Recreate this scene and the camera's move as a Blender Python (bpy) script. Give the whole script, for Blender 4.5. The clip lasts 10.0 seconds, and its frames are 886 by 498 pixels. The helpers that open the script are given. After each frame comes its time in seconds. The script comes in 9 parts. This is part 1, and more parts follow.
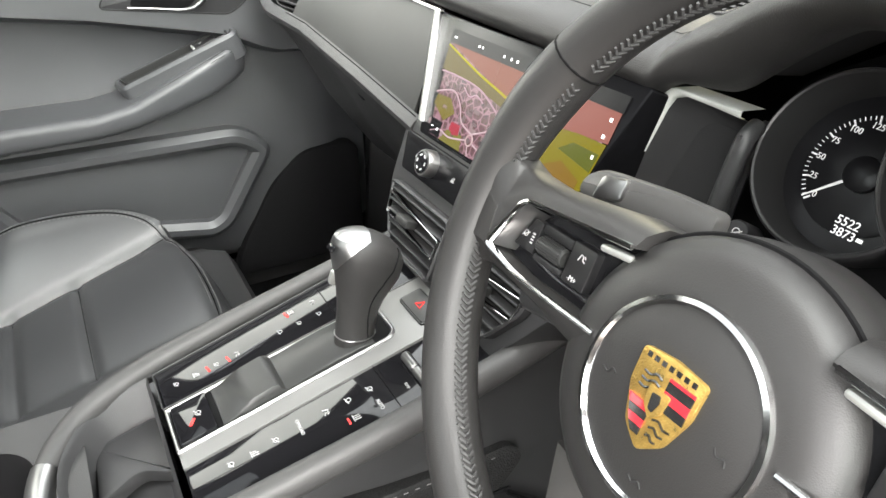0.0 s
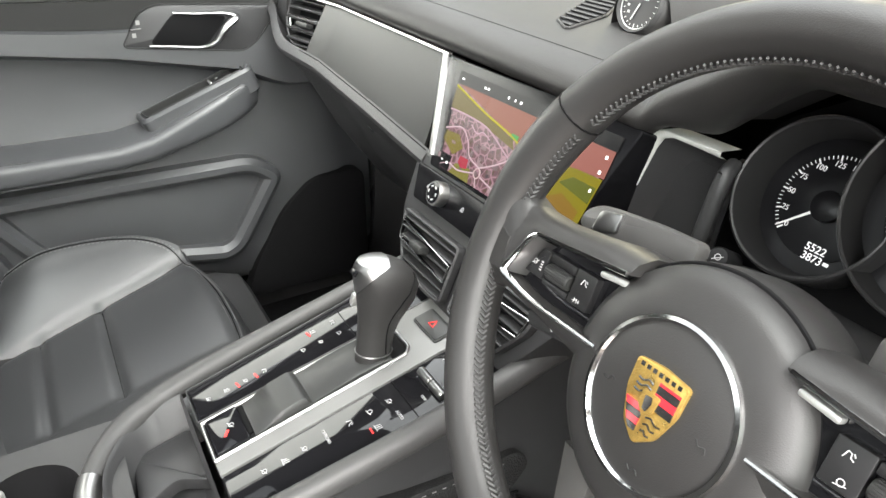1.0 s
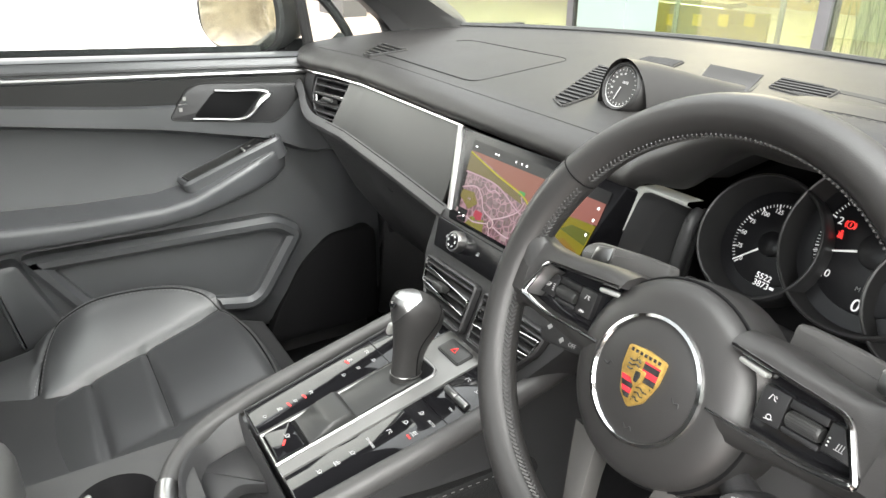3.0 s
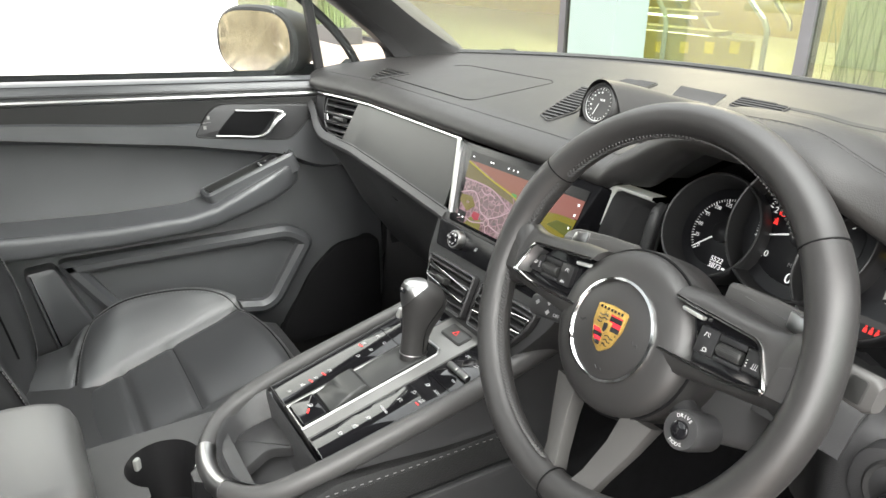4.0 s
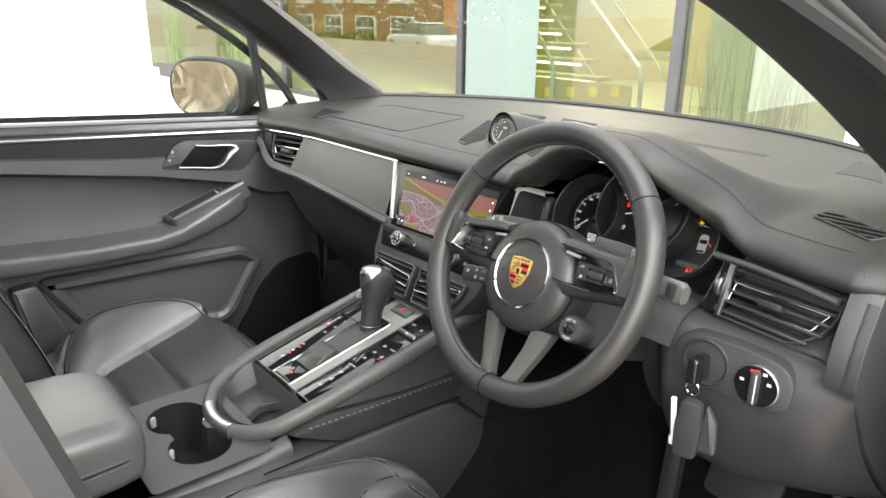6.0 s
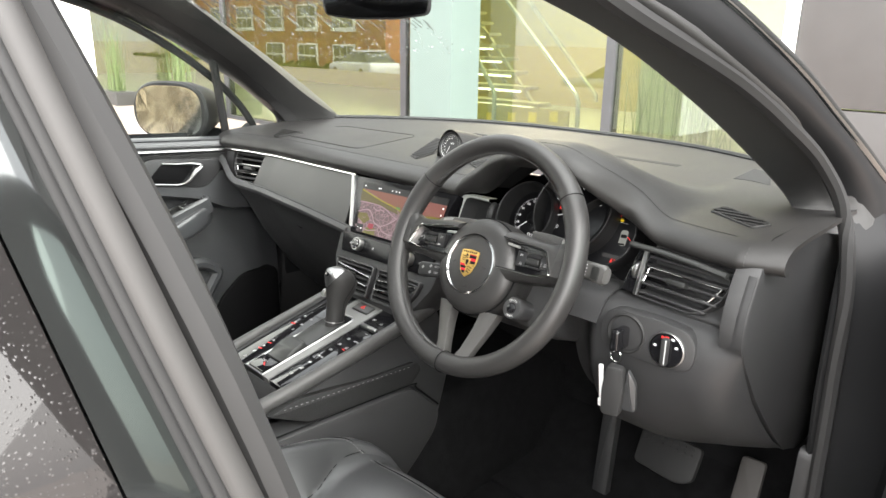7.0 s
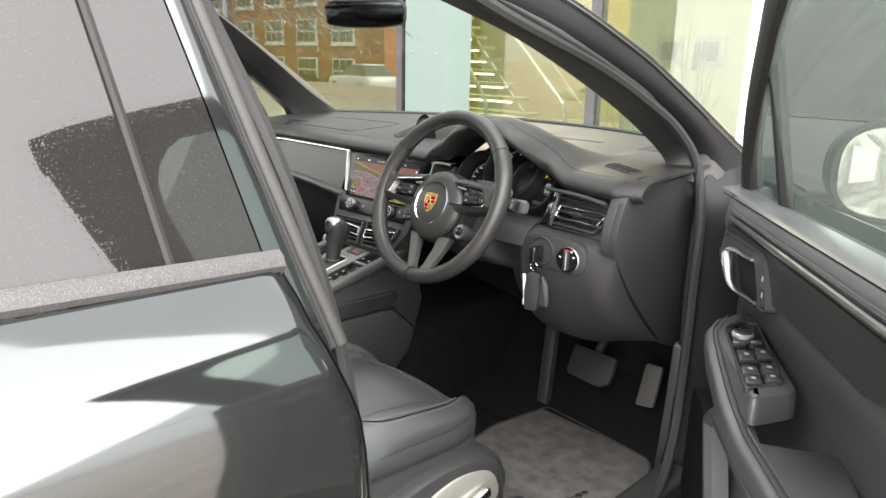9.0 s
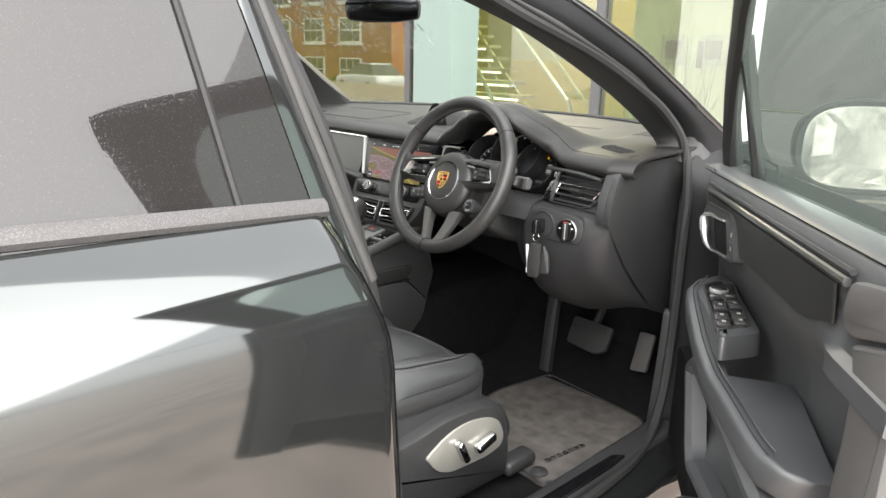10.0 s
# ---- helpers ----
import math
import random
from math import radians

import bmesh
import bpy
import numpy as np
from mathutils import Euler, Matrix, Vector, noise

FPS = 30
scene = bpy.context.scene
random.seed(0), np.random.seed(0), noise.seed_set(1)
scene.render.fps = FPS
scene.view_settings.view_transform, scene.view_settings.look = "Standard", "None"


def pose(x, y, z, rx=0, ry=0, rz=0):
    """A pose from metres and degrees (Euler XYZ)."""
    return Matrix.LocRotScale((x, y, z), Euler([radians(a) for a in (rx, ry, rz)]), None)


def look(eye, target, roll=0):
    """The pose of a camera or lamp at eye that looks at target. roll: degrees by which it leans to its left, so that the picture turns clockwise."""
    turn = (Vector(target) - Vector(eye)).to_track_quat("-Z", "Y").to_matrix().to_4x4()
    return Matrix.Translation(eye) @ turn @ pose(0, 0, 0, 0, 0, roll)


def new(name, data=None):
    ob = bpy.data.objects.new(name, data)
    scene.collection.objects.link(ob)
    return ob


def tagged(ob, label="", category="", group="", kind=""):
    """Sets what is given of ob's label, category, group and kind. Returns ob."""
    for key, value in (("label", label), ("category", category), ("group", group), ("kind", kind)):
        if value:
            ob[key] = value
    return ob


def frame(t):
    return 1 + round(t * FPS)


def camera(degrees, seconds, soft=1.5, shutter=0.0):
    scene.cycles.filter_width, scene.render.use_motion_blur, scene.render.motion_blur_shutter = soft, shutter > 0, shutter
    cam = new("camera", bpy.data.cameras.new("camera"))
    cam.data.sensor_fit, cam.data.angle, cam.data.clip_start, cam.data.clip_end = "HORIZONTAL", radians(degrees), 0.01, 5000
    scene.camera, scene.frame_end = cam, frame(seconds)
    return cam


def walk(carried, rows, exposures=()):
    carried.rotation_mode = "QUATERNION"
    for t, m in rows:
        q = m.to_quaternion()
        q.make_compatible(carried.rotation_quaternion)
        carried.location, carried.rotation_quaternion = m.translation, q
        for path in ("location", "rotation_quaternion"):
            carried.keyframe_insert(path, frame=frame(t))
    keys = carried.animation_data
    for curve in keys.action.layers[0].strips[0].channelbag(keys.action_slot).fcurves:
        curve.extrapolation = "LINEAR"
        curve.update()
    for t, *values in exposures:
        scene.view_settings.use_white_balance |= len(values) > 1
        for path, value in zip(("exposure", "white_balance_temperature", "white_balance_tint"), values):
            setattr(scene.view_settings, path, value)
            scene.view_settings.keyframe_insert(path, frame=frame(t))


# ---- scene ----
cam = camera(64.3, 10.0)
PATH = [
    (0, (0.5183, -0.1988, 1.2075), (-0.6009, 0.4294, 0.4311), 0.21),
    (0.5, (0.5346, -0.2218, 1.2269), (-0.5885, 0.4166, 0.4646), 0.26),
    (1, (0.5551, -0.2396, 1.2446), (-0.5761, 0.4092, 0.5034), 0.1),
    (1.5, (0.5795, -0.265, 1.2634), (-0.5622, 0.3977, 0.5511), 0.12),
    (2, (0.6033, -0.2927, 1.2709), (-0.5479, 0.3866, 0.5903), 0.15),
    (2.5, (0.619, -0.3158, 1.2783), (-0.5408, 0.3785, 0.628), 0.23),
    (4, (0.7674, -0.4287, 1.3027), (-0.4133, 0.2987, 0.7309), 0.27),
    (4.5, (0.8146, -0.4634, 1.2986), (-0.3654, 0.28, 0.7464), 0.24),
    (5, (0.8748, -0.506, 1.3051), (-0.2912, 0.2723, 0.7716), 0.22),
    (5.5, (0.9345, -0.5835, 1.3223), (-0.1965, 0.2591, 0.8114), 0.46),
    (7, (1.0876, -0.7691, 1.329), (0.0609, 0.2369, 0.9003), 0.96),
    (7.5, (1.1768, -0.835, 1.3151), (0.1599, 0.188, 0.9035), 1.24),
    (8, (1.2839, -0.8982, 1.33), (0.2643, 0.1246, 0.9245), 1.18),
    (8.5, (1.3739, -0.9594, 1.3239), (0.3487, 0.0589, 0.9215), 1.17),
    (9, (1.4499, -1.03, 1.3036), (0.4193, -0.0162, 0.9033), 1.18),
    (9.5, (1.5143, -1.1014, 1.2976), (0.4805, -0.0909, 0.8973), 1.27),
    (10, (1.5621, -1.1548, 1.2848), (0.5231, -0.1501, 0.8835), 1.25),
]
walk(cam, [(t, look(eye, target, roll)) for t, eye, target, roll in PATH],
     exposures=[(0.0, 3.85), (2.5, 3.69), (4.0, 3.54), (5.5, 3.39), (7.0, 3.33), (8.5, 3.15), (10.0, 3.05)])

# ---- light ----
world = bpy.data.worlds.new("overcast_sky")
scene.world = world
world.use_nodes = True
wn, wl = world.node_tree.nodes, world.node_tree.links
sky = wn.new("ShaderNodeTexSky")
sky.sky_type = "NISHITA"
sky.sun_disc = False
sky.sun_elevation, sky.sun_rotation = radians(43), radians(105)
sky.air_density, sky.dust_density = 1.0, 4.0
grey = wn.new("ShaderNodeHueSaturation")
grey.inputs["Saturation"].default_value = 0.25
wl.new(sky.outputs[0], grey.inputs["Color"])
cloud = wn.new("ShaderNodeMixRGB")
cloud.inputs[0].default_value, cloud.inputs[2].default_value = 0.6, (4.85, 4.72, 4.7, 1)
wl.new(grey.outputs[0], cloud.inputs[1])
wl.new(cloud.outputs[0], wn["Background"].inputs["Color"])
wn["Background"].inputs["Strength"].default_value = 0.118
sun_data = bpy.data.lights.new("sun", "SUN")
sun_data.energy, sun_data.angle, sun_data.color = 1.6, radians(110), (1.0, 0.98, 0.95)
sun = new("sun", sun_data)
sun.matrix_world = look((3.7, -2.6, 4.1), (0, 0, 0))

# ---- building tools ----


def ramp_points(node, stops):
    el = node.color_ramp.elements
    while len(el) < len(stops):
        el.new(0.5)
    for e, (pos, col) in zip(el, stops):
        e.position, e.color = pos, (*col, 1) if len(col) == 3 else col


def material(name, color, rough=0.5, metal=0.0, grain=0.0, size=400.0, vary=0.12, coat=0.0, emit=None, strength=1.0, alpha=1.0, trans=0.0, ior=1.45, spread=6.0, rough_vary=0.08):
    """A surface with grain (fine relief of that many cells a metre) and slow variation of colour and gloss."""
    m = bpy.data.materials.new(name)
    m.use_nodes = True
    n, l = m.node_tree.nodes, m.node_tree.links
    b = n["Principled BSDF"]
    b.inputs["Roughness"].default_value, b.inputs["Metallic"].default_value = rough, metal
    b.inputs["Coat Weight"].default_value, b.inputs["Coat Roughness"].default_value = coat, 0.04
    b.inputs["Transmission Weight"].default_value, b.inputs["IOR"].default_value, b.inputs["Alpha"].default_value = trans, ior, alpha
    b.inputs["Base Color"].default_value = (*color, 1)
    co = n.new("ShaderNodeTexCoord")
    if vary or rough_vary:
        slow = n.new("ShaderNodeTexNoise")
        slow.inputs["Scale"].default_value, slow.inputs["Detail"].default_value = spread, 5
        l.new(co.outputs["Object"], slow.inputs["Vector"])
        if vary:
            r = n.new("ShaderNodeValToRGB")
            ramp_points(r, [(0.3, [c * (1 - vary) for c in color]), (0.7, [min(1, c * (1 + vary)) for c in color])])
            l.new(slow.outputs["Fac"], r.inputs[0])
            l.new(r.outputs[0], b.inputs["Base Color"])
        if rough_vary:
            mr = n.new("ShaderNodeMapRange")
            mr.inputs["To Min"].default_value, mr.inputs["To Max"].default_value = max(0.0, rough - rough_vary), min(1.0, rough + rough_vary)
            l.new(slow.outputs["Fac"], mr.inputs["Value"])
            l.new(mr.outputs[0], b.inputs["Roughness"])
    if grain:
        fine = n.new("ShaderNodeTexVoronoi")
        fine.inputs["Scale"].default_value = size
        l.new(co.outputs["Object"], fine.inputs["Vector"])
        bump = n.new("ShaderNodeBump")
        bump.inputs["Strength"].default_value, bump.inputs["Distance"].default_value = grain, 0.0006
        l.new(fine.outputs["Distance"], bump.inputs["Height"])
        l.new(bump.outputs[0], b.inputs["Normal"])
    if emit:
        b.inputs["Emission Color"].default_value, b.inputs["Emission Strength"].default_value = (*emit, 1), strength
    return m


def thing(name, loc, label, category, group="", kind=""):
    e = new(name)
    e.empty_display_size = 0.05
    e.location = loc
    return tagged(e, label, category, group, kind)


def part(name, bm, mat, parent=None, label="", angle=38, smooth=True):
    """Links a bmesh as one mesh object under a thing or a part; the mesh is in the world's metres."""
    bmesh.ops.recalc_face_normals(bm, faces=bm.faces)
    cut = radians(angle)
    for f in bm.faces:
        f.smooth = smooth
    for e in bm.edges:
        if len(e.link_faces) == 2 and e.calc_face_angle(0) > cut:
            e.smooth = False
    me = bpy.data.meshes.new(name)
    bm.to_mesh(me)
    bm.free()
    me.materials.append(mat)
    ob = new(name, me)
    if parent:
        ob.parent = parent
        here = parent.location.copy()
        top = parent
        while top.parent:
            top = top.parent
            here = top.location.copy()
        ob.matrix_parent_inverse = Matrix.Translation(-here) if parent is top else Matrix()
    if label:
        ob["label"] = label
    return ob


def axes(origin, xdir, ydir):
    """A local frame: x along xdir, y near ydir, z out of the face."""
    x = Vector(xdir).normalized()
    z = x.cross(Vector(ydir)).normalized()
    y = z.cross(x)
    m = Matrix((x, y, z)).transposed().to_4x4()
    m.translation = origin
    return m


def skin(bm, rings, closed=True, caps=True):
    rows = [[bm.verts.new(p) for p in ring] for ring in rings]
    n = len(rows[0])
    for a, b in zip(rows, rows[1:]):
        for i in range(n if closed else n - 1):
            j = (i + 1) % n
            try:
                bm.faces.new((a[i], a[j], b[j], b[i]))
            except ValueError:
                pass
    if caps and closed:
        bm.faces.new(rows[0][::-1])
        bm.faces.new(rows[-1])
    return bm


def sheet(fn, us, vs, thick=0.0):
    """A surface fn(u, v) over two lists of values; thick gives it a back."""
    bm = bmesh.new()
    skin(bm, [[fn(u, v) for v in vs] for u in us], closed=False, caps=False)
    bmesh.ops.remove_doubles(bm, verts=bm.verts, dist=0.00005)
    if thick:
        bmesh.ops.recalc_face_normals(bm, faces=bm.faces)
        bmesh.ops.solidify(bm, geom=bm.faces[:], thickness=thick)
    return bm


def steps(a, b, n):
    return [a + (b - a) * i / n for i in range(n + 1)]


def rounded(pts, r, seg=4):
    """A polygon with its corners rounded; r is one radius or one for each corner."""
    out, n = [], len(pts)
    for i, p in enumerate(pts):
        rr = r[i] if isinstance(r, (list, tuple)) else r
        p, a, b = Vector(p), Vector(pts[i - 1]), Vector(pts[(i + 1) % n])
        da, db = (a - p), (b - p)
        k = min(rr, da.length * 0.49, db.length * 0.49)
        s, e = p + da.normalized() * k, p + db.normalized() * k
        if rr <= 0:
            out.append(p)
            continue
        for j in range(seg + 1):
            w = j / seg
            out.append(s * (1 - w) ** 2 + p * 2 * w * (1 - w) + e * w * w)
    return out


def inset_poly(pts, d):
    n, out = len(pts), []
    area = sum(pts[i - 1][0] * pts[i][1] - pts[i][0] * pts[i - 1][1] for i in range(n))
    s = 1 if area > 0 else -1
    for i in range(n):
        p, a, b = Vector(pts[i]), Vector(pts[i - 1]), Vector(pts[(i + 1) % n])
        t = (b - a).normalized()
        out.append(p + Vector((-t.y, t.x)) * d * s)
    return out


def slab(bm, m, pts, h, bevel=0.0, base=0.0, bulge=0.0):
    """A plate of that outline in the face of frame m, from base to h, its upper edge eased by bevel; bulge domes it."""
    levels = [(0.0, base), (0.0, h - bevel)]
    if bevel:
        levels += [(bevel * 0.3, h - bevel * 0.3), (bevel, h)]
    if bulge:
        size = min(max(p[0] for p in pts) - min(p[0] for p in pts), max(p[1] for p in pts) - min(p[1] for p in pts))
        levels += [(bevel + size * 0.12, h + bulge * 0.6), (bevel + size * 0.25, h + bulge)]
    rings = [[m @ Vector((*p, z)) for p in (inset_poly(pts, d) if d else [Vector(q) for q in pts])] for d, z in levels]
    return skin(bm, rings)


def frame_ring(bm, m, pts, width, h, bevel=0.0, base=0.0):
    """A flat ring of that width inside an outline."""
    inn = inset_poly(pts, width)
    b = bevel
    loops = [(pts, base), (pts, h - b), (inset_poly(pts, b) if b else pts, h), (inset_poly(pts, width - b) if b else inn, h), (inn, h - b), (inn, base)]
    skin(bm, [[m @ Vector((*p, z)) for p in ps] for ps, z in loops] , caps=False)
    return bm


def rbox(bm, m, size, r=0.003, seg=2):
    """A box about the frame's origin with rounded edges."""
    geom = bmesh.ops.create_cube(bm, size=1.0, matrix=m @ Matrix.Diagonal((*size, 1)))
    es = list({e for v in geom["verts"] for e in v.link_edges})
    if r:
        bmesh.ops.bevel(bm, geom=es, offset=min(r, min(size) * 0.45), segments=seg, affect="EDGES", profile=0.5)
    return bm


def tube(bm, pts, radius, n=10, closed=False, flat=1.0, upvec=(0, 0, 1)):
    pts = [Vector(p) for p in pts]
    rings, k = [], len(pts)
    for i, p in enumerate(pts):
        a, b = (pts[i - 1], pts[(i + 1) % k]) if closed else (pts[max(0, i - 1)], pts[min(k - 1, i + 1)])
        t = (b - a).normalized()
        u = t.cross(Vector(upvec))
        if u.length < 1e-4:
            u = t.cross(Vector((1, 0.1, 0)))
        u.normalize()
        v = u.cross(t)
        rr = radius[i] if isinstance(radius, (list, tuple)) else radius
        rings.append([p + u * rr * math.cos(2 * math.pi * j / n) + v * rr * flat * math.sin(2 * math.pi * j / n) for j in range(n)])
    if closed:
        rings.append(rings[0])
        skin(bm, rings, caps=False)
        bmesh.ops.remove_doubles(bm, verts=bm.verts, dist=1e-6)
        return bm
    return skin(bm, rings)


def revolve(bm, m, profile, n=32, caps=True):
    """profile: (radius, height) from bottom to top."""
    rings = [[m @ Vector((r * math.cos(2 * math.pi * j / n), r * math.sin(2 * math.pi * j / n), z)) for j in range(n)] for r, z in profile]
    return skin(bm, rings, caps=caps)


def smoothstep(a, b, x):
    t = max(0.0, min(1.0, (x - a) / (b - a)))
    return t * t * (3 - 2 * t)


def along(table, x):
    """Linear value from (x, value) pairs."""
    if x <= table[0][0]:
        return table[0][1]
    for (a, va), (b, vb) in zip(table, table[1:]):
        if x <= b:
            return va + (vb - va) * (x - a) / (b - a)
    return table[-1][1]


def spline(pts, per=8, closed=False):
    """A smooth line through points."""
    p = [Vector(q) for q in pts]
    n, out = len(p), []
    for i in range(n if closed else n - 1):
        a, b, c, d = (p[(i + k) % n] if closed else p[min(n - 1, max(0, i + k))] for k in (-1, 0, 1, 2))
        for j in range(per):
            t = j / per
            out.append(0.5 * (2 * b + (c - a) * t + (2 * a - 5 * b + 4 * c - d) * t * t + (3 * b - a - 3 * c + d) * t ** 3))
    if not closed:
        out.append(p[-1])
    return out


# ---- materials ----
PAD = material("soft_dash_skin", (0.0165, 0.016, 0.0155), 0.52, grain=0.25, size=900)
PLASTIC = material("black_moulded_plastic", (0.026, 0.0262, 0.0267), 0.43, grain=0.25, size=1100)
# near-black for seams, and for shade painted into wells and hollows
DARK = material("seam_and_recess_shade", (0.005, 0.005, 0.0053), 0.7)
LEATHER = material("black_smooth_leather", (0.026, 0.0268, 0.0276), 0.36, grain=0.14, size=900)
LEATHER.node_tree.nodes["Principled BSDF"].inputs["Specular IOR Level"].default_value = 0.95
WHEEL_LEATHER = material("black_wheel_leather", (0.019, 0.0185, 0.018), 0.45, grain=0.12, size=1300)
TRIM = material("dark_grey_satin_trim", (0.017, 0.0175, 0.0168), 0.42)
GLOSS = material("gloss_black_panel", (0.006, 0.006, 0.0068), 0.05, rough_vary=0.02)
GLOSS.node_tree.nodes["Principled BSDF"].inputs["Specular IOR Level"].default_value = 0.6
SILVER = material("brushed_silver_trim", (0.36, 0.36, 0.355), 0.32, metal=1.0, vary=0.05)
CHROME = material("polished_chrome", (0.58, 0.58, 0.575), 0.12, metal=1.0, vary=0.04, rough_vary=0.04)
CARPET = material("black_carpet", (0.0070, 0.0070, 0.0074), 0.95, grain=1.0, size=700, vary=0.3, spread=40)
MAT = material("grey_carpet_mat", (0.095, 0.087, 0.081), 0.95, grain=1.0, size=600, vary=0.3, spread=25)
RUBBER = material("black_rubber", (0.02, 0.02, 0.02), 0.6)
PAINT = material("dark_grey_metallic_paint", (0.068, 0.073, 0.072), 0.075, metal=0.85, coat=0.5, vary=0.05, rough_vary=0.02)
STITCH = material("grey_thread", (0.16, 0.16, 0.16), 0.8)
DARK_THREAD = material("dark_thread", (0.05, 0.05, 0.05), 0.8)
RED = material("red_lamp_mark", (0.5, 0.02, 0.02), 0.4, emit=(1, 0.05, 0.04), strength=0.08)
WHITE = material("white_printed_mark", (0.42, 0.42, 0.42), 0.5, vary=0)

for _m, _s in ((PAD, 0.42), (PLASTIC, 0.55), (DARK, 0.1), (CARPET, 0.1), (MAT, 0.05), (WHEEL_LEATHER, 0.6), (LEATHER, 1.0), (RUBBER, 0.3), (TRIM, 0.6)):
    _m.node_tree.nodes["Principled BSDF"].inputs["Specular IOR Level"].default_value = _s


def glass_pane(name, tint, reflect=0.12, rough=0.0):
    """A clear pane: light goes through, tinted, and part of it is mirrored."""
    m = bpy.data.materials.new(name)
    m.use_nodes = True
    n, l = m.node_tree.nodes, m.node_tree.links
    n.remove(n["Principled BSDF"])
    t, g, mix = n.new("ShaderNodeBsdfTransparent"), n.new("ShaderNodeBsdfGlossy"), n.new("ShaderNodeMixShader")
    t.inputs[0].default_value, g.inputs["Roughness"].default_value = (*tint, 1), rough
    mix.inputs[0].default_value = reflect
    l.new(t.outputs[0], mix.inputs[1])
    l.new(g.outputs[0], mix.inputs[2])
    l.new(mix.outputs[0], n["Material Output"].inputs[0])
    return m


CAR_GLASS = glass_pane("windscreen_glass", (0.92, 0.96, 0.94), 0.05)


def lettering(text, m, size, mat, parent, name="lettering"):
    """Raised letters centred on a frame's origin."""
    cu = bpy.data.curves.new(name, "FONT")
    cu.body, cu.size, cu.align_x, cu.align_y = text, size, "CENTER", "CENTER"
    cu.extrude = 0.0002
    tmp = bpy.data.objects.new(name, cu)
    me = bpy.data.meshes.new_from_object(tmp)
    bpy.data.objects.remove(tmp)
    bm = bmesh.new()
    bm.from_mesh(me)
    bm.transform(m)
    bpy.data.meshes.remove(me)
    return part(name, bm, mat, parent, smooth=False)


def glyph(m, x, y, size, mat, parent, seed, name="key_symbol", z=0.0005):
    """A small printed symbol: a few thin strokes and a ring or bow."""
    r = random.Random(seed)
    bm = bmesh.new()
    s = size / 2
    kind = seed % 4
    if kind in (0, 2):
        tube(bm, [m @ Vector((x + s * 0.6 * math.cos(a), y + s * 0.6 * math.sin(a), z)) for a in steps(0, 2 * math.pi, 12)[:-1]], size * 0.05, 4, closed=True)
        tube(bm, [m @ Vector((x - s, y - s * 0.7, z)), m @ Vector((x + s, y + s * 0.5 * r.uniform(-1, 1), z))], size * 0.05, 4)
    elif kind == 1:
        for k in (-0.6, 0.0, 0.6):
            tube(bm, [m @ Vector((x + k * s, y - s * 0.8, z)), m @ Vector((x + k * s + s * 0.25, y + s * r.uniform(0.2, 0.9), z))], size * 0.05, 4)
        tube(bm, [m @ Vector((x - s, y - s * 0.9, z)), m @ Vector((x + s, y - s * 0.9, z))], size * 0.05, 4)
    else:
        pts = [(-0.9, -0.6), (-0.4, 0.7), (0.2, 0.5), (0.3, -0.2), (0.9, -0.5)]
        tube(bm, [m @ Vector((x + a * s, y + b * s, z)) for a, b in pts], size * 0.06, 4)
        tube(bm, [m @ Vector((x + 0.5 * s, y + 0.7 * s, z)), m @ Vector((x + 0.9 * s, y + 0.2 * s, z))], size * 0.06, 4)
    return part(name, bm, mat, parent)


def bar(m, x, y, w, h, mat, parent, name="mark", z=0.0006, turn=0):
    bm = bmesh.new()
    rbox(bm, m @ pose(x, y, z, 0, 0, turn), (w, h, 0.0006), 0)
    return part(name, bm, mat, parent, smooth=False)


DISPLAY_MARK = material("lit_white_mark", (0.8, 0.8, 0.8), 0.5, emit=(1, 1, 1), strength=0.06, vary=0)
DIAL_MARK = material("backlit_dial_mark", (0.6, 0.6, 0.6), 0.5, emit=(1, 1, 1), strength=0.03, vary=0)
RING_GREY = material("dial_ring_grey", (0.016, 0.016, 0.0165), 0.38)
KEY_BLACK = material("satin_black_key", (0.010, 0.010, 0.0105), 0.4)
DIAL = material("dial_face_black", (0.006, 0.006, 0.007), 0.3, rough_vary=0)
STEEL_SOFT = material("satin_metal", (0.45, 0.46, 0.44), 0.35, metal=0.55, vary=0.06)

# ---- dashboard ----
WHEEL_X = 0.3695
dashboard = thing("dashboard", (0, 0.3, 0.7), "black soft-skinned car dashboard with dark satin trim and chrome strips", "dashboard")


def screen_base(x):
    """How far ahead the windscreen meets the dashboard."""
    return 0.868 - 0.75 * abs(x) ** 2.6


def line_y(x):
    return along([(0, 0.188), (0.5, 0.186), (0.6, 0.172), (0.66, 0.157), (0.72, 0.15), (0.78, 0.17)], abs(x))


HOOD_X, HOOD_W = 0.400, 0.152
HOOD_L = 0.252


def hood(x):
    """Rise of the dial cowl above the pad's front line."""
    if x < HOOD_X:
        return 0.106 * max(0.0, 1 - ((HOOD_X - x) / HOOD_L) ** 2.4)
    a = abs(x - HOOD_X) / HOOD_W
    return 0.106 * (0.5 + 0.5 * math.cos(math.pi * min(1.0, (a / 1.3) ** 1.25)))


def hood_front(x):
    lip = 0.118 + 0.045 * smoothstep(0.37, 0.26, x)
    return line_y(x) + (lip - line_y(x)) * smoothstep(0.03, 0.1, hood(x))


def deep(x):
    """The cowl's roll hangs lower towards its feet."""
    return 1 + 1.5 * smoothstep(0.31, 0.20, x) + 0.8 * smoothstep(0.46, 0.54, x)


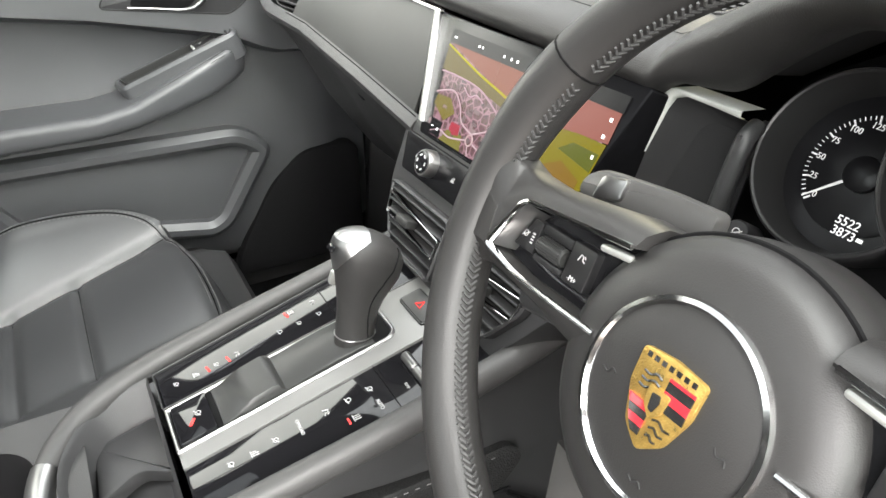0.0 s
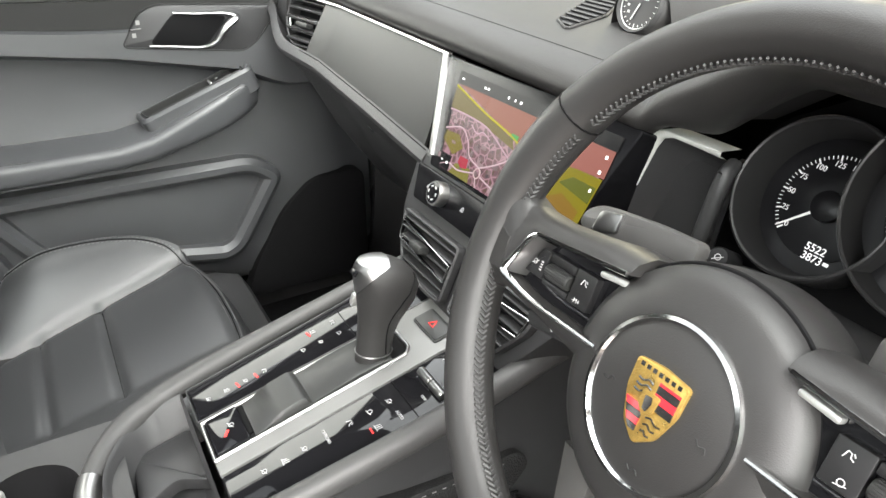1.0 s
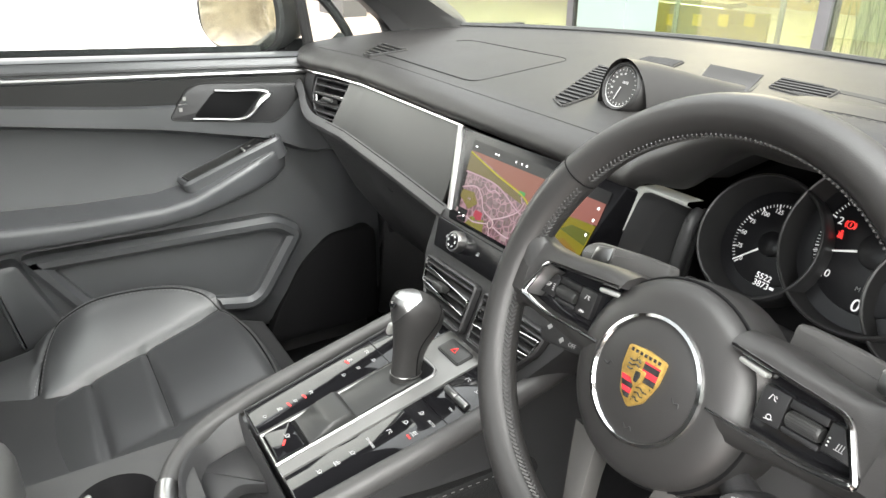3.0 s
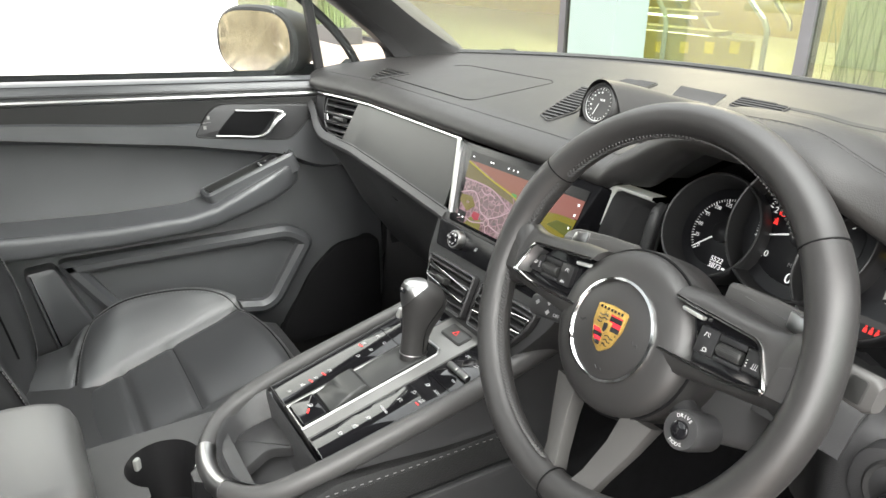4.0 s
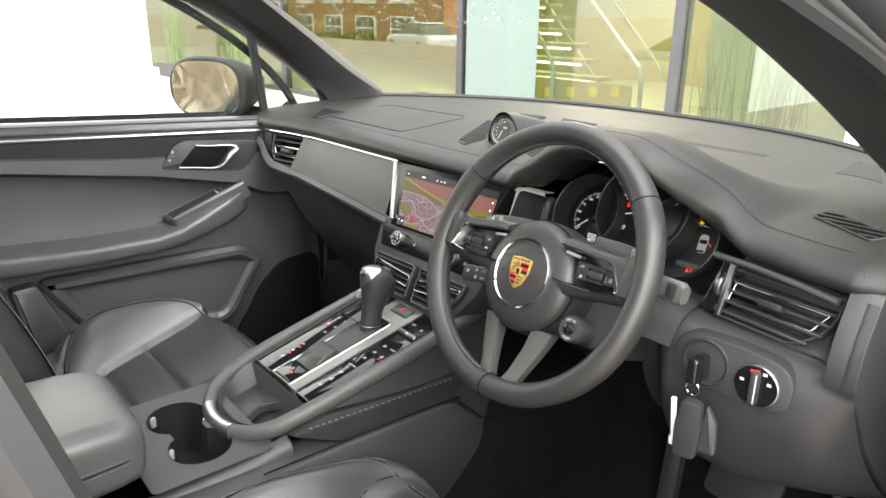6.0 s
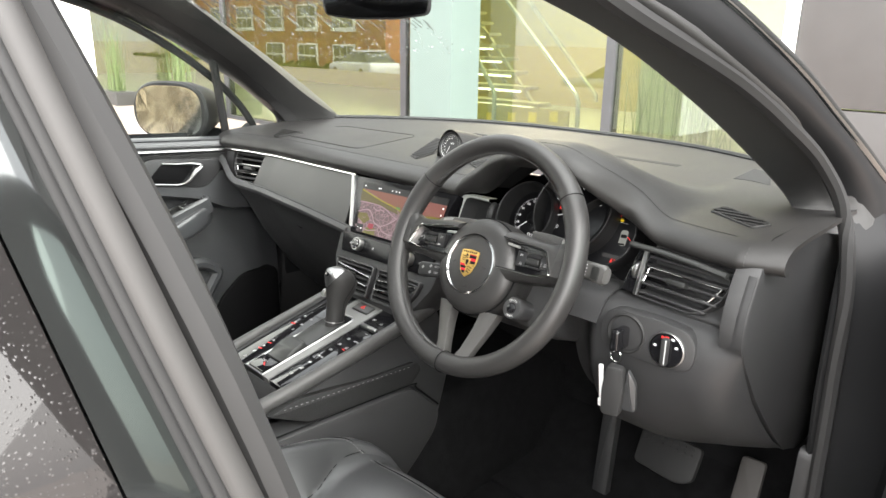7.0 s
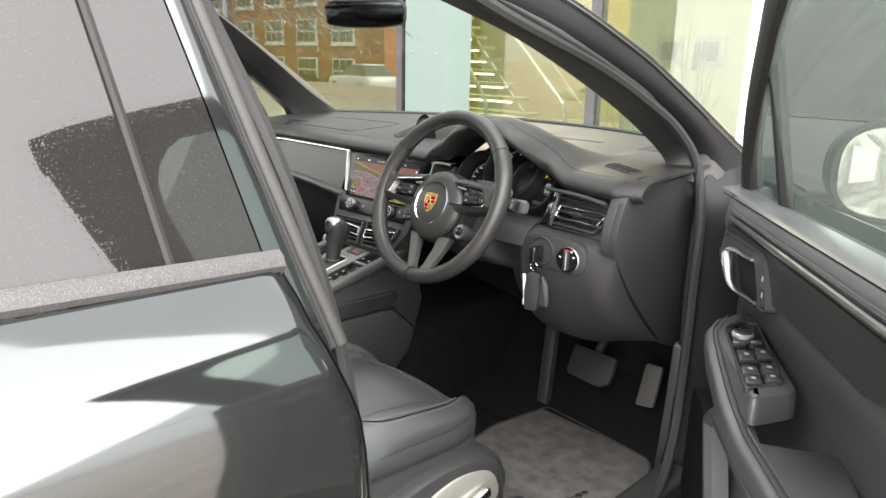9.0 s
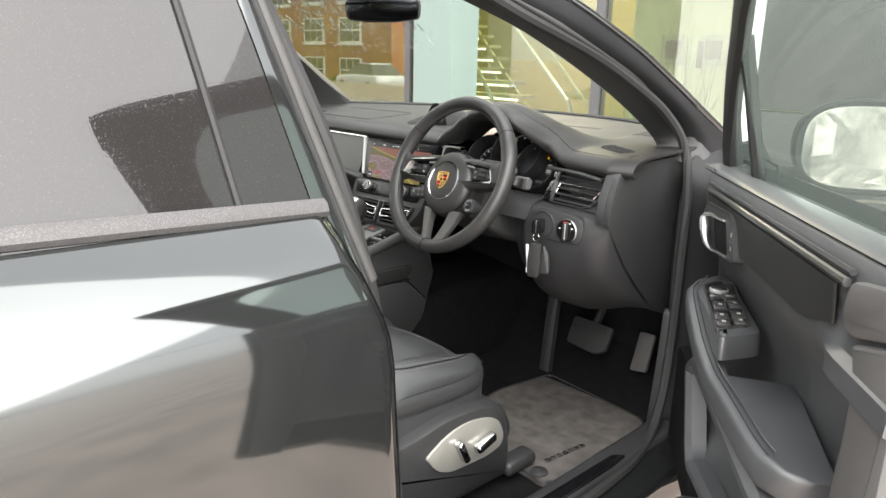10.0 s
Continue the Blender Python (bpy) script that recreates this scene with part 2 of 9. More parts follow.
def pad_point(x, v):
    y0, z0, b, h = hood_front(x), 1.036, screen_base(x), hood(x)
    prof = [(0.012, -0.004), (0.0, 0.0), (-0.007, 0.008), (-0.007, 0.016), (0.0, 0.025), (0.012, 0.032), (0.03, 0.037), (0.07, 0.041)]
    nose = smoothstep(0.004, 0.055, h)
    if v < 8:
        dy, dz = prof[int(v)]
        plain = Vector((x, y0 + dy, z0 + dz + h))
        ry, rz = ((0.055, -0.012), (0.030, -0.015), (0.010, -0.010), (0.0, 0.003), (0.004, 0.014), (0.015, 0.0225), (0.036, 0.0275), (0.07, 0.030))[int(v)]
        dome = Vector((x, y0 + ry, z0 + rz * (deep(x) if rz < 0 else 1) + h))
        return plain.lerp(dome, nose)
    w = (v - 7) / 9
    y = y0 + 0.07 + (b - y0 - 0.07) * w
    return Vector((x, y, z0 + 0.041 - 0.011 * nose * (1 - w) + 0.012 * w + h * (1 - smoothstep(-0.05, 0.48, w)) / (1 - smoothstep(-0.05, 0.48, 0))))


def pad_smooth(x, v):
    """The same surface with a rounded run between its rows."""
    i = min(15, int(v))
    t = v - i
    a, b, c, d = (pad_point(x, min(16, max(0, i + k))) for k in (-1, 0, 1, 2))
    return 0.5 * (2 * b + (c - a) * t + (2 * a - 5 * b + 4 * c - d) * t * t + (3 * b - a - 3 * c + d) * t ** 3)


part("dash_pad", sheet(pad_smooth, steps(-0.775, 0.775, 310), steps(0, 16, 64), 0.006), PAD, dashboard, "dark grey soft pad with a dial cowl")


def on_pad(x, y):
    """Height of the pad at a place."""
    y0, b = hood_front(x) + 0.07, screen_base(x)
    w = max(0.0, (y - y0) / (b - y0))
    return 1.077 + 0.012 * w + hood(x) * (1 - smoothstep(-0.05, 0.48, w)) / (1 - smoothstep(-0.05, 0.48, 0))


def seam(pts, parent, mat=DARK, r=0.0009, name="seam"):
    bm = bmesh.new()
    tube(bm, pts, r, 5)
    return part(name, bm, mat, parent)


# folded seam of the airbag lid and the long seams of the pad
lid = [Vector((p[0], p[1], on_pad(p[0], p[1]) + 0.0002)) for p in rounded([(-0.60, 0.245), (-0.24, 0.245), (-0.3, 0.49), (-0.58, 0.46)], 0.03, 5)]
seam(lid[4:] , dashboard, r=0.0007)
seam([pad_point(x, 6) + Vector((0, 0, 0.0002)) for x in steps(-0.70, 0.70, 100)], dashboard, r=0.0003)


def stitches(pts, parent, step=0.007, length=0.0042, r=0.0006, mat=None, name="stitching"):
    """A row of thread stitches along a line, one mesh."""
    bm = bmesh.new()
    pts = [Vector(p) for p in pts]
    dist, at = 0.0, 0.0
    for a, b in zip(pts, pts[1:]):
        seg = (b - a).length
        while at < dist + seg:
            p = a.lerp(b, (at - dist) / seg)
            d = (b - a).normalized()
            tube(bm, [p, p + d * length], r, 4)
            at += step
        dist += seg
    return part(name, bm, mat or STITCH, parent)


stitches([pad_point(x, 6) + Vector((0, -0.004, 0.0002)) for x in steps(0.30, 0.66, 60)], dashboard, r=0.00028, mat=DARK_THREAD)


corner = thing("corner_speaker", (0.545, 0.585, 1.085), "small triangular fabric speaker cover on the dashboard", "speaker")
def pad_top(x, y, up=0.0008):
    """The pad's surface over a place in the plan."""
    y0 = hood_front(x) + 0.07
    return pad_point(x, 7 + 9 * min(1.0, max(0.0, (y - y0) / (screen_base(x) - y0)))) + Vector((0, 0, up))


def patch_point(u, w):
    near, far = Vector((0.522, 0.560, 0)).lerp(Vector((0.604, 0.528, 0)), u), Vector((0.515, 0.672, 0)).lerp(Vector((0.560, 0.640, 0)), u)
    p = near.lerp(far, w)
    return pad_top(p.x, p.y)


part("cover", sheet(patch_point, steps(0, 1, 6), steps(0, 1, 8), 0.0015), material("grey_speaker_fabric", (0.012, 0.012, 0.0118), 0.9, grain=0.8, size=700), corner)
part("pad_strip", sheet(lambda x, w: pad_top(x, 0.622 - 0.07 * (x - 0.075) + 0.018 * w, 0.0006), steps(0.075, 0.385, 24), steps(0, 1, 2), 0.001), material("matt_black_strip", (0.008, 0.008, 0.008), 0.75), dashboard, "dark strip let into the pad")


# passenger side trim between the outer vent and the screen
def low_z(x):
    return along([(0.13, 0.925), (0.3, 0.941), (0.5, 0.956), (0.6, 0.963), (0.68, 0.975), (0.74, 0.99)], abs(x))


def trim_point(x, w):
    return Vector((x, line_y(x) - 0.002 - 0.042 * w, 1.031 + (low_z(x) - 1.031) * w))


part("trim_panel", sheet(trim_point, steps(-0.545, -0.16, 30), steps(0, 1, 8), 0.004), TRIM, dashboard, "dark grey satin trim panel")
bm = bmesh.new()
tube(bm, [(x, line_y(x) - 0.004, 1.0335) for x in steps(-0.70, -0.166, 40)], 0.0032, 8)
part("chrome_strip", bm, CHROME, dashboard, "bright chrome strip")
seam([trim_point(x, 1.0) + Vector((0, -0.002, -0.001)) for x in steps(-0.56, -0.15, 20)], dashboard, r=0.0018)


def lower_point(x, v):
    t = [(0.0, 0.002), (-0.007, -0.003), (-0.012, -0.009), (-0.011, -0.016), (0.0, -0.026), (0.018, -0.045), (0.045, -0.09), (0.085, -0.165), (0.16, -0.27), (0.24, -0.35)]
    dy, dz = t[int(v)]
    p = trim_point(x, 1.0)
    out = smoothstep(-0.60, -0.72, x)
    return Vector((x, p.y + dy + 0.035 * out, p.z + dz + 0.03 * out))


part("glovebox_panel", sheet(lower_point, steps(-0.74, -0.145, 40), list(range(10)), 0.006), PLASTIC, dashboard)
bm = bmesh.new()
slab(bm, axes((-0.42, 0.188, 0.872), (1, 0, -0.25), (0, 0.35, 1)), rounded([(-0.024, -0.007), (0.024, -0.007), (0.024, 0.007), (-0.024, 0.007)], 0.006), 0.003, 0.001, base=-0.02)
part("glovebox_catch", bm, GLOSS, dashboard)
bm = bmesh.new()
revolve(bm, axes((-0.43, 0.186, 0.874), (1, 0, -0.25), (0, 0.35, 1)), [(0.005, -0.01), (0.005, 0.003), (0.004, 0.004)], 14)
part("glovebox_lock", bm, SILVER, dashboard, "silver lock barrel")
# outer cheek beside the passenger vent
def cheek(x, v):
    prof = [(0.016, 1.04), (0.0, 1.02), (-0.006, 0.99), (-0.004, 0.96), (0.006, 0.935), (0.03, 0.92)]
    dy, z = prof[int(v)]
    return Vector((x, line_y(x) + dy + 0.25 * max(0, abs(x) - 0.70), z))


part("outer_cheek", sheet(cheek, steps(-0.775, -0.672, 8), list(range(6)), 0.005), PLASTIC, dashboard)


# driver side face and knee panel
KNEE = spline([Vector((0, y, z)) for y, z in ((0.225, 1.034), (0.215, 1.0), (0.203, 0.966), (0.176, 0.950), (0.150, 0.944), (0.132, 0.933), (0.121, 0.915), (0.117, 0.890), (0.122, 0.855), (0.148, 0.805), (0.205, 0.750), (0.30, 0.70), (0.42, 0.68))], 4)
END_EDGE = ((0.66, 0.42), (0.682, 0.362), (0.720, 0.315), (0.787, 0.244), (0.835, 0.197), (0.885, 0.156), (0.915, 0.133), (0.937, 0.121), (0.957, 0.1185), (0.985, 0.122), (1.015, 0.134), (1.044, 0.148))


def knee_point(x, i):
    """The panel below the vent: it rolls out under the vent, in below, and sweeps up beside the vent at its outer end."""
    p = KNEE[int(i)]
    v = i / 4
    y, z = p.y + (line_y(x) - 0.188) * smoothstep(4, 2.5, v), p.z
    if v < 3:
        drop = smoothstep(0.565, 0.55, x)
        y, z = y + 0.04 * drop, z + (0.950 - 0.004 * v - z) * drop
    low = 0.04 * smoothstep(0.74, 0.58, x) * smoothstep(6, 10, v)
    y += smoothstep(0.53, 0.46, x) * 0.07 * smoothstep(2, 3, v)
    edge = along(END_EDGE, z)
    round_off = max(0.0, min(1.0, (x - 0.690) / 0.061))
    bend = (1 - math.sqrt(1 - round_off ** 2)) if edge > y else smoothstep(0.697, 0.742, x)
    return Vector((x, y + (edge - y) * bend, z - low))


part("knee_panel", sheet(knee_point, steps(0.44, 0.69, 30) + steps(0.6935, 0.7505, 22), list(range(len(KNEE))), 0.005), PLASTIC, dashboard, "black moulded panel below the vent", angle=80)
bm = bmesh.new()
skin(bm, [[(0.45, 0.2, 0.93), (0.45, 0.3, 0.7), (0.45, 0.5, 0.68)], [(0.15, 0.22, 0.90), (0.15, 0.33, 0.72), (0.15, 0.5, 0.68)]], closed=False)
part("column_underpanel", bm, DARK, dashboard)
bm = bmesh.new()
slab(bm, axes((0.748, 0, 0), (0, 1, 0), (0, 0, 1)), [Vector((y + 0.0015, z)) for z, y in reversed(END_EDGE)] + [Vector((0.5, 0.66)), Vector((0.5, 1.066)), Vector((0.2, 1.060))], 0.0035, 0.0015, base=-0.03)
part("end_panel", bm, PLASTIC, dashboard, "dark side panel of the dashboard")
seam([(0.742, y, 1.042 + dz) for y, dz in ((0.165, 0.0), (0.16, 0.01), (0.167, 0.022), (0.2, 0.034), (0.27, 0.036))], dashboard, r=0.0008)
stitches([(0.728, y, 1.041 + dz) for y, dz in ((0.151, -0.005), (0.144, 0.006), (0.146, 0.016), (0.156, 0.026))], dashboard, r=0.0005, mat=DARK_THREAD)
bm = bmesh.new()
tube(bm, [(x, line_y(x) - 0.010, 1.031 - 0.1 * max(0, x - 0.66)) for x in steps(0.545, 0.71, 16)], 0.0058, 10, flat=0.8)
part("satin_strip", bm, TRIM, dashboard, "dull satin strip over the vent")


# ---- air vents ----
def air_vent(name, m, w, h, slats, flip, label, group):
    """An outer vent: well with its shade coloured near-black, surround, slats, chrome frame and thumb slider; flip
    mirrors its slanted side.
    """
    s = -1 if flip else 1
    v = thing(name, m.translation, label, "air vent", group)
    outline = rounded([(-s * w / 2, h / 2), (-s * w / 2 - s * 0.004, -h / 2), (s * w * 0.26, -h / 2), (s * w * 0.5, -h * 0.02), (s * w * 0.5, h / 2)], [0.003, 0.004, 0.02, 0.02, 0.004])
    if flip:
        outline = outline[::-1]
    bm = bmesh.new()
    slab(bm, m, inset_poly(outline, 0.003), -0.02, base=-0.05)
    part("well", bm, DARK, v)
    bm = bmesh.new()
    frame_ring(bm, m, outline, 0.003, 0.004, 0.001, base=-0.03)
    part("surround", bm, PLASTIC, v)
    for i in range(slats):
        y = h / 2 - h * (i + 0.75) / (slats + 0.5)
        wide = w * (0.94 if y > -h * 0.1 else 0.94 - 0.5 * (-y - h * 0.1) / h)
        bm = bmesh.new()
        rbox(bm, m @ pose(-s * (w * 0.94 - wide) / 2, y, -0.004, 18), (wide, 0.0040, 0.018), 0.001, 1)
        part("slat", bm, PLASTIC, v)
    ring = rounded([(-s * w * 0.44, h * 0.14), (-s * w * 0.46, -h * 0.2), (s * w * 0.33, -h * 0.2), (s * w * 0.44, h * 0.14)], 0.004)
    if flip:
        ring = ring[::-1]
    bm = bmesh.new()
    frame_ring(bm, m @ pose(0, 0, 0.0), ring, 0.0022, 0.003, 0.0006, base=-0.004)
    part("chrome_frame", bm, CHROME, v, "thin chrome frame")
    bm = bmesh.new()
    rbox(bm, m @ pose(-s * w * 0.04, -h * 0.03, 0.006), (0.034, 0.009, 0.016), 0.003)
    part("slider", bm, TRIM, v)
    bm = bmesh.new()
    rbox(bm, m @ pose(-s * (w / 2 - 0.001), 0, 0.005, 0, 0, s * 4), (0.008, h * 0.98, 0.008), 0.002)
    part("side_bar", bm, SILVER, v, "satin silver upright bar")
    return v


RV = axes((0.635, 0.171, 0.988), (0.16, -0.02, 0.0), (0, 0.035, 0.08))
rv = air_vent("air_vent", RV, 0.144, 0.078, 5, False, "slatted air vent with chrome frame beside the wheel", "outer air vents")
LV = axes((-0.600, 0.160, 0.990), (0.16, 0.035, 0.0), (0, 0.035, 0.08))
air_vent("air_vent", LV, 0.118, 0.074, 4, True, "slatted air vent with chrome frame at the passenger end", "outer air vents")
# thumb wheel beside the driver's vent
bm = bmesh.new()
slab(bm, RV, rounded([(-0.088, 0.036), (-0.097, -0.036), (-0.071, -0.036), (-0.066, 0.036)], 0.003), 0.005, 0.001, base=-0.02)
part("vent_wheel_panel", bm, GLOSS, rv)
bm = bmesh.new()
revolve(bm, RV @ pose(-0.081, 0.0, -0.004, 0, 90), [(0.016, -0.004), (0.017, -0.002), (0.017, 0.002), (0.016, 0.004)], 20)
part("thumb_wheel", bm, SILVER, rv)

# ---- centre stack: screen, controls, vents ----
STACK = axes((0, 0.188, 1.036), (1, 0, 0.025), (0, 0.113, 0.248))
bezel = rounded([(-0.166, -0.001), (-0.128, -0.126), (0.116, -0.126), (0.154, -0.001)][::-1], 0.004)
bm = bmesh.new()
slab(bm, STACK, bezel, 0.004, 0.001, base=-0.05)
touchscreen = thing("touchscreen", STACK @ Vector((0, -0.06, 0)), "gloss black touchscreen showing a lit navigation map", "screen")
SCREEN_BLACK = material("black_screen_glass", (0.004, 0.004, 0.0045), 0.22, rough_vary=0.02)
SCREEN_BLACK.node_tree.nodes["Principled BSDF"].inputs["Specular IOR Level"].default_value = 0.18
part("bezel", bm, SCREEN_BLACK, touchscreen)


def lit(name, color, strength=1.0):
    m = material(name, [c * 0.03 for c in color], 0.25, emit=color, strength=strength * 0.08, vary=0, rough_vary=0)
    m.node_tree.nodes["Principled BSDF"].inputs["Specular IOR Level"].default_value = 0.15
    return m


MAP_BASE = bpy.data.materials.new("lit_map")
MAP_BASE.use_nodes = True
_n, _l = MAP_BASE.node_tree.nodes, MAP_BASE.node_tree.links
_b = _n["Principled BSDF"]
_b.inputs["Roughness"].default_value = 0.15
_b.inputs["Base Color"].default_value = (0.01, 0.01, 0.01, 1)
_b.inputs["Specular IOR Level"].default_value = 0.15
_co, _vo, _r, _no, _r2, _mx = (_n.new("ShaderNode" + k) for k in ("TexCoord", "TexVoronoi", "ValToRGB", "TexNoise", "ValToRGB", "MixRGB"))
_vo.feature = "DISTANCE_TO_EDGE"
_vo.inputs["Scale"].default_value = 105
_l.new(_co.outputs["Object"], _vo.inputs["Vector"])
ramp_points(_r, [(0.0, (0.75, 0.42, 0.5)), (0.07, (0.6, 0.3, 0.36)), (0.1, (0, 0, 0))])
_l.new(_vo.outputs["Distance"], _r.inputs[0])
_no.inputs["Scale"].default_value, _no.inputs["Detail"].default_value = 160, 3
_l.new(_co.outputs["Object"], _no.inputs["Vector"])
ramp_points(_r2, [(0.25, (0.05, 0.07, 0.02)), (0.42, (0.20, 0.11, 0.08)), (0.55, (0.30, 0.13, 0.16)), (0.7, (0.09, 0.075, 0.08))])
_l.new(_no.outputs["Fac"], _r2.inputs[0])
_mx.blend_type = "LIGHTEN"
_mx.inputs[0].default_value = 1.0
_l.new(_r2.outputs[0], _mx.inputs[1])
_l.new(_r.outputs[0], _mx.inputs[2])
_l.new(_mx.outputs[0], _b.inputs["Emission Color"])
_b.inputs["Emission Strength"].default_value = 0.045

SCR = STACK @ pose(0, 0, 0.0046)
disp = [(-0.130, -0.013), (-0.108, -0.121), (0.1125, -0.121), (0.138, -0.013)][::-1]
bm = bmesh.new()
slab(bm, SCR, disp, 0.0004, base=-0.0002)
display = part("display", bm, MAP_BASE, touchscreen, "lit satellite map", smooth=False)


def patch(pts, color, strength=0.55, z=0.0006, name="map_patch"):
    bm = bmesh.new()
    slab(bm, SCR, pts, z, base=z - 0.0002)
    part(name, bm, lit(name, color, strength), touchscreen, smooth=False)


patch([(-0.128, -0.026), (0.008, -0.057), (0.055, -0.070), (0.06, -0.026)], (0.50, 0.19, 0.13))
patch([(-0.1285, -0.028), (-0.125, -0.054), (-0.06, -0.056), (0.008, -0.066), (0.0, -0.057)], (0.28, 0.22, 0.07))
patch([(0.06, -0.026), (0.055, -0.060), (0.09, -0.055), (0.135, -0.052), (0.136, -0.026)], (0.55, 0.20, 0.16))
patch([(0.045, -0.121), (0.03, -0.080), (0.055, -0.060), (0.10, -0.054), (0.134, -0.053), (0.124, -0.121)], (0.40, 0.33, 0.02))
patch([(0.075, -0.121), (0.065, -0.095), (0.095, -0.080), (0.122, -0.088), (0.118, -0.121)], (0.42, 0.24, 0.04), z=0.0009)
patch([(0.085, -0.072), (0.10, -0.062), (0.131, -0.062), (0.129, -0.078)], (0.20, 0.22, 0.03), z=0.0009)
patch([(-0.118, -0.090), (-0.116, -0.080), (-0.09, -0.078), (-0.075, -0.090), (-0.09, -0.102)], (0.34, 0.27, 0.06), z=0.0008)
patch([(-0.086, -0.121), (-0.078, -0.108), (-0.05, -0.106), (-0.045, -0.121)], (0.36, 0.32, 0.08), z=0.0008)
patch([(-0.075, -0.106), (-0.074, -0.098), (-0.058, -0.098), (-0.056, -0.108), (-0.066, -0.110)], (0.7, 0.08, 0.12), z=0.0010)
town = random.Random(8)
for k in range(26):
    x, y = town.uniform(-0.115, 0.015), town.uniform(-0.116, -0.064)
    w, h = town.uniform(0.002, 0.006), town.uniform(0.0015, 0.004)
    g = town.uniform(0.3, 0.62)
    patch([(x - w, y - h), (x - w, y + h), (x + w, y + h * 0.8), (x + w * 0.9, y - h)], (g, g * 0.72, g * 0.74), z=0.0008, name="map_house")
for pts, col, wid in (
    ([(-0.128, -0.029), (-0.06, -0.044), (0.008, -0.057), (0.03, -0.075)], (0.75, 0.68, 0.05), 0.0012),
    ([(0.05, -0.085), (0.07, -0.108), (0.10, -0.121)], (0.8, 0.85, 0.1), 0.0018),
    ([(-0.124, -0.056), (-0.09, -0.055), (-0.045, -0.058), (0.0, -0.074), (0.03, -0.082)], (0.8, 0.55, 0.62), 0.0010),
    ([(-0.120, -0.078), (-0.09, -0.070), (-0.07, -0.080), (-0.058, -0.094), (-0.035, -0.100)], (0.85, 0.6, 0.65), 0.0010),
    ([(-0.035, -0.100), (-0.01, -0.088), (0.008, -0.075), (0.012, -0.062)], (0.85, 0.6, 0.65), 0.0010),
    ([(-0.075, -0.062), (-0.06, -0.068), (-0.05, -0.064), (-0.035, -0.068)], (0.8, 0.55, 0.62), 0.0008),
    ([(-0.035, -0.112), (-0.03, -0.121)], (0.85, 0.6, 0.65), 0.0010),
    ([(-0.028, -0.108), (0.0, -0.112), (0.03, -0.108)], (0.85, 0.6, 0.65), 0.0010),
    ([(-0.042, -0.108), (-0.07, -0.114), (-0.09, -0.112), (-0.107, -0.118)], (0.85, 0.6, 0.65), 0.0009),
):
    bm = bmesh.new()
    tube(bm, spline([SCR @ Vector((*q, 0.001)) for q in pts]), wid, 6, flat=0.3, upvec=SCR.col[2].xyz)
    part("map_road", bm, lit("map_road", col, 0.6), touchscreen)
for rx, ry, rr in ((-0.035, -0.106, 0.0055),):
    bm = bmesh.new()
    tube(bm, [SCR @ Vector((rx + rr * math.cos(a), ry + rr * math.sin(a), 0.001)) for a in steps(0, 2 * math.pi, 16)[:-1]], 0.0009, 5, closed=True, upvec=SCR.col[2].xyz)
    part("map_roundabout", bm, lit("map_road", (0.85, 0.6, 0.6), 0.6), touchscreen)
patch([(-0.004, -0.056), (-0.004, -0.051), (0.008, -0.051), (0.008, -0.056)], (0.1, 0.6, 0.15), z=0.0012)
bm = bmesh.new()
slab(bm, SCR, [(-0.1305, -0.0125), (-0.1285, -0.0265), (0.1375, -0.0265), (0.1385, -0.0125)], 0.0012, base=0.0)
part("menu_bar", bm, SCREEN_BLACK, touchscreen)
bm = bmesh.new()
slab(bm, SCR, [(-0.1115, -0.104), (-0.1085, -0.1205), (-0.088, -0.1205), (-0.090, -0.104)], 0.0012, base=0.0)
part("scale_box", bm, SCREEN_BLACK, touchscreen)
for x, y, w, h in ((-0.120, -0.020, 0.008, 0.003), (-0.074, -0.020, 0.005, 0.004), (-0.068, -0.020, 0.004, 0.004), (-0.030, -0.020, 0.003, 0.005), (-0.018, -0.020, 0.003, 0.005), (-0.008, -0.020, 0.005, 0.005), (0.08, -0.020, 0.005, 0.004), (0.129, -0.034, 0.005, 0.006), (0.128, -0.048, 0.005, 0.006), (0.126, -0.066, 0.004, 0.006), (-0.105, -0.112, 0.006, 0.002), (-0.094, -0.113, 0.005, 0.005)):
    bar(SCR, x, y, w * 0.5, h * 0.5, DISPLAY_MARK, touchscreen, "screen_icon", 0.0014)
# slanted chrome bars beside the screen
for s in (-1,):
    bm = bmesh.new()
    slab(bm, STACK, [(s * 0.168, 0.0), (s * 0.1255, -0.114), (s * 0.1345, -0.114), (s * 0.180, 0.0)][::s], 0.008, 0.002, base=-0.02)
    part("screen_side_bar", bm, SILVER, dashboard, "slanted chrome bar beside the screen")
# open recess with a silver surround beside the screen; door light is put into the silver's colour
RECESS_SILVER = material("door_lit_satin_silver", (0.56, 0.58, 0.54), 0.34, metal=0.35, vary=0.05)
REC = axes((0.0, 0.2, 0.0), (1, 0, 0), (0, 0.12, 1))
REC_OUT = [(0.112, 0.915), (0.138, 1.003), (0.144, 1.025), (0.148, 1.036), (0.158, 1.040), (0.190, 1.0405), (0.219, 1.041)]
REC_IN = [(0.131, 0.915), (0.158, 1.003), (0.163, 1.018), (0.170, 1.027), (0.181, 1.031), (0.198, 1.030), (0.218, 1.028)]
REC_LOW = [(0.137, 0.915), (0.1645, 0.997), (0.169, 1.009), (0.175, 1.0155), (0.185, 1.019), (0.200, 1.019), (0.217, 1.018)]


def rec(p, z):
    return REC @ Vector((p[0], p[1] - 0.0072, z + 0.12 * 0.985))


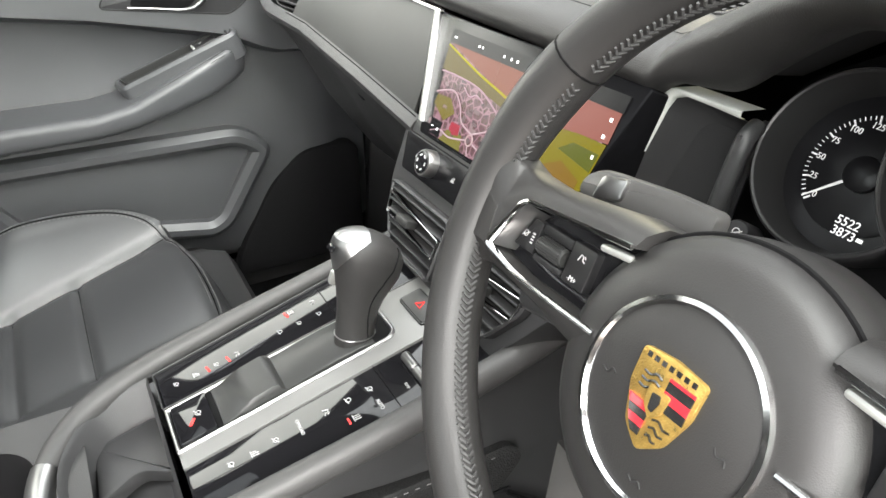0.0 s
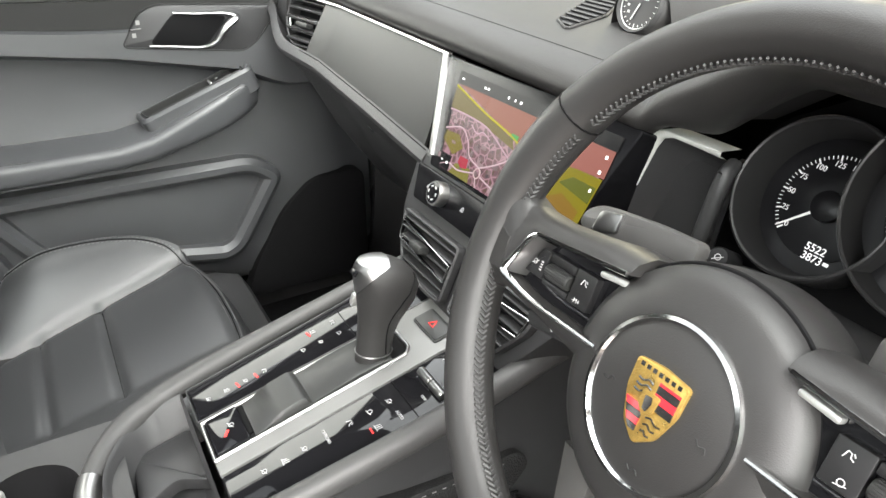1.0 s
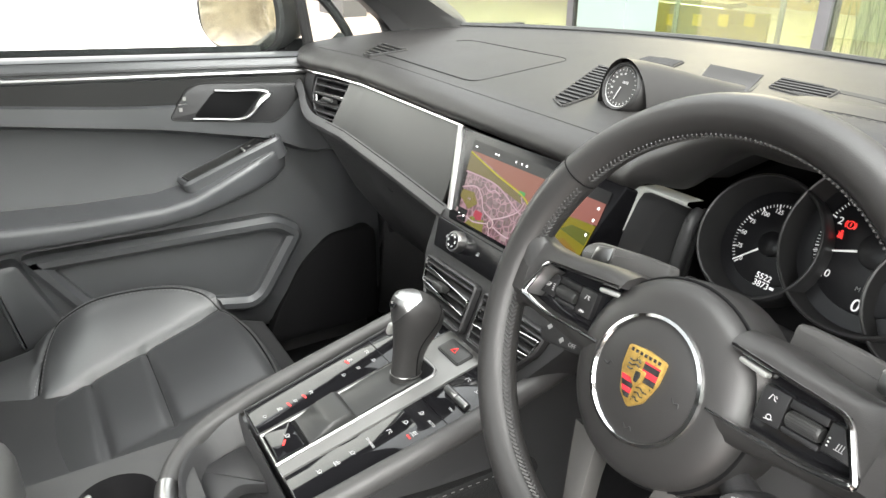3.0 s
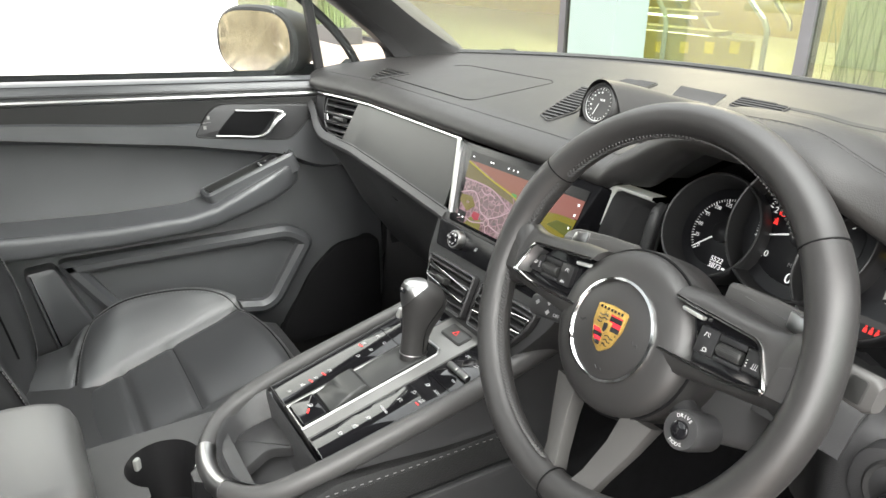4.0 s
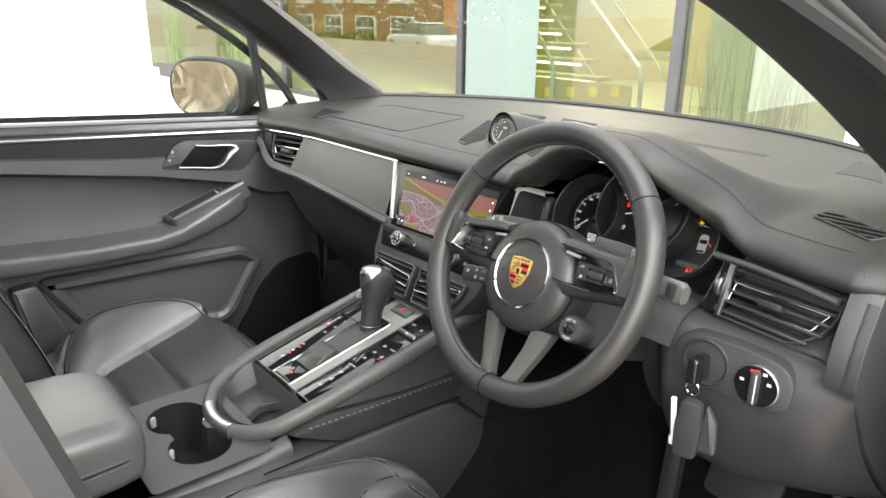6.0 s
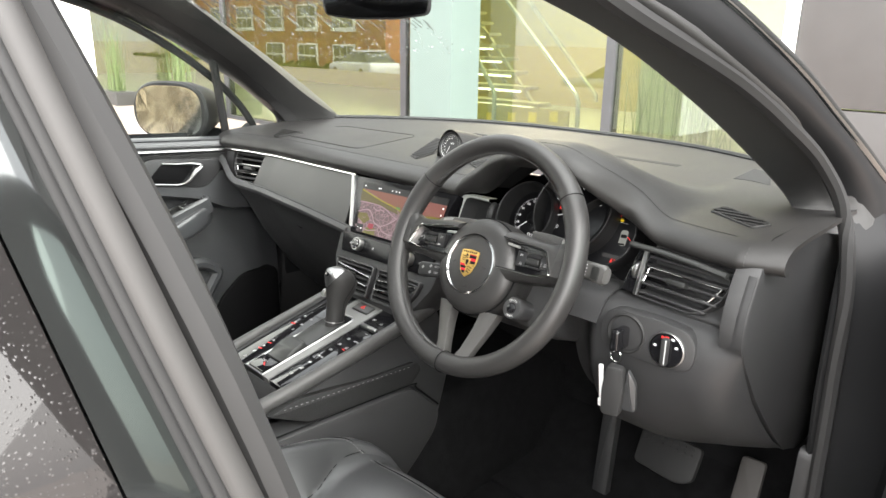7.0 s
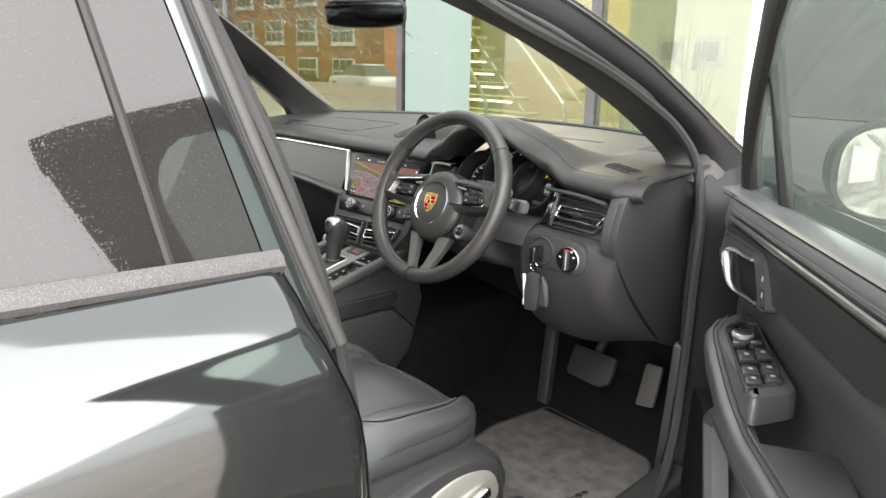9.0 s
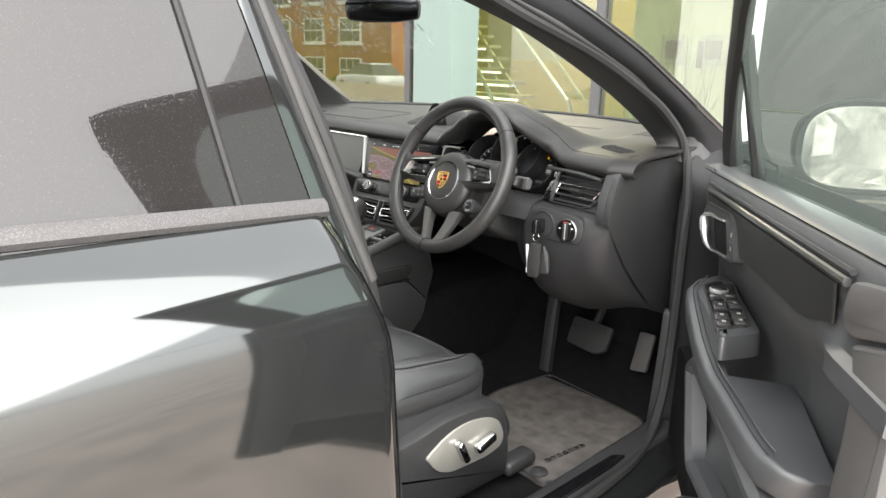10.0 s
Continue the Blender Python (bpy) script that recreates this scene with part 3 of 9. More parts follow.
def rec_mix(k):
    return [(a[0] * (1 - k) + b[0] * k, a[1] * (1 - k) + b[1] * k) for a, b in zip(REC_OUT, REC_IN)]


bm = bmesh.new()
skin(bm, [[rec(p, z) for p in loop] for loop, z in ((REC_OUT, -0.02), (REC_OUT, 0.003), (rec_mix(0.07), 0.0045), (rec_mix(0.36), 0.0040), (rec_mix(0.46), 0.0022), (rec_mix(0.48), -0.002))], closed=False)
part("recess_surround", bm, RECESS_SILVER, dashboard, "silver surround of a recess, lightened as if lit from the door", angle=60)
bm = bmesh.new()
skin(bm, [[rec(p, z) for p in loop] for loop, z in ((rec_mix(0.47), 0.0005), (rec_mix(0.62), -0.006), (rec_mix(0.85), -0.013), (REC_IN, -0.017), (REC_LOW, -0.022))], closed=False)
part("recess_wall", bm, PLASTIC, dashboard, "dark hollow side of the recess", angle=60)
bm = bmesh.new()
bm.faces.new([bm.verts.new(rec(p, -0.0215)) for p in REC_LOW + [(0.222, 1.018), (0.216, 0.915)]])
part("recess_floor", bm, PLASTIC, dashboard, smooth=False)
bm = bmesh.new()
tube(bm, spline([rec(p, z) for p, z in (((0.222, 1.030), -0.012), ((0.2245, 1.022), 0.0), ((0.2235, 1.0), 0.003), ((0.219, 0.95), 0.004), ((0.214, 0.905), 0.004))], 5), 0.0065, 12)
part("recess_bolster", bm, PLASTIC, dashboard, "padded edge of the recess")
bm = sheet(lambda v, w: Vector((0.226 - 0.010 * w - 0.009 * v, 0.197 - 0.010 * v + 0.04 * w, 1.026 - 0.12 * v)), steps(0, 1, 8), steps(0, 1, 4), 0.003)
part("recess_cheek", bm, PLASTIC, dashboard)
bm = bmesh.new()
slab(bm, STACK, rounded([(-0.165, -0.115), (-0.158, -0.19), (-0.128, -0.235), (-0.09, -0.285), (0.09, -0.285), (0.128, -0.235), (0.158, -0.19), (0.165, -0.115)], 0.012), 0.0, 0.003, base=-0.06)
part("stack_panel", bm, PLASTIC, dashboard)
climate = thing("climate_panel", STACK @ Vector((0, -0.15, 0)), "gloss black control strip with two chrome knobs", "control panel")
bm = bmesh.new()
slab(bm, STACK, rounded([(-0.148, -0.130), (-0.135, -0.170), (0.135, -0.170), (0.148, -0.130)][::-1], 0.004), 0.006, 0.001, base=-0.01)
part("panel", bm, SCREEN_BLACK, climate)
for s in (-1, 1):
    k = STACK @ pose(s * 0.080, -0.148, 0.006)
    bm = bmesh.new()
    revolve(bm, k, [(0.0145, 0.0), (0.0145, 0.010), (0.0135, 0.0125)], 28)
    knob = part("knob", bm, SILVER, climate, "ribbed silver knob")
    bm = bmesh.new()
    revolve(bm, k, [(0.0118, 0.010), (0.0118, 0.0132), (0.0105, 0.0136)], 24)
    part("knob_cap", bm, GLOSS, knob)
    for a in range(6):
        bm = bmesh.new()
        rbox(bm, k @ pose(0, 0, 0, 0, 0, a * 60) @ pose(0.0078, 0, 0.0139), (0.0016, 0.0035, 0.0006), 0)
        part("dot", bm, WHITE, knob)
    for dx in (0.031, -0.045):
        glyph(STACK, s * (0.080 + dx), -0.148, 0.006, WHITE, climate, 1, z=0.0064)
for s in (-1, 1):
    v = thing("centre_air_vent", STACK @ Vector((s * 0.066, -0.22, 0)), "black slatted centre air vent with chrome frame", "air vent", "centre air vents")
    o2 = rounded([(s * 0.135, -0.184), (s * 0.128, -0.212), (s * 0.098, -0.252), (s * 0.008, -0.252), (s * 0.008, -0.184)][::-s], 0.008)
    # flat near-black plate: the vent's inner shade is put into its colour
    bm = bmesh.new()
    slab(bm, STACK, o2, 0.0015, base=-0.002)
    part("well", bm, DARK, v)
    bm = bmesh.new()
    frame_ring(bm, STACK, o2, 0.004, 0.012, 0.002, base=0.0)
    part("surround", bm, PLASTIC, v)
    for i, y in enumerate((-0.192, -0.203, -0.214, -0.225, -0.236, -0.246)):
        x1 = along([(-0.252, 0.098), (-0.212, 0.126), (-0.184, 0.132)], y)
        bm = bmesh.new()
        rbox(bm, STACK @ pose(s * (x1 + 0.010) / 2, y, 0.006, 20), (x1 - 0.012, 0.0026, 0.011), 0.0008, 1)
        part("slat", bm, PLASTIC, v)
    ring = rounded([(s * 0.128, -0.196), (s * 0.122, -0.220), (s * 0.012, -0.229), (s * 0.012, -0.207)][::-s], 0.003)
    bm = bmesh.new()
    frame_ring(bm, STACK, ring, 0.002, 0.0135, 0.0005, base=0.009)
    part("chrome_frame", bm, CHROME, v, "thin chrome frame")
    bm = bmesh.new()
    rbox(bm, STACK @ pose(s * 0.072, -0.212, 0.016), (0.026, 0.010, 0.016), 0.003)
    part("slider", bm, TRIM, v)

# ---- dials ----
cluster = thing("instrument_cluster", (0.385, 0.25, 0.95), "black instrument cluster with three round dials under a cowl", "instrument cluster")
CL = axes((0.400, 0.257, 1.003), (1, 0, 0), (0, 0.47, 0.88))
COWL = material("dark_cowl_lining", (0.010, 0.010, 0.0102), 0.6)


def inner_hood(x, w):
    """Underside of the cowl, from its lip back to the dials."""
    return Vector((x, hood_front(x) + 0.053 + (0.225 - hood_front(x)) * w, 1.038 - 0.012 * deep(x) + hood(x) * (1 - 0.06 * w) - 0.004 * w))


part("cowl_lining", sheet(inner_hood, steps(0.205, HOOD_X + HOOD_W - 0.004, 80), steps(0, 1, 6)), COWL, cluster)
bm = bmesh.new()
slab(bm, CL, rounded([(-0.2, -0.10), (0.17, -0.10), (0.17, 0.05), (0.1, 0.12), (-0.1, 0.12), (-0.2, 0.05)], 0.02), -0.006, base=-0.03)
part("backing", bm, DARK, cluster)


def shelf_point(x, v):
    """Curved shelf below the dials, following their rings."""
    y, z = ((-0.064, 0.0), (-0.068, 0.018), (-0.072, 0.034), (-0.078, 0.048), (-0.090, 0.066), (-0.112, 0.082), (-0.15, 0.085))[int(v)]
    return CL @ Vector((x, y - 0.010 * smoothstep(-0.14, -0.19, x), z))


part("lower_shelf", sheet(shelf_point, steps(-0.205, 0.13, 40), list(range(7)), 0.004), PLASTIC, cluster, "dark grey shelf below the dials")
start = thing("start_stop_button", CL @ Vector((-0.158, -0.058, 0.05)), "round black dimming knob with a white symbol", "button")
SS = axes(CL @ Vector((-0.150, -0.066, 0.046)), (1, 0.25, 0), (0, 0.5, 0.85))
bm = bmesh.new()
revolve(bm, SS, [(0.0085, -0.03), (0.0085, 0.004), (0.0075, 0.0055)], 22)
part("barrel", bm, KEY_BLACK, start)
glyph(SS, 0, 0.0, 0.008, WHITE, start, 0, z=0.0058)


def dial(cx, cy, r, name, depth=0.036, lift=0.0):
    """A dial sunk in a tapered tube with a satin lip, and a slightly raised scale disc."""
    d = CL @ pose(cx, cy, lift)
    bm = bmesh.new()
    revolve(bm, d, [(r + 0.001, -0.02), (r + 0.0030, depth - 0.010), (r + 0.0030, depth - 0.002), (r + 0.0022, depth - 0.0005), (r + 0.0010, depth), (r - 0.0004, depth - 0.0010)], 56, caps=False)
    ring = part("bezel_ring", bm, RING_GREY, cluster)
    bm = bmesh.new()
    revolve(bm, d, [(r - 0.0004, depth - 0.0010), (r - 0.0018, depth - 0.006), (r - 0.005, 0.0)], 56, caps=False)
    part("tube", bm, COWL, ring)
    bm = bmesh.new()
    revolve(bm, d, [(r - 0.003, -0.01), (r - 0.003, 0.0)], 48)
    face = part(name, bm, DIAL, cluster)
    return d, face


def needle(d, angle, length, face, start=-0.008):
    bm = bmesh.new()
    tube(bm, [d @ pose(0, 0, 0, 0, 0, angle) @ Vector((x, 0, 0.005)) for x in (start, length * 0.5, length)], [0.0011, 0.0010, 0.0005], 6)
    part("needle", bm, DIAL_MARK, face, "white needle")


def ticks(d, a0, a1, n, r, face, long_every=5):
    bm = bmesh.new()
    for i in range(n + 1):
        a = a0 + (a1 - a0) * i / n
        ln = 0.0046 if i % long_every == 0 else 0.0026
        rbox(bm, d @ pose(0, 0, 0, 0, 0, a) @ pose(r - ln / 2, 0, 0.0018), (ln, 0.0006 if i % long_every else 0.0012, 0.0004), 0)
    part("scale_marks", bm, DIAL_MARK, face, smooth=False)


def scale_disc(d, r, face):
    bm = bmesh.new()
    revolve(bm, d, [(r + 0.0012, 0.0), (r + 0.0010, 0.0012), (r, 0.0016)], 48)
    part("scale_disc", bm, DIAL, face)


d, f = dial(-0.118, 0.003, 0.0600, "dial_face", 0.036)
scale_disc(d, 0.0415, f)
ticks(d, 226, 226 - 24 * 8, 40, 0.0410, f)
for i, s in enumerate(("0", "25", "50", "75", "100", "125", "150", "175")):
    a = radians(226 - i * 24)
    lettering(s, d @ pose(0.0335 * math.cos(a), 0.0335 * math.sin(a), 0.0018), 0.0062, DIAL_MARK, f)
needle(d, 224, 0.0405, f, 0.011)
bm = bmesh.new()
revolve(bm, d, [(0.0125, 0.0), (0.0125, 0.006), (0.011, 0.007)], 24)
part("needle_hub", bm, DIAL, f)
for s, x, y in (("5522", 0.0080, -0.0325), ("3873", 0.0086, -0.0400)):
    lettering(s, d @ pose(x, y, 0.0022), 0.0086, DISPLAY_MARK, f)
bar(d, 0.0205, -0.0398, 0.0042, 0.0026, DISPLAY_MARK, f, "unit_mark", 0.0020)
d, f = dial(-0.021, 0.030, 0.0765, "dial_face", 0.026, 0.010)
scale_disc(d, 0.0560, f)
ticks(d, 226, 226 - 32.6 * 6, 60, 0.0555, f, 10)
for i, s in enumerate(("0", "1", "2", "3", "4", "5", "6")):
    a = radians(226 - i * 32.6)
    lettering(s, d @ pose(0.0460 * math.cos(a), 0.0460 * math.sin(a), 0.0018), 0.0098, DIAL_MARK, f)
needle(d, 199, 0.0550, f, 0.014)
bm = bmesh.new()
revolve(bm, d, [(0.017, 0.0), (0.017, 0.006), (0.015, 0.007)], 24)
part("needle_hub", bm, DIAL, f)
lettering("M", d @ pose(-0.002, -0.036, 0.0020), 0.006, WHITE, f)
lettering("0", d @ pose(0.003, -0.050, 0.0020), 0.016, DISPLAY_MARK, f)
# seat belt and brake warning lamps: small lit figures
for x, y, kind in ((-0.0375, 0.0035, 0), (-0.0335, 0.0145, 1)):
    bm = bmesh.new()
    m = d @ pose(x, y, 0.0022)
    if kind:
        tube(bm, [m @ Vector((0.0034 * math.cos(a), 0.0034 * math.sin(a), 0)) for a in steps(0, 2 * math.pi, 16)[:-1]], 0.0005, 5, closed=True)
        tube(bm, [m @ Vector((0, -0.0014, 0)), m @ Vector((0, 0.002, 0))], 0.0006, 5)
        for sgn in (-1, 1):
            tube(bm, [m @ Vector((sgn * 0.0048 * math.cos(a), 0.0048 * math.sin(a), 0)) for a in steps(-0.7, 0.7, 6)], 0.0005, 5)
    else:
        revolve(bm, m @ pose(0, 0.0032, 0), [(0.0012, 0), (0.0012, 0.0004)], 12)
        skin(bm, [[m @ Vector((p[0] * k, p[1] * k, z)) for p in rounded([(-0.0026, -0.0032), (0.0026, -0.0032), (0.0018, 0.0018), (-0.0018, 0.0018)], 0.0008, 2)] for k, z in ((1, 0), (1, 0.0004))])
        tube(bm, [m @ Vector((-0.0030, 0.0026, 0.0004)), m @ Vector((0.0028, -0.0036, 0.0004))], 0.0004, 4)
    part("warning_lamp", bm, RED, f)
d, f = dial(0.050, 0.004, 0.0600, "dial_face", 0.034, -0.004)
ICON = lit("grey_icon", (0.55, 0.55, 0.5), 0.6)
GLYPH_DARK = lit("dark_icon", (0.03, 0.03, 0.03), 0.5)
for x, y, w, h, mt, z in ((0.0240, 0.0030, 0.0140, 0.0280, ICON, 0.0006), (0.0240, 0.0060, 0.0115, 0.0060, GLYPH_DARK, 0.0010), (0.0240, -0.0085, 0.0110, 0.0032, GLYPH_DARK, 0.0010)):
    bm = bmesh.new()
    slab(bm, d @ pose(x, y, 0.0005, 0, 0, 4), rounded([(-w / 2, -h / 2), (w / 2, -h / 2), (w / 2, h / 2), (-w / 2, h / 2)], min(w, h) * 0.4), z)
    part("car_symbol", bm, mt, f, smooth=False)
bar(d, 0.0200, -0.0330, 0.048, 0.0075, lit("grey_bar", (0.16, 0.155, 0.15), 0.5), f, "status_bar", 0.0006)
for i in range(3):
    bm = bmesh.new()
    m = d @ pose(0.0165 + i * 0.0058, -0.0405, 0.0012)
    revolve(bm, m @ pose(0, 0.0028, 0), [(0.0012, 0), (0.0012, 0.0003)], 10)
    skin(bm, [[m @ Vector((p[0], p[1], z)) for p in rounded([(-0.0021, -0.0034), (0.0021, -0.0034), (0.0017, 0.0013), (-0.0017, 0.0013)], 0.0006, 2)] for z in (0, 0.0003)])
    part("warning_lamp", bm, RED, f)
bar(d, 0.0030, 0.0385, 0.0058, 0.0050, RED, f, "warning_lamp", 0.0008, -10)
bar(d, 0.0105, 0.0325, 0.0060, 0.0042, lit("amber_lamp", (0.9, 0.6, 0.02), 0.9), f, "warning_lamp", 0.0008, -10)
bar(d, 0.0345, 0.0040, 0.008, 0.0012, RED, f, "warning_lamp", 0.0010, -35)
bar(d, 0.0100, 0.0285, 0.030, 0.0006, WHITE, f, "display_line", 0.0008, 0)

# ---- clock and grilles on top of the pad ----
clock = thing("dashboard_clock", (0.0, 0.34, 1.08), "round dashboard clock with black ring and face", "clock")
CK = axes((0.0, 0.318, 1.104), (1, 0, 0), (0, 0.30, 0.95))
bm = bmesh.new()
revolve(bm, CK, [(0.034, -0.05), (0.034, 0.0), (0.031, 0.004)], 32)
part("housing", bm, PAD, clock)
bm = bmesh.new()
revolve(bm, CK, [(0.031, 0.0), (0.031, 0.006), (0.029, 0.009), (0.026, 0.007), (0.025, 0.003)], 40, caps=False)
part("ring", bm, RUBBER, clock, "black ring")
bm = bmesh.new()
revolve(bm, CK, [(0.026, 0.0), (0.026, 0.0045)], 32)
part("face", bm, DIAL, clock)
bm = bmesh.new()
for i in range(24):
    rbox(bm, CK @ pose(0, 0, 0, 0, 0, i * 15) @ pose(0.0222, 0, 0.0047), (0.002 if i % 6 else 0.004, 0.0006, 0.0004), 0)
part("scale_marks", bm, WHITE, clock, smooth=False)
for i, txt in enumerate(("35", "40", "45", "50", "55", "60")):
    a = radians(215 - i * 25)
    lettering(txt, CK @ pose(0.0168 * math.cos(a), 0.0168 * math.sin(a), 0.0047), 0.0036, WHITE, clock)
lettering("10:23", CK @ pose(0.004, 0.006, 0.0047), 0.0048, WHITE, clock)
bm = bmesh.new()
revolve(bm, CK, [(0.0262, 0.0045), (0.0258, 0.0062), (0.0248, 0.0056)], 40, caps=False)
part("inner_ring", bm, SILVER, clock, "thin silver inner ring")
bm = bmesh.new()
rbox(bm, CK @ pose(0, 0, 0.006, 0, 0, 250) @ pose(0.009, 0, 0), (0.018, 0.001, 0.0006), 0)
part("clock_pointer", bm, WHITE, clock)


def pod(x, w):
    """A low fairing behind the clock."""
    y = 0.316 + 0.26 * w
    r = 0.040 * (1 - w) ** 0.7
    a = math.pi * x
    return Vector((0.044 * (1 - 0.4 * w) * math.cos(a), y, on_pad(0, y) - 0.003 + (0.026 + r) * (1 - w ** 1.5) * math.sin(a)))


part("fairing", sheet(pod, steps(0, 1, 16), steps(0, 1, 8)), PAD, clock)


def grille(outline, n, label, slant=0.0):
    """A slatted grille lying on the pad: near-black plate as the well's shade, lip and slats."""
    cx, cy = sum(p[0] for p in outline) / len(outline), sum(p[1] for p in outline) / len(outline)
    cz = on_pad(cx, cy)
    slope = (on_pad(cx, cy + 0.02) - on_pad(cx, cy - 0.02)) / 0.04
    g = thing("dashboard_grille", (cx, cy, cz), label, "air grille", "dashboard grilles")
    m = axes((cx, cy, cz), (1, 0, 0), (0, 1, slope))
    pts = rounded([(p[0] - cx, p[1] - cy) for p in outline], 0.006, 3)
    bm = bmesh.new()
    slab(bm, m, pts, 0.0012, base=-0.004)
    part("well", bm, DARK, g)
    bm = bmesh.new()
    frame_ring(bm, m, inset_poly(pts, -0.003), 0.003, 0.003, 0.001, base=-0.003)
    part("lip", bm, PAD, g)
    x0, x1 = min(p.x for p in pts), max(p.x for p in pts)
    y0, y1 = min(p.y for p in pts), max(p.y for p in pts)
    for i in range(n):
        t = (i + 0.5) / n
        yy = y0 + (y1 - y0) * t
        xs = []
        for a, b in zip(pts, pts[1:] + pts[:1]):
            if (a.y - yy) * (b.y - yy) < 0:
                xs.append(a.x + (b.x - a.x) * (yy - a.y) / (b.y - a.y))
        if len(xs) < 2:
            continue
        bm = bmesh.new()
        rbox(bm, m @ pose((min(xs) + max(xs)) / 2, yy, 0.002, 25), (max(xs) - min(xs), 0.0028, 0.004), 0)
        part("slat", bm, PAD, g)


grille([(-0.046, 0.257), (-0.085, 0.276), (-0.226, 0.488), (-0.182, 0.478), (-0.070, 0.330)], 14, "slatted grille beside the clock")
grille([(-0.225, 0.574), (-0.236, 0.612), (-0.170, 0.622), (-0.150, 0.571)], 5, "slatted grille behind the clock")
grille([(0.031, 0.574), (0.005, 0.640), (0.100, 0.628), (0.120, 0.557)], 5, "slatted grille between clock and windscreen")
grille([(0.075, 0.300), (0.124, 0.272), (0.110, 0.374), (0.075, 0.410)], 10, "slatted grille before the cowl")
speaker = thing("dashboard_speaker", (-0.05, 0.57, 1.083), "flush ribbed speaker grille on the dashboard", "speaker")
bm = bmesh.new()
slab(bm, pose(0, 0, 1.0815), rounded([(-0.030, 0.480), (0.035, 0.528), (-0.023, 0.641), (-0.142, 0.650)], 0.012), 0.0025, 0.0008, base=-0.004)
part("plate", bm, TRIM, speaker)
for i in range(26):
    k = (i + 0.5) / 26
    p, q = Vector((-0.030, 0.480, 0)).lerp(Vector((-0.142, 0.650, 0)), k), Vector((0.035, 0.528, 0)).lerp(Vector((-0.023, 0.641, 0)), k)
    p, q = p.lerp(q, 0.05), q.lerp(p, 0.05)
    bm = bmesh.new()
    tube(bm, [(p.x, p.y, 1.0843), (q.x, q.y, 1.0843)], 0.0014, 5)
    part("rib", bm, PAD, speaker)
grille([(-0.64, 0.29), (-0.56, 0.215), (-0.535, 0.215), (-0.55, 0.30)], 5, "slatted demister vent at the passenger corner")
grille([(0.615, 0.277), (0.70, 0.228), (0.712, 0.262), (0.622, 0.31)], 5, "slatted demister vent at the driver corner")

# ---- steering wheel ----
WHEEL = pose(WHEEL_X, 0.0117, 1.008, 0, 0, -1.2) @ axes((0, 0, 0), (1, 0, 0), (0, math.sin(radians(24.2)), math.cos(radians(24.2)))) @ pose(0, 0, 0, 0, 0, 2.9)
wheel = thing("steering_wheel", (WHEEL_X, 0.05, 0.95), "black leather steering wheel with round airbag cover and crest badge", "steering wheel")
WN = WHEEL.col[2].xyz
RIM_R = 0.1788


def rim_radius(a):
    """Thickness of the rim round the wheel: fuller at the thumb rests."""
    d = math.degrees(a) % 360
    grow = sum(math.exp(-((d - c) / w) ** 2) * k for c, w, k in ((28, 14, 0.0016), (152, 14, 0.0016), (208, 25, 0.0008), (332, 25, 0.0008)))
    return 0.0160 + grow


bm = bmesh.new()
ang = steps(0, 2 * math.pi, 96)[:-1]
tube(bm, [WHEEL @ Vector((RIM_R * math.cos(a), RIM_R * math.sin(a), 0)) for a in ang], [rim_radius(a) for a in ang], 16, closed=True, upvec=WN, flat=1.12)
rim = part("rim", bm, WHEEL_LEATHER, wheel)
for a in (36, 144, 268):
    bm = bmesh.new()
    c = WHEEL @ pose(0, 0, 0, 0, 0, a) @ pose(RIM_R, 0, 0)
    tube(bm, [c @ Vector((0.0172 * math.cos(t), 0, 0.0190 * math.sin(t))) for t in steps(0, 2 * math.pi, 20)[:-1]], 0.0008, 5, closed=True, upvec=(c.col[1].xyz))
    part("rim_seam", bm, DARK, rim)
# cross stitching along the inner side of the rim
for a0, a1 in ((40, 142), (146, 262)):
    bm = bmesh.new()
    n = int((a1 - a0) * 0.72)
    for i in range(n):
        a = radians(a0 + (a1 - a0) * i / n)
        for sgn in (-1, 1):
            p = WHEEL @ Vector(((RIM_R - 0.0163) * math.cos(a), (RIM_R - 0.0163) * math.sin(a), 0.004 + 0.0042 * sgn))
            q = WHEEL @ Vector(((RIM_R - 0.0168) * math.cos(a + 0.019), (RIM_R - 0.0168) * math.sin(a + 0.019), 0.004))
            tube(bm, [p, q], 0.0009, 4)
    part("cross_stitch", bm, DARK_THREAD, rim, "dark grey cross stitching")
HUB = WHEEL @ pose(0, -0.02, 0)
bm = bmesh.new()
revolve(bm, HUB, [(0.072, -0.065), (0.0790, -0.055), (0.0800, -0.030), (0.0793, -0.0150), (0.0770, -0.0112), (0.0765, -0.0080), (0.0742, -0.0010), (0.067, 0.005), (0.057, 0.0085), (0.0480, 0.0100)], 64)
cover = part("airbag_cover", bm, WHEEL_LEATHER, wheel)
bm = bmesh.new()
revolve(bm, HUB, [(0.0485, 0.0095), (0.0478, 0.0130), (0.0455, 0.0136), (0.0438, 0.0110)], 64, caps=False)
part("chrome_ring", bm, CHROME, cover, "chrome ring")
bm = bmesh.new()
revolve(bm, HUB, [(0.0442, 0.009), (0.0440, 0.0112), (0.042, 0.0122), (0.02, 0.0140), (0.004, 0.0142)], 48)
part("centre_pad", bm, WHEEL_LEATHER, cover)
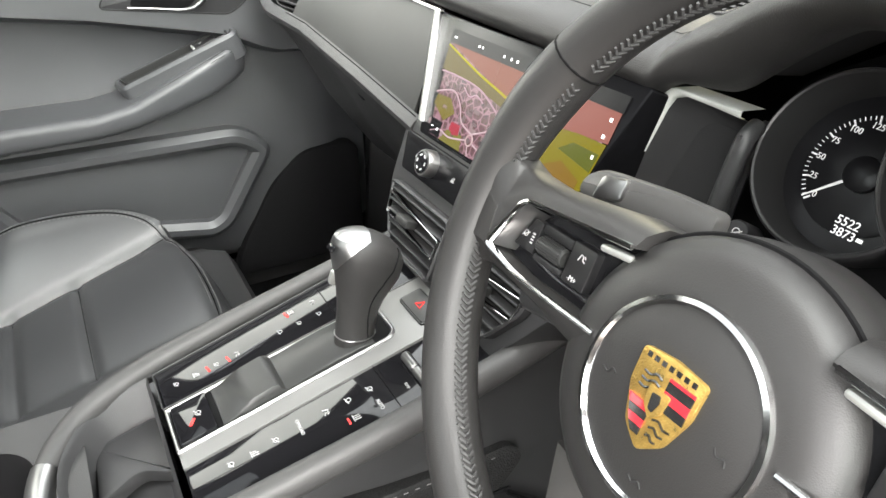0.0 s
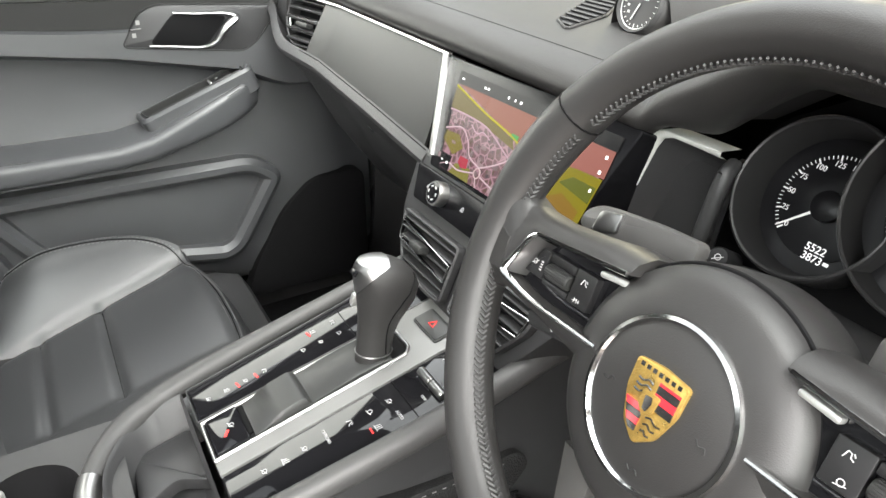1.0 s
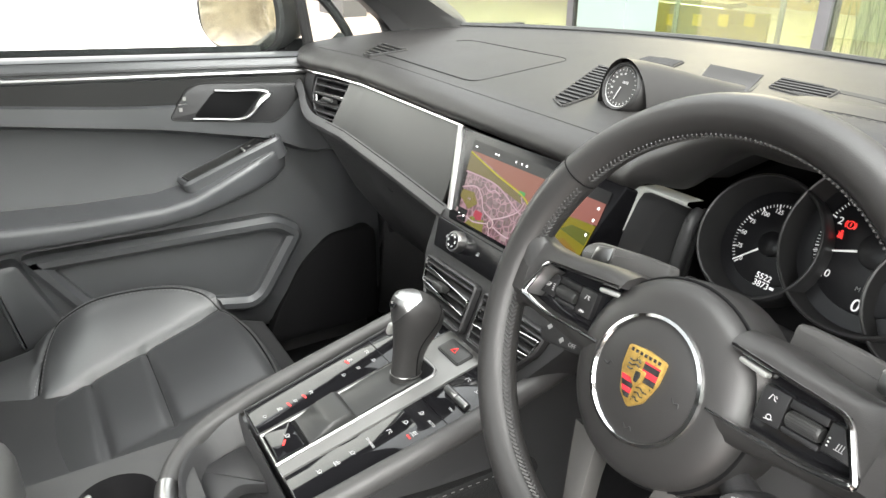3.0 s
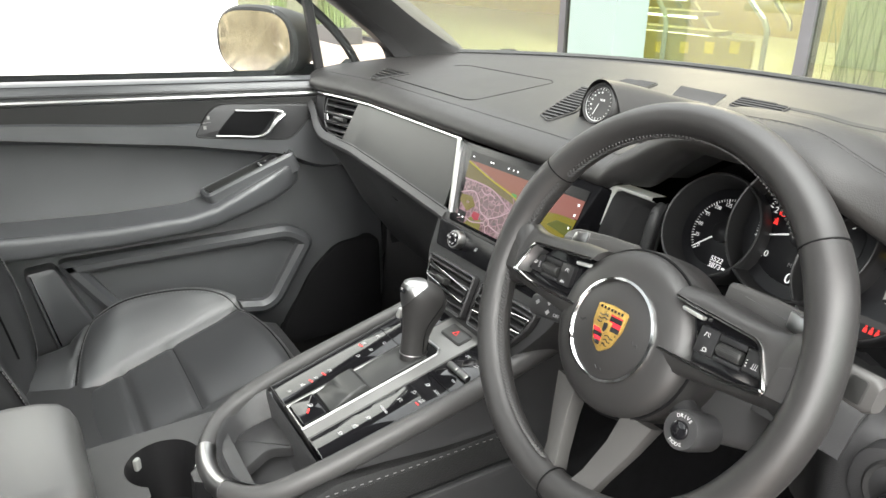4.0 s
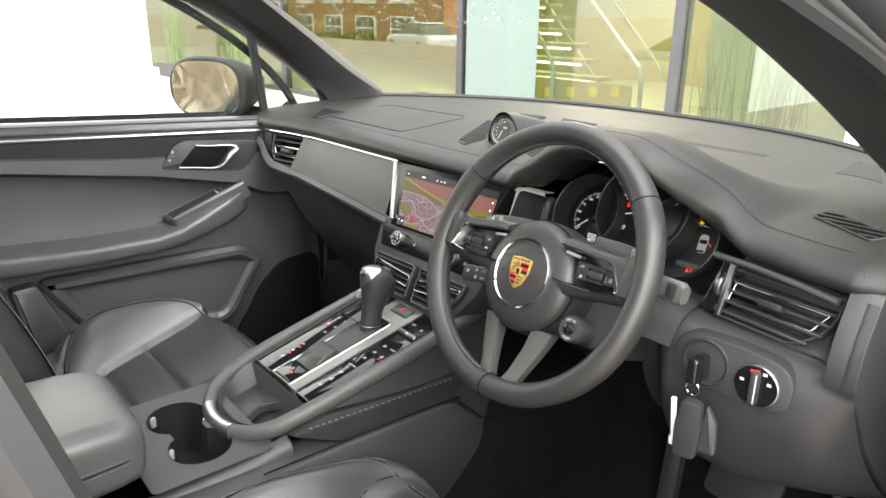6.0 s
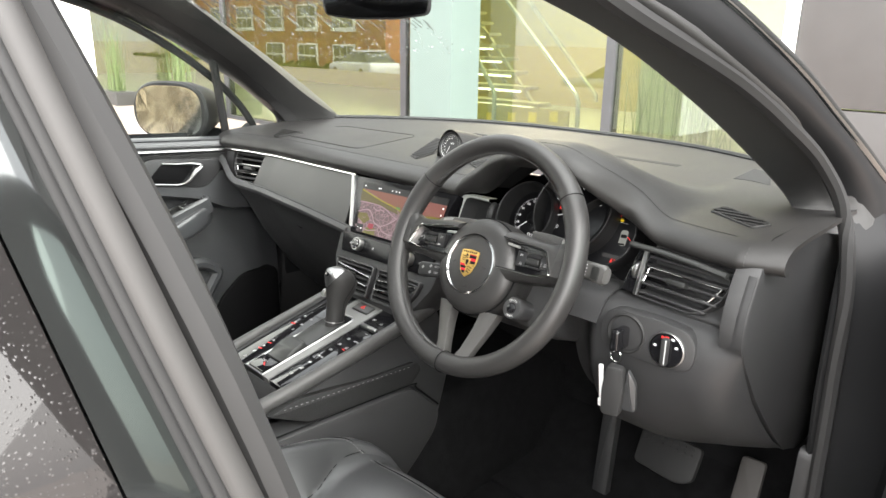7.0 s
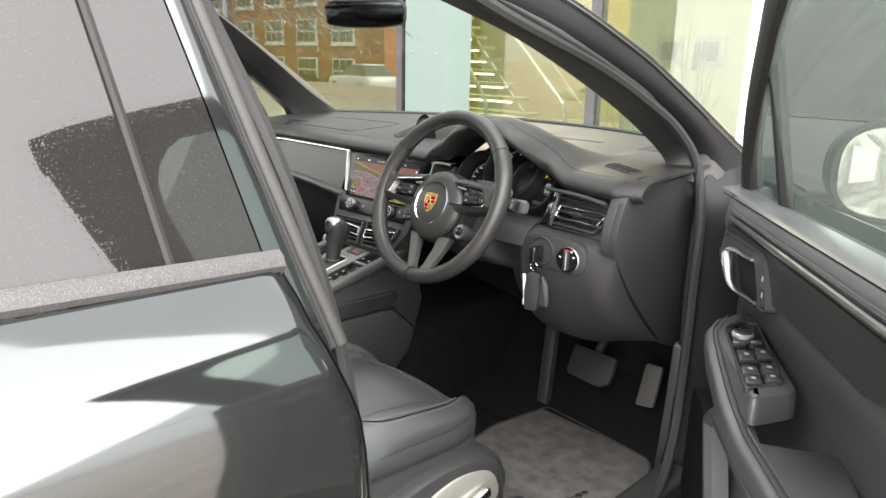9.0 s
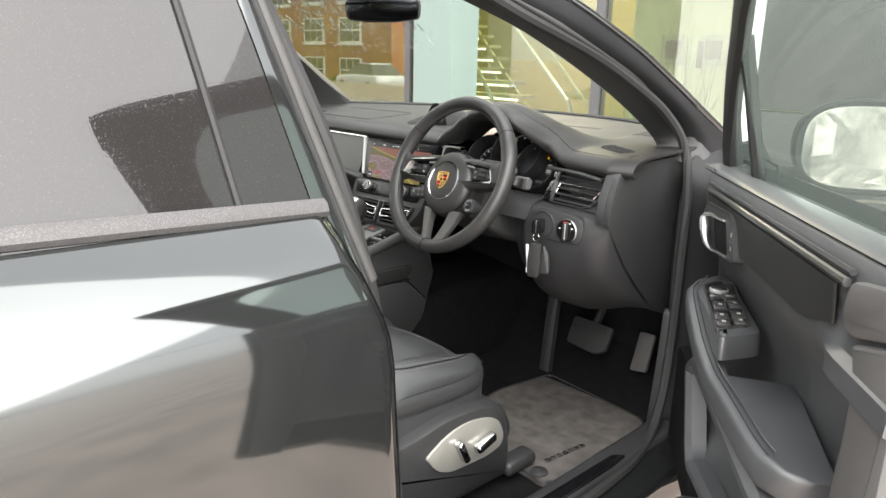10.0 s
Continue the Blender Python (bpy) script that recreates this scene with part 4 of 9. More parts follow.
for x, y, tn in ((-0.032, -0.002, 20), (0.032, -0.002, -20), (0.004, -0.036, 0)):
    bm = bmesh.new()
    tube(bm, spline([HUB @ pose(x, y, 0.0132, 0, 0, tn) @ Vector(p) for p in ((-0.004, 0.001, 0), (-0.001, -0.001, 0), (0.002, 0.001, 0), (0.004, -0.001, 0))], 4), 0.0006, 5)
    part("horn_mark", bm, RUBBER, cover)
bm = bmesh.new()
tube(bm, [HUB @ Vector((0.0772 * math.cos(a), 0.0772 * math.sin(a), -0.0105)) for a in steps(0, 2 * math.pi, 64)[:-1]], 0.0016, 6, closed=True, upvec=WN)
part("cover_gap", bm, DARK, cover)
# crest badge of plain coloured fields
GOLD = material("gold_enamel", (0.55, 0.36, 0.1), 0.3, metal=0.8, vary=0.2, spread=200, grain=0.4, size=900)
ENRED = material("red_enamel", (0.45, 0.02, 0.03), 0.2, coat=0.5)
ENBLK = material("black_enamel", (0.01, 0.01, 0.01), 0.2, coat=0.5)
BD = HUB @ pose(-0.001, 0.001, 0.0136) @ Matrix.Diagonal((0.91, 0.91, 1, 1))
shield = rounded([(-0.0195, 0.0205), (0.0, 0.0228), (0.0195, 0.0205), (0.0190, 0.002), (0.012, -0.017), (0.0, -0.0262), (-0.012, -0.017), (-0.0190, 0.002)][::-1], 0.003, 3)
bm = bmesh.new()
slab(bm, BD, shield, 0.0026, 0.0008, base=-0.001)
badge = part("crest_badge", bm, GOLD, cover, "gold shield badge with red and black stripes")


def field(pts, mat, z=0.0033):
    bm = bmesh.new()
    slab(bm, BD, pts, z, 0.0002, base=0.002)
    part("enamel_field", bm, mat, badge, smooth=False)


for i in range(3):
    y = 0.0125 - i * 0.0048
    field([(0.0015, y - 0.0048), (0.0168, y - 0.0048), (0.0168, y), (0.0015, y)], (ENBLK, ENRED, ENBLK)[i])
field([(0.0015, 0.0125), (0.0168, 0.0125), (0.0168, 0.0142), (0.0015, 0.0142)], ENRED)
for i in range(4):
    y = -0.0032 - i * 0.0040
    x0 = -along([(0.0, 0.0168), (0.014, 0.0105), (0.022, 0.004)], -y)
    x1 = -along([(0.0, 0.0168), (0.014, 0.0105), (0.022, 0.004)], -y + 0.004)
    field([(x1, y - 0.0040), (-0.0015, y - 0.0040), (-0.0015, y), (x0, y)], (ENRED, ENBLK)[i % 2])
for s, yy in ((-1, 0.0035), (1, -0.008)):
    for i in range(3):
        bm = bmesh.new()
        y = yy + (0.0035 * i if s < 0 else -0.0042 * i)
        wd = 0.011 - 0.0022 * i * (s > 0)
        tube(bm, spline([BD @ Vector((s * 0.002 + s * u * wd, y + 0.0012 * math.sin(u * 6), 0.0029)) for u in (0, 0.33, 0.66, 1)], 4), 0.0006, 5)
        part("antler_line", bm, ENBLK, badge)
for i in range(7):
    field([(-0.0155 + i * 0.0046, 0.0165), (-0.0128 + i * 0.0046, 0.0165), (-0.0128 + i * 0.0046, 0.0192), (-0.0155 + i * 0.0046, 0.0192)], ENBLK, 0.0030)
field(rounded([(-0.0065, 0.0065), (0.0065, 0.0065), (0.0055, -0.003), (0.0, -0.0085), (-0.0055, -0.003)][::-1], 0.0015), GOLD, 0.0042)
field(rounded([(-0.003, 0.004), (0.002, 0.0045), (0.003, 0.001), (0.001, -0.005), (-0.002, -0.004)][::-1], 0.001), ENBLK, 0.0047)


def spoke_arm(s):
    """Side spoke: leather arm from the rim to the hub, hollowed for a key block inside a chrome frame."""
    # x, lower and upper edge, back, upper shoulder, hollow from and to, hollow's floor
    cuts = ((0.172, -0.030, 0.048, -0.012, 0.010, -0.010, 0.020, 0.0100), (0.1535, -0.022, 0.040, -0.016, 0.006, -0.010, 0.012, 0.0110), (0.1515, -0.021, 0.039, -0.017, 0.005, -0.0100, -0.004, 0.0110), (0.1495, -0.021, 0.038, -0.018, 0.004, -0.0098, -0.002, -0.006), (0.134, -0.023, 0.036, -0.024, 0.003, -0.0130, 0.0245, -0.006), (0.11, -0.025, 0.038, -0.030, 0.002, -0.0150, 0.0268, -0.006), (0.075, -0.030, 0.043, -0.034, 0.0, -0.0150, 0.0298, -0.006), (0.05, -0.033, 0.043, -0.034, -0.002, -0.0140, 0.0318, -0.006))
    rings = []
    for x, y0, y1, z0, z1, ya, yb, fl in cuts:
        loop = [(y0, z0), (y1, z0), (y1 + 0.001, z1 - 0.006), (y1 - 0.001, z1), ((y1 + yb) / 2 + 0.001, (z1 + 0.010) / 2 + 0.002), (yb + 0.0015, 0.0100), (yb, 0.0095 if fl < 0 else fl), (yb, fl), (ya, fl), (ya, 0.0085 if fl < 0 else fl), (ya - 0.0015, 0.0090), (y0 + 0.002, 0.003), (y0, -0.002)]
        rings.append([WHEEL @ Vector((s * x, q[0], q[1])) for q in loop])
    bm = bmesh.new()
    skin(bm, rings)
    arm = part("side_spoke", bm, WHEEL_LEATHER, wheel, angle=50)
    # gloss floor of the hollow
    bm = bmesh.new()
    slab(bm, WHEEL, [(s * x, y) for x, y in ((0.149, -0.0095), (0.1335, 0.0240), (0.052, 0.0312), (0.052, -0.0138), (0.12, -0.0142))][::s], -0.0052, base=-0.008)
    part("key_block", bm, GLOSS, arm)
    # bright sloping end and the frame's chrome edge
    bm = bmesh.new()
    skin(bm, [[WHEEL @ Vector((s * x, y, z)) for x, y, z in row] for row in (((0.1500, -0.0095, 0.0108), (0.1440, 0.0040, 0.0108), (0.1370, 0.0190, 0.0108), (0.1325, 0.0235, 0.0108)), ((0.1450, -0.0090, 0.0030), (0.1390, 0.0040, 0.0030), (0.1325, 0.0170, 0.0030), (0.1280, 0.0215, 0.0030)), ((0.1410, -0.0085, -0.0050), (0.1350, 0.0040, -0.0050), (0.1290, 0.0150, -0.0050), (0.1240, 0.0200, -0.0050)))], closed=False)
    part("end_bevel", bm, SILVER, arm, "bright satin end of the key hollow")
    bm = bmesh.new()
    edge = rounded([(0.052, 0.0318), (0.1335, 0.0245), (0.1505, -0.0098), (0.118, -0.0152), (0.052, -0.0145)], [0, 0.008, 0.005, 0.010, 0], 6)
    tube(bm, [WHEEL @ Vector((s * q[0], q[1], 0.0098)) for q in edge], [0.0017 + 0.0010 * math.exp(-((q[0] - 0.148) / 0.010) ** 2) for q in edge], 8, upvec=WN)
    part("chrome_frame", bm, CHROME, arm, "chrome frame round the keys")
    # keys round a knurled roller
    for x0, x1, ya, yb in ((0.1395, 0.1215, 0.0160, -0.0030), (0.0950, 0.0770, 0.0178, -0.0050), (0.1205, 0.0958, 0.0170, 0.0112), (0.1205, 0.0958, -0.0010, -0.0048)):
        bm = bmesh.new()
        slant = 0.010 * (x0 > 0.13)
        slab(bm, WHEEL, rounded([(s * x0, yb), (s * x1, yb), (s * x1, ya), (s * (x0 - slant), ya)][::s], 0.0014), 0.0005, 0.0008, base=-0.006)
        part("key", bm, KEY_BLACK, arm)
    bm = bmesh.new()
    revolve(bm, WHEEL @ pose(s * 0.1082, 0.0052, -0.0012, 0, 90), [(0.0046, -0.0110), (0.0053, -0.0100), (0.0053, 0.0100), (0.0046, 0.0110)], 18)
    part("roller", bm, TRIM, arm, "dark knurled roller")
    bm = bmesh.new()
    for k in range(10):
        a = radians(10 + k * 17.8)
        rbox(bm, WHEEL @ pose(s * 0.1082, 0.0052 + 0.0053 * math.cos(a), -0.0012 + 0.0053 * math.sin(a)), (0.0190, 0.0006, 0.0006), 0)
    part("roller_ribs", bm, RUBBER, arm)
    bm = bmesh.new()
    rbox(bm, WHEEL @ pose(s * 0.0655, 0.0235, -0.001, 0, 0, -s * 6), (0.022, 0.0042, 0.008), 0.0018)
    part("slider", bm, STEEL_SOFT, arm, "small silver slider")
    if s < 0:
        for i, (x, y) in enumerate(((-0.1320, 0.0060), (-0.0855, 0.0110))):
            glyph(WHEEL, x, y, 0.0056, WHITE, arm, i + 2, z=0.0008)
        for k in range(4):
            bar(WHEEL, -0.1255, 0.0025 + 0.0018 * k, 0.0018, 0.0008, WHITE, arm, "level_mark", 0.0008)
        lettering("-M+", WHEEL @ pose(-0.0870, -0.0015, 0.0008), 0.0042, WHITE, arm)
    else:
        for i, (x, y) in enumerate(((0.0850, 0.0115), (0.0870, -0.0005), (0.1310, 0.0045))):
            glyph(WHEEL, x, y, 0.0056, WHITE, arm, i + 3, z=0.0008)
        for k in range(3):
            bar(WHEEL, 0.1240, 0.0020 + 0.0024 * k, 0.0010, 0.0010, WHITE, arm, "level_mark", 0.0008)
    return arm


spoke_arm(-1)
spoke_arm(1)
# lower twin spoke
SPOKE = material("dark_satin_metal", (0.085, 0.083, 0.080), 0.40, metal=0.5, vary=0.05)
for s in (-1, 1):
    rings = []
    for y, xa, xb, z0, z1 in ((-0.085, 0.030, 0.062, -0.03, -0.008), (-0.115, 0.026, 0.052, -0.026, -0.006), (-0.15, 0.016, 0.038, -0.02, -0.002), (-0.178, 0.004, 0.030, -0.014, 0.006)):
        loop = rounded([(xa, z0), (xb, z0), (xb, z1 - 0.004), (xa, z1)], 0.003, 2)
        rings.append([WHEEL @ Vector((s * p.x, y, p.y)) for p in loop])
    bm = bmesh.new()
    skin(bm, rings)
    part("lower_spoke", bm, SPOKE, wheel, "dark satin lower spoke")
bm = bmesh.new()
skin(bm, [[WHEEL @ Vector((p.x, -0.178 + k, p.y)) for p in rounded([(-0.031 - k, -0.014), (0.031 + k, -0.014), (0.031 + k, 0.007), (-0.031 - k, 0.007)], 0.004, 2)] for k in (-0.008, 0.0, 0.006)])
part("spoke_root", bm, WHEEL_LEATHER, wheel)
# mode switch
MD = WHEEL @ pose(0.095, -0.068, -0.004)
bm = bmesh.new()
revolve(bm, MD, [(0.016, -0.03), (0.017, -0.005), (0.0165, 0.004), (0.0155, 0.006)], 28)
mode = part("mode_switch", bm, PLASTIC, wheel, "round black mode switch with white letters")
bm = bmesh.new()
revolve(bm, MD, [(0.0080, 0.005), (0.0078, 0.0080), (0.0066, 0.0088)], 20)
part("mode_button", bm, GLOSS, mode)
for i, ch in enumerate("DRIVE"):
    a = radians(90 + (2 - i) * 15)
    lettering(ch, MD @ pose(0.0118 * math.cos(a), 0.0118 * math.sin(a), 0.0064, 0, 0, math.degrees(a) - 90), 0.0042, WHITE, mode)
for i, ch in enumerate("MODE"):
    a = radians(270 + (i - 1.5) * 16)
    lettering(ch, MD @ pose(0.0118 * math.cos(a), 0.0118 * math.sin(a), 0.0064, 0, 0, math.degrees(a) + 90), 0.0042, WHITE, mode)
bm = bmesh.new()
tube(bm, [HUB @ Vector((0.06, -0.035, -0.03)), MD @ Vector((0, 0, -0.022))], 0.012, 10)
part("mode_switch_arm", bm, PLASTIC, mode)
# shift paddles
STALK_GREY = material("satin_grey_plastic", (0.062, 0.061, 0.059), 0.40)
for s in (-1, 1):
    plate = rounded([(s * x, y) for x, y in ((0.157, 0.034), (0.153, 0.046), (0.140, 0.0525), (0.092, 0.0570), (0.055, 0.0580), (0.055, 0.028), (0.10, 0.026), (0.145, 0.027))][::-s], 0.006, 3)
    bm = bmesh.new()
    slab(bm, WHEEL @ pose(0, 0, -0.058), plate, 0.012, 0.004)
    pad = part("shift_paddle", bm, STALK_GREY, wheel, "satin grey shift paddle")
    bm = bmesh.new()
    slab(bm, WHEEL @ pose(0, 0, -0.047), rounded([(s * x, y) for x, y in ((0.139, 0.0335), (0.1365, 0.0490), (0.1170, 0.0530), (0.1175, 0.0385))][::-s], 0.003), 0.004, 0.0012)
    part("paddle_face", bm, SILVER, pad, "bright metal paddle face")

# ---- column and stalks ----
column = thing("steering_column", (WHEEL_X, 0.2, 0.88), "black plastic steering column shroud", "steering column")
bm = bmesh.new()
rings = []
for z, w, h0, h1 in ((-0.06, 0.055, -0.075, 0.03), (-0.12, 0.07, -0.085, 0.035), (-0.19, 0.075, -0.09, 0.03), (-0.26, 0.07, -0.085, 0.02)):
    rings.append([WHEEL @ Vector((p.x, p.y - 0.01, z)) for p in rounded([(-w, h0), (w, h0), (w, h1), (-w, h1)], 0.02, 4)])
skin(bm, rings)
part("shroud", bm, PLASTIC, column)
ws = thing("wiper_stalk", (0.52, 0.07, 1.0), "black wiper stalk with silver-ringed end", "stalk", "column stalks")
ST = axes((0.543, 0.078, 1.004), (1, -0.12, -0.02), (0, 0.3, 1))
bm = bmesh.new()
tube(bm, [(0.42, 0.115, 0.985), (0.48, 0.10, 0.995), ST @ Vector((-0.02, 0, 0))], [0.009, 0.008, 0.009], 10)
part("arm", bm, PLASTIC, ws)
bm = bmesh.new()
skin(bm, [[ST @ Vector((x, p.x, p.y)) for p in rounded([(-h, -0.008), (h, -0.008), (h, 0.009), (-h, 0.009)], 0.0075, 5)] for x, h in ((-0.024, 0.010), (-0.02, 0.013), (0.016, 0.015), (0.022, 0.011))])
part("grip", bm, STALK_GREY, ws, "grey stalk end")
for i in range(4):
    bar(ST, -0.012, -0.007 + i * 0.005, 0.005, 0.0018, WHITE, ws, "stalk_symbol", 0.0094)
bm = bmesh.new()
slab(bm, ST, rounded([(0.0, -0.010), (0.014, -0.010), (0.014, 0.010), (0.0, 0.010)], 0.003), 0.0105, 0.001, base=0.008)
part("ring_switch", bm, TRIM, ws, "grey switch ring")
cs = thing("cruise_stalk", (0.22, 0.07, 0.93), "black cruise control stalk with white letters", "stalk", "column stalks")
CS = axes((0.226, 0.055, 0.934), (1, 0.10, 0.12), (0, 0.40, 0.9))
bm = bmesh.new()
tube(bm, [(0.31, 0.12, 0.945), CS @ Vector((0.02, 0, -0.004))], 0.008, 10)
part("arm", bm, PLASTIC, cs)
bm = bmesh.new()
skin(bm, [[CS @ Vector((x, p.x, p.y)) for p in rounded([(-h, -0.007), (h, -0.007), (h, 0.007), (-h, 0.007)], 0.004, 3)] for x, h in ((-0.032, 0.010), (-0.028, 0.013), (0.026, 0.012), (0.032, 0.009))])
part("grip", bm, PLASTIC, cs)
lettering("RESUME", CS @ pose(0.014, 0.005, 0.0073), 0.0052, WHITE, cs)
lettering("OFF", CS @ pose(0.010, -0.006, 0.0073), 0.0055, WHITE, cs)
for x, y in ((-0.022, 0.003), (-0.004, 0.006), (-0.004, -0.005)):
    bar(CS, x, y, 0.005, 0.004, WHITE, cs, "stalk_symbol", 0.0074, 45)
is_ = thing("indicator_stalk", (0.22, 0.1, 0.99), "black indicator stalk behind the wheel", "stalk", "column stalks")
bm = bmesh.new()
tube(bm, [(0.31, 0.13, 0.985), (0.25, 0.105, 0.99), (0.215, 0.095, 0.992)], [0.009, 0.008, 0.009], 10)
part("arm", bm, PLASTIC, is_)

# ---- centre console ----
CONS = axes((0, 0.061, 0.794), (1, 0, 0), (0, 0.248, 0.059))
console = thing("centre_console", (0, -0.2, 0.42), "black centre console with silver rails and gloss key panels", "console")
SATIN = material("satin_grey_panel", (0.16, 0.16, 0.155), 0.4, metal=0.3, vary=0.05)


def cplate(name, pts, mat, h, base=-0.02, r=0.003, bevel=0.0012, parent=None, label=""):
    bm = bmesh.new()
    slab(bm, CONS, rounded(pts, r) if r else pts, h, bevel, base=base)
    return part(name, bm, mat, parent or console, label)


RAIL_SKIN = material("dark_grey_padded_skin", (0.050, 0.0495, 0.0485), 0.45, grain=0.2, size=1000)
# body with sloping sides
bm = bmesh.new()
rings = []
for y, w, top, low, deep in ((0.10, 0.118, -0.006, 0.128, -0.16), (0.04, 0.12, -0.006, 0.138, -0.24), (-0.05, 0.122, -0.006, 0.15, -0.30), (-0.254, 0.112, -0.006, 0.155, -0.34), (-0.258, 0.112, -0.062, 0.155, -0.34), (-0.372, 0.11, -0.062, 0.155, -0.34)):
    rings.append([CONS @ Vector((p.x, y, p.y)) for p in rounded([(-low, deep), (low, deep), (low, -0.12), (w + 0.012, -0.055), (w, top), (-w, top), (-w - 0.012, -0.055), (-low, -0.12)], 0.012, 3)])
skin(bm, rings)
part("body", bm, PLASTIC, console)
# gloss key panels and silver rails
left_panel = cplate("key_panel", [(-0.109, 0.05), (-0.100, -0.06), (-0.088, -0.255), (-0.0345, -0.255), (-0.0335, 0.05)], GLOSS, 0.0, label="gloss black key panel with white symbols")
right_panel = cplate("key_panel", [(0.0495, -0.255), (0.099, -0.255), (0.1185, -0.06), (0.120, 0.05), (0.0505, 0.05)], GLOSS, 0.0, label="gloss black key panel with white symbols")
cplate("hazard_panel", [(-0.0325, -0.255), (0.0480, -0.255), (0.0490, 0.020), (0.0455, 0.040), (-0.0245, 0.040), (-0.0325, 0.020)], SATIN, 0.0012, r=0, bevel=0.0008, label="satin grey panel with a hazard button")
hz = cplate("hazard_button", [(-0.012, -0.011), (0.034, -0.011), (0.034, 0.012), (-0.012, 0.012)], TRIM, 0.0045, base=0.0, parent=console)
bm = bmesh.new()
tube(bm, [CONS @ Vector((0.011 + 0.0055 * math.cos(a), 0.0055 * math.sin(a), 0.005)) for a in (radians(90), radians(210), radians(330))], 0.0007, 5, closed=True, upvec=CONS.col[2].xyz)
part("hazard_sign", bm, RED, hz)
bm = bmesh.new()
frame_ring(bm, CONS, rounded([(-0.0135, -0.0125), (0.0355, -0.0125), (0.0355, 0.0135), (-0.0135, 0.0135)], 0.004), 0.0014, 0.0035, 0.0003, base=0.0)
part("button_rim", bm, TRIM, hz)
# gate surround: one bright loop
gate = rounded([(-0.0305, -0.256), (0.0305, -0.256), (0.0300, -0.042), (0.022, -0.034), (-0.022, -0.034), (-0.0300, -0.042)], [0.002, 0.002, 0.010, 0.010, 0.010, 0.010])
bm = bmesh.new()
frame_ring(bm, CONS, gate, 0.0040, 0.0038, 0.0014, base=-0.02)
part("gate_frame", bm, SILVER, console, "brushed silver loop round the gear gate")
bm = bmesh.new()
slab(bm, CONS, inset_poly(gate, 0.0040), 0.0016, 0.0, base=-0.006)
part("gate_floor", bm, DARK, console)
# ridged cover in the gate and the parking brake key
bm = bmesh.new()
rings = []
for y, z, k in ((-0.2115, 0.0016, 0.4), (-0.2110, 0.0035, 0.9), (-0.200, 0.0050, 1), (-0.190, 0.0095, 1), (-0.178, 0.0125, 1), (-0.158, 0.0135, 1), (-0.1535, 0.0115, 1), (-0.150, 0.0050, 1), (-0.140, 0.0050, 1), (-0.120, 0.0068, 1), (-0.095, 0.0078, 1), (-0.070, 0.0066, 1), (-0.058, 0.0030, 0.9)):
    rings.append([CONS @ Vector((x, y, 0.0018 + (z - 0.0018) * q * k)) for x, q in ((-0.0262, 0.0), (-0.0258, 0.7), (-0.0235, 1.0), (0.0235, 1.0), (0.0258, 0.7), (0.0262, 0.0))])
skin(bm, rings, closed=False)
part("gate_cover", bm, TRIM, console, "satin grey cover with a thumb hollow")
pk = cplate("parking_brake_key", [(-0.0255, -0.2505), (0.0255, -0.2505), (0.0255, -0.2165), (-0.0255, -0.2165)], GLOSS, 0.0055, base=-0.01)
bar(CONS, 0.0060, -0.2350, 0.0085, 0.0025, RED, pk, "brake_lamp", 0.0060, -35)
glyph(CONS, -0.0020, -0.2280, 0.0085, WHITE, pk, 0, "brake_symbol", 0.0060)
bm = bmesh.new()
frame_ring(bm, CONS, rounded([(-0.112, 0.055), (-0.102, -0.06), (-0.090, -0.2575), (-0.0335, -0.2575), (-0.0325, 0.055)], 0.002), 0.0016, 0.002, 0.0006, base=-0.01)
part("panel_edge", bm, PLASTIC, console)
# key symbols
for i, (x, y) in enumerate(((-0.0600, -0.2385), (-0.0596, -0.2180), (-0.0589, -0.1974), (-0.0588, -0.1758), (-0.0582, -0.1290), (-0.0794, -0.1093), (-0.0568, -0.1082), (-0.0780, -0.0856), (-0.0556, -0.0860), (-0.0880, -0.0100), (-0.0660, -0.0020), (-0.0760, 0.0120))):
    glyph(CONS, x, y, 0.0068, WHITE, left_panel, i)
for x, y in ((-0.0583, -0.2064), (-0.0580, -0.1854), (-0.0785, -0.1154)):
    bar(CONS, x, y, 0.0090, 0.0020, RED, left_panel, "lit_mark", 0.0005, 12)
for i, (x, y) in enumerate(((0.0704, -0.2182), (0.0719, -0.1969), (0.0711, -0.1774), (0.0715, -0.1298), (0.0721, -0.1079), (0.0942, -0.1088), (0.0728, -0.0868), (0.0640, -0.0150), (0.0900, -0.0180))):
    glyph(CONS, x, y, 0.0078, WHITE, right_panel, i)
for k in (-1, 0, 1):
    bar(CONS, 0.0945 + 0.0028 * k, -0.1167, 0.0018, 0.0018, RED, right_panel, "lit_mark", 0.0005)
lettering("OFFROAD", CONS @ pose(0.0720, -0.1550, 0.0006), 0.0042, WHITE, right_panel)
lettering("AUTO", CONS @ pose(0.0953, -0.0866, 0.0006), 0.0048, WHITE, right_panel)
lettering("TEMP", CONS @ pose(0.0920, -0.0580, 0.0006), 0.0036, WHITE, right_panel)
for x0, x1, pr in ((-0.101, -0.035, left_panel), (0.050, 0.1175, right_panel)):
    bar(CONS, (x0 + x1) / 2, -0.073, x1 - x0, 0.0008, DARK, pr, "panel_joint", 0.0004)
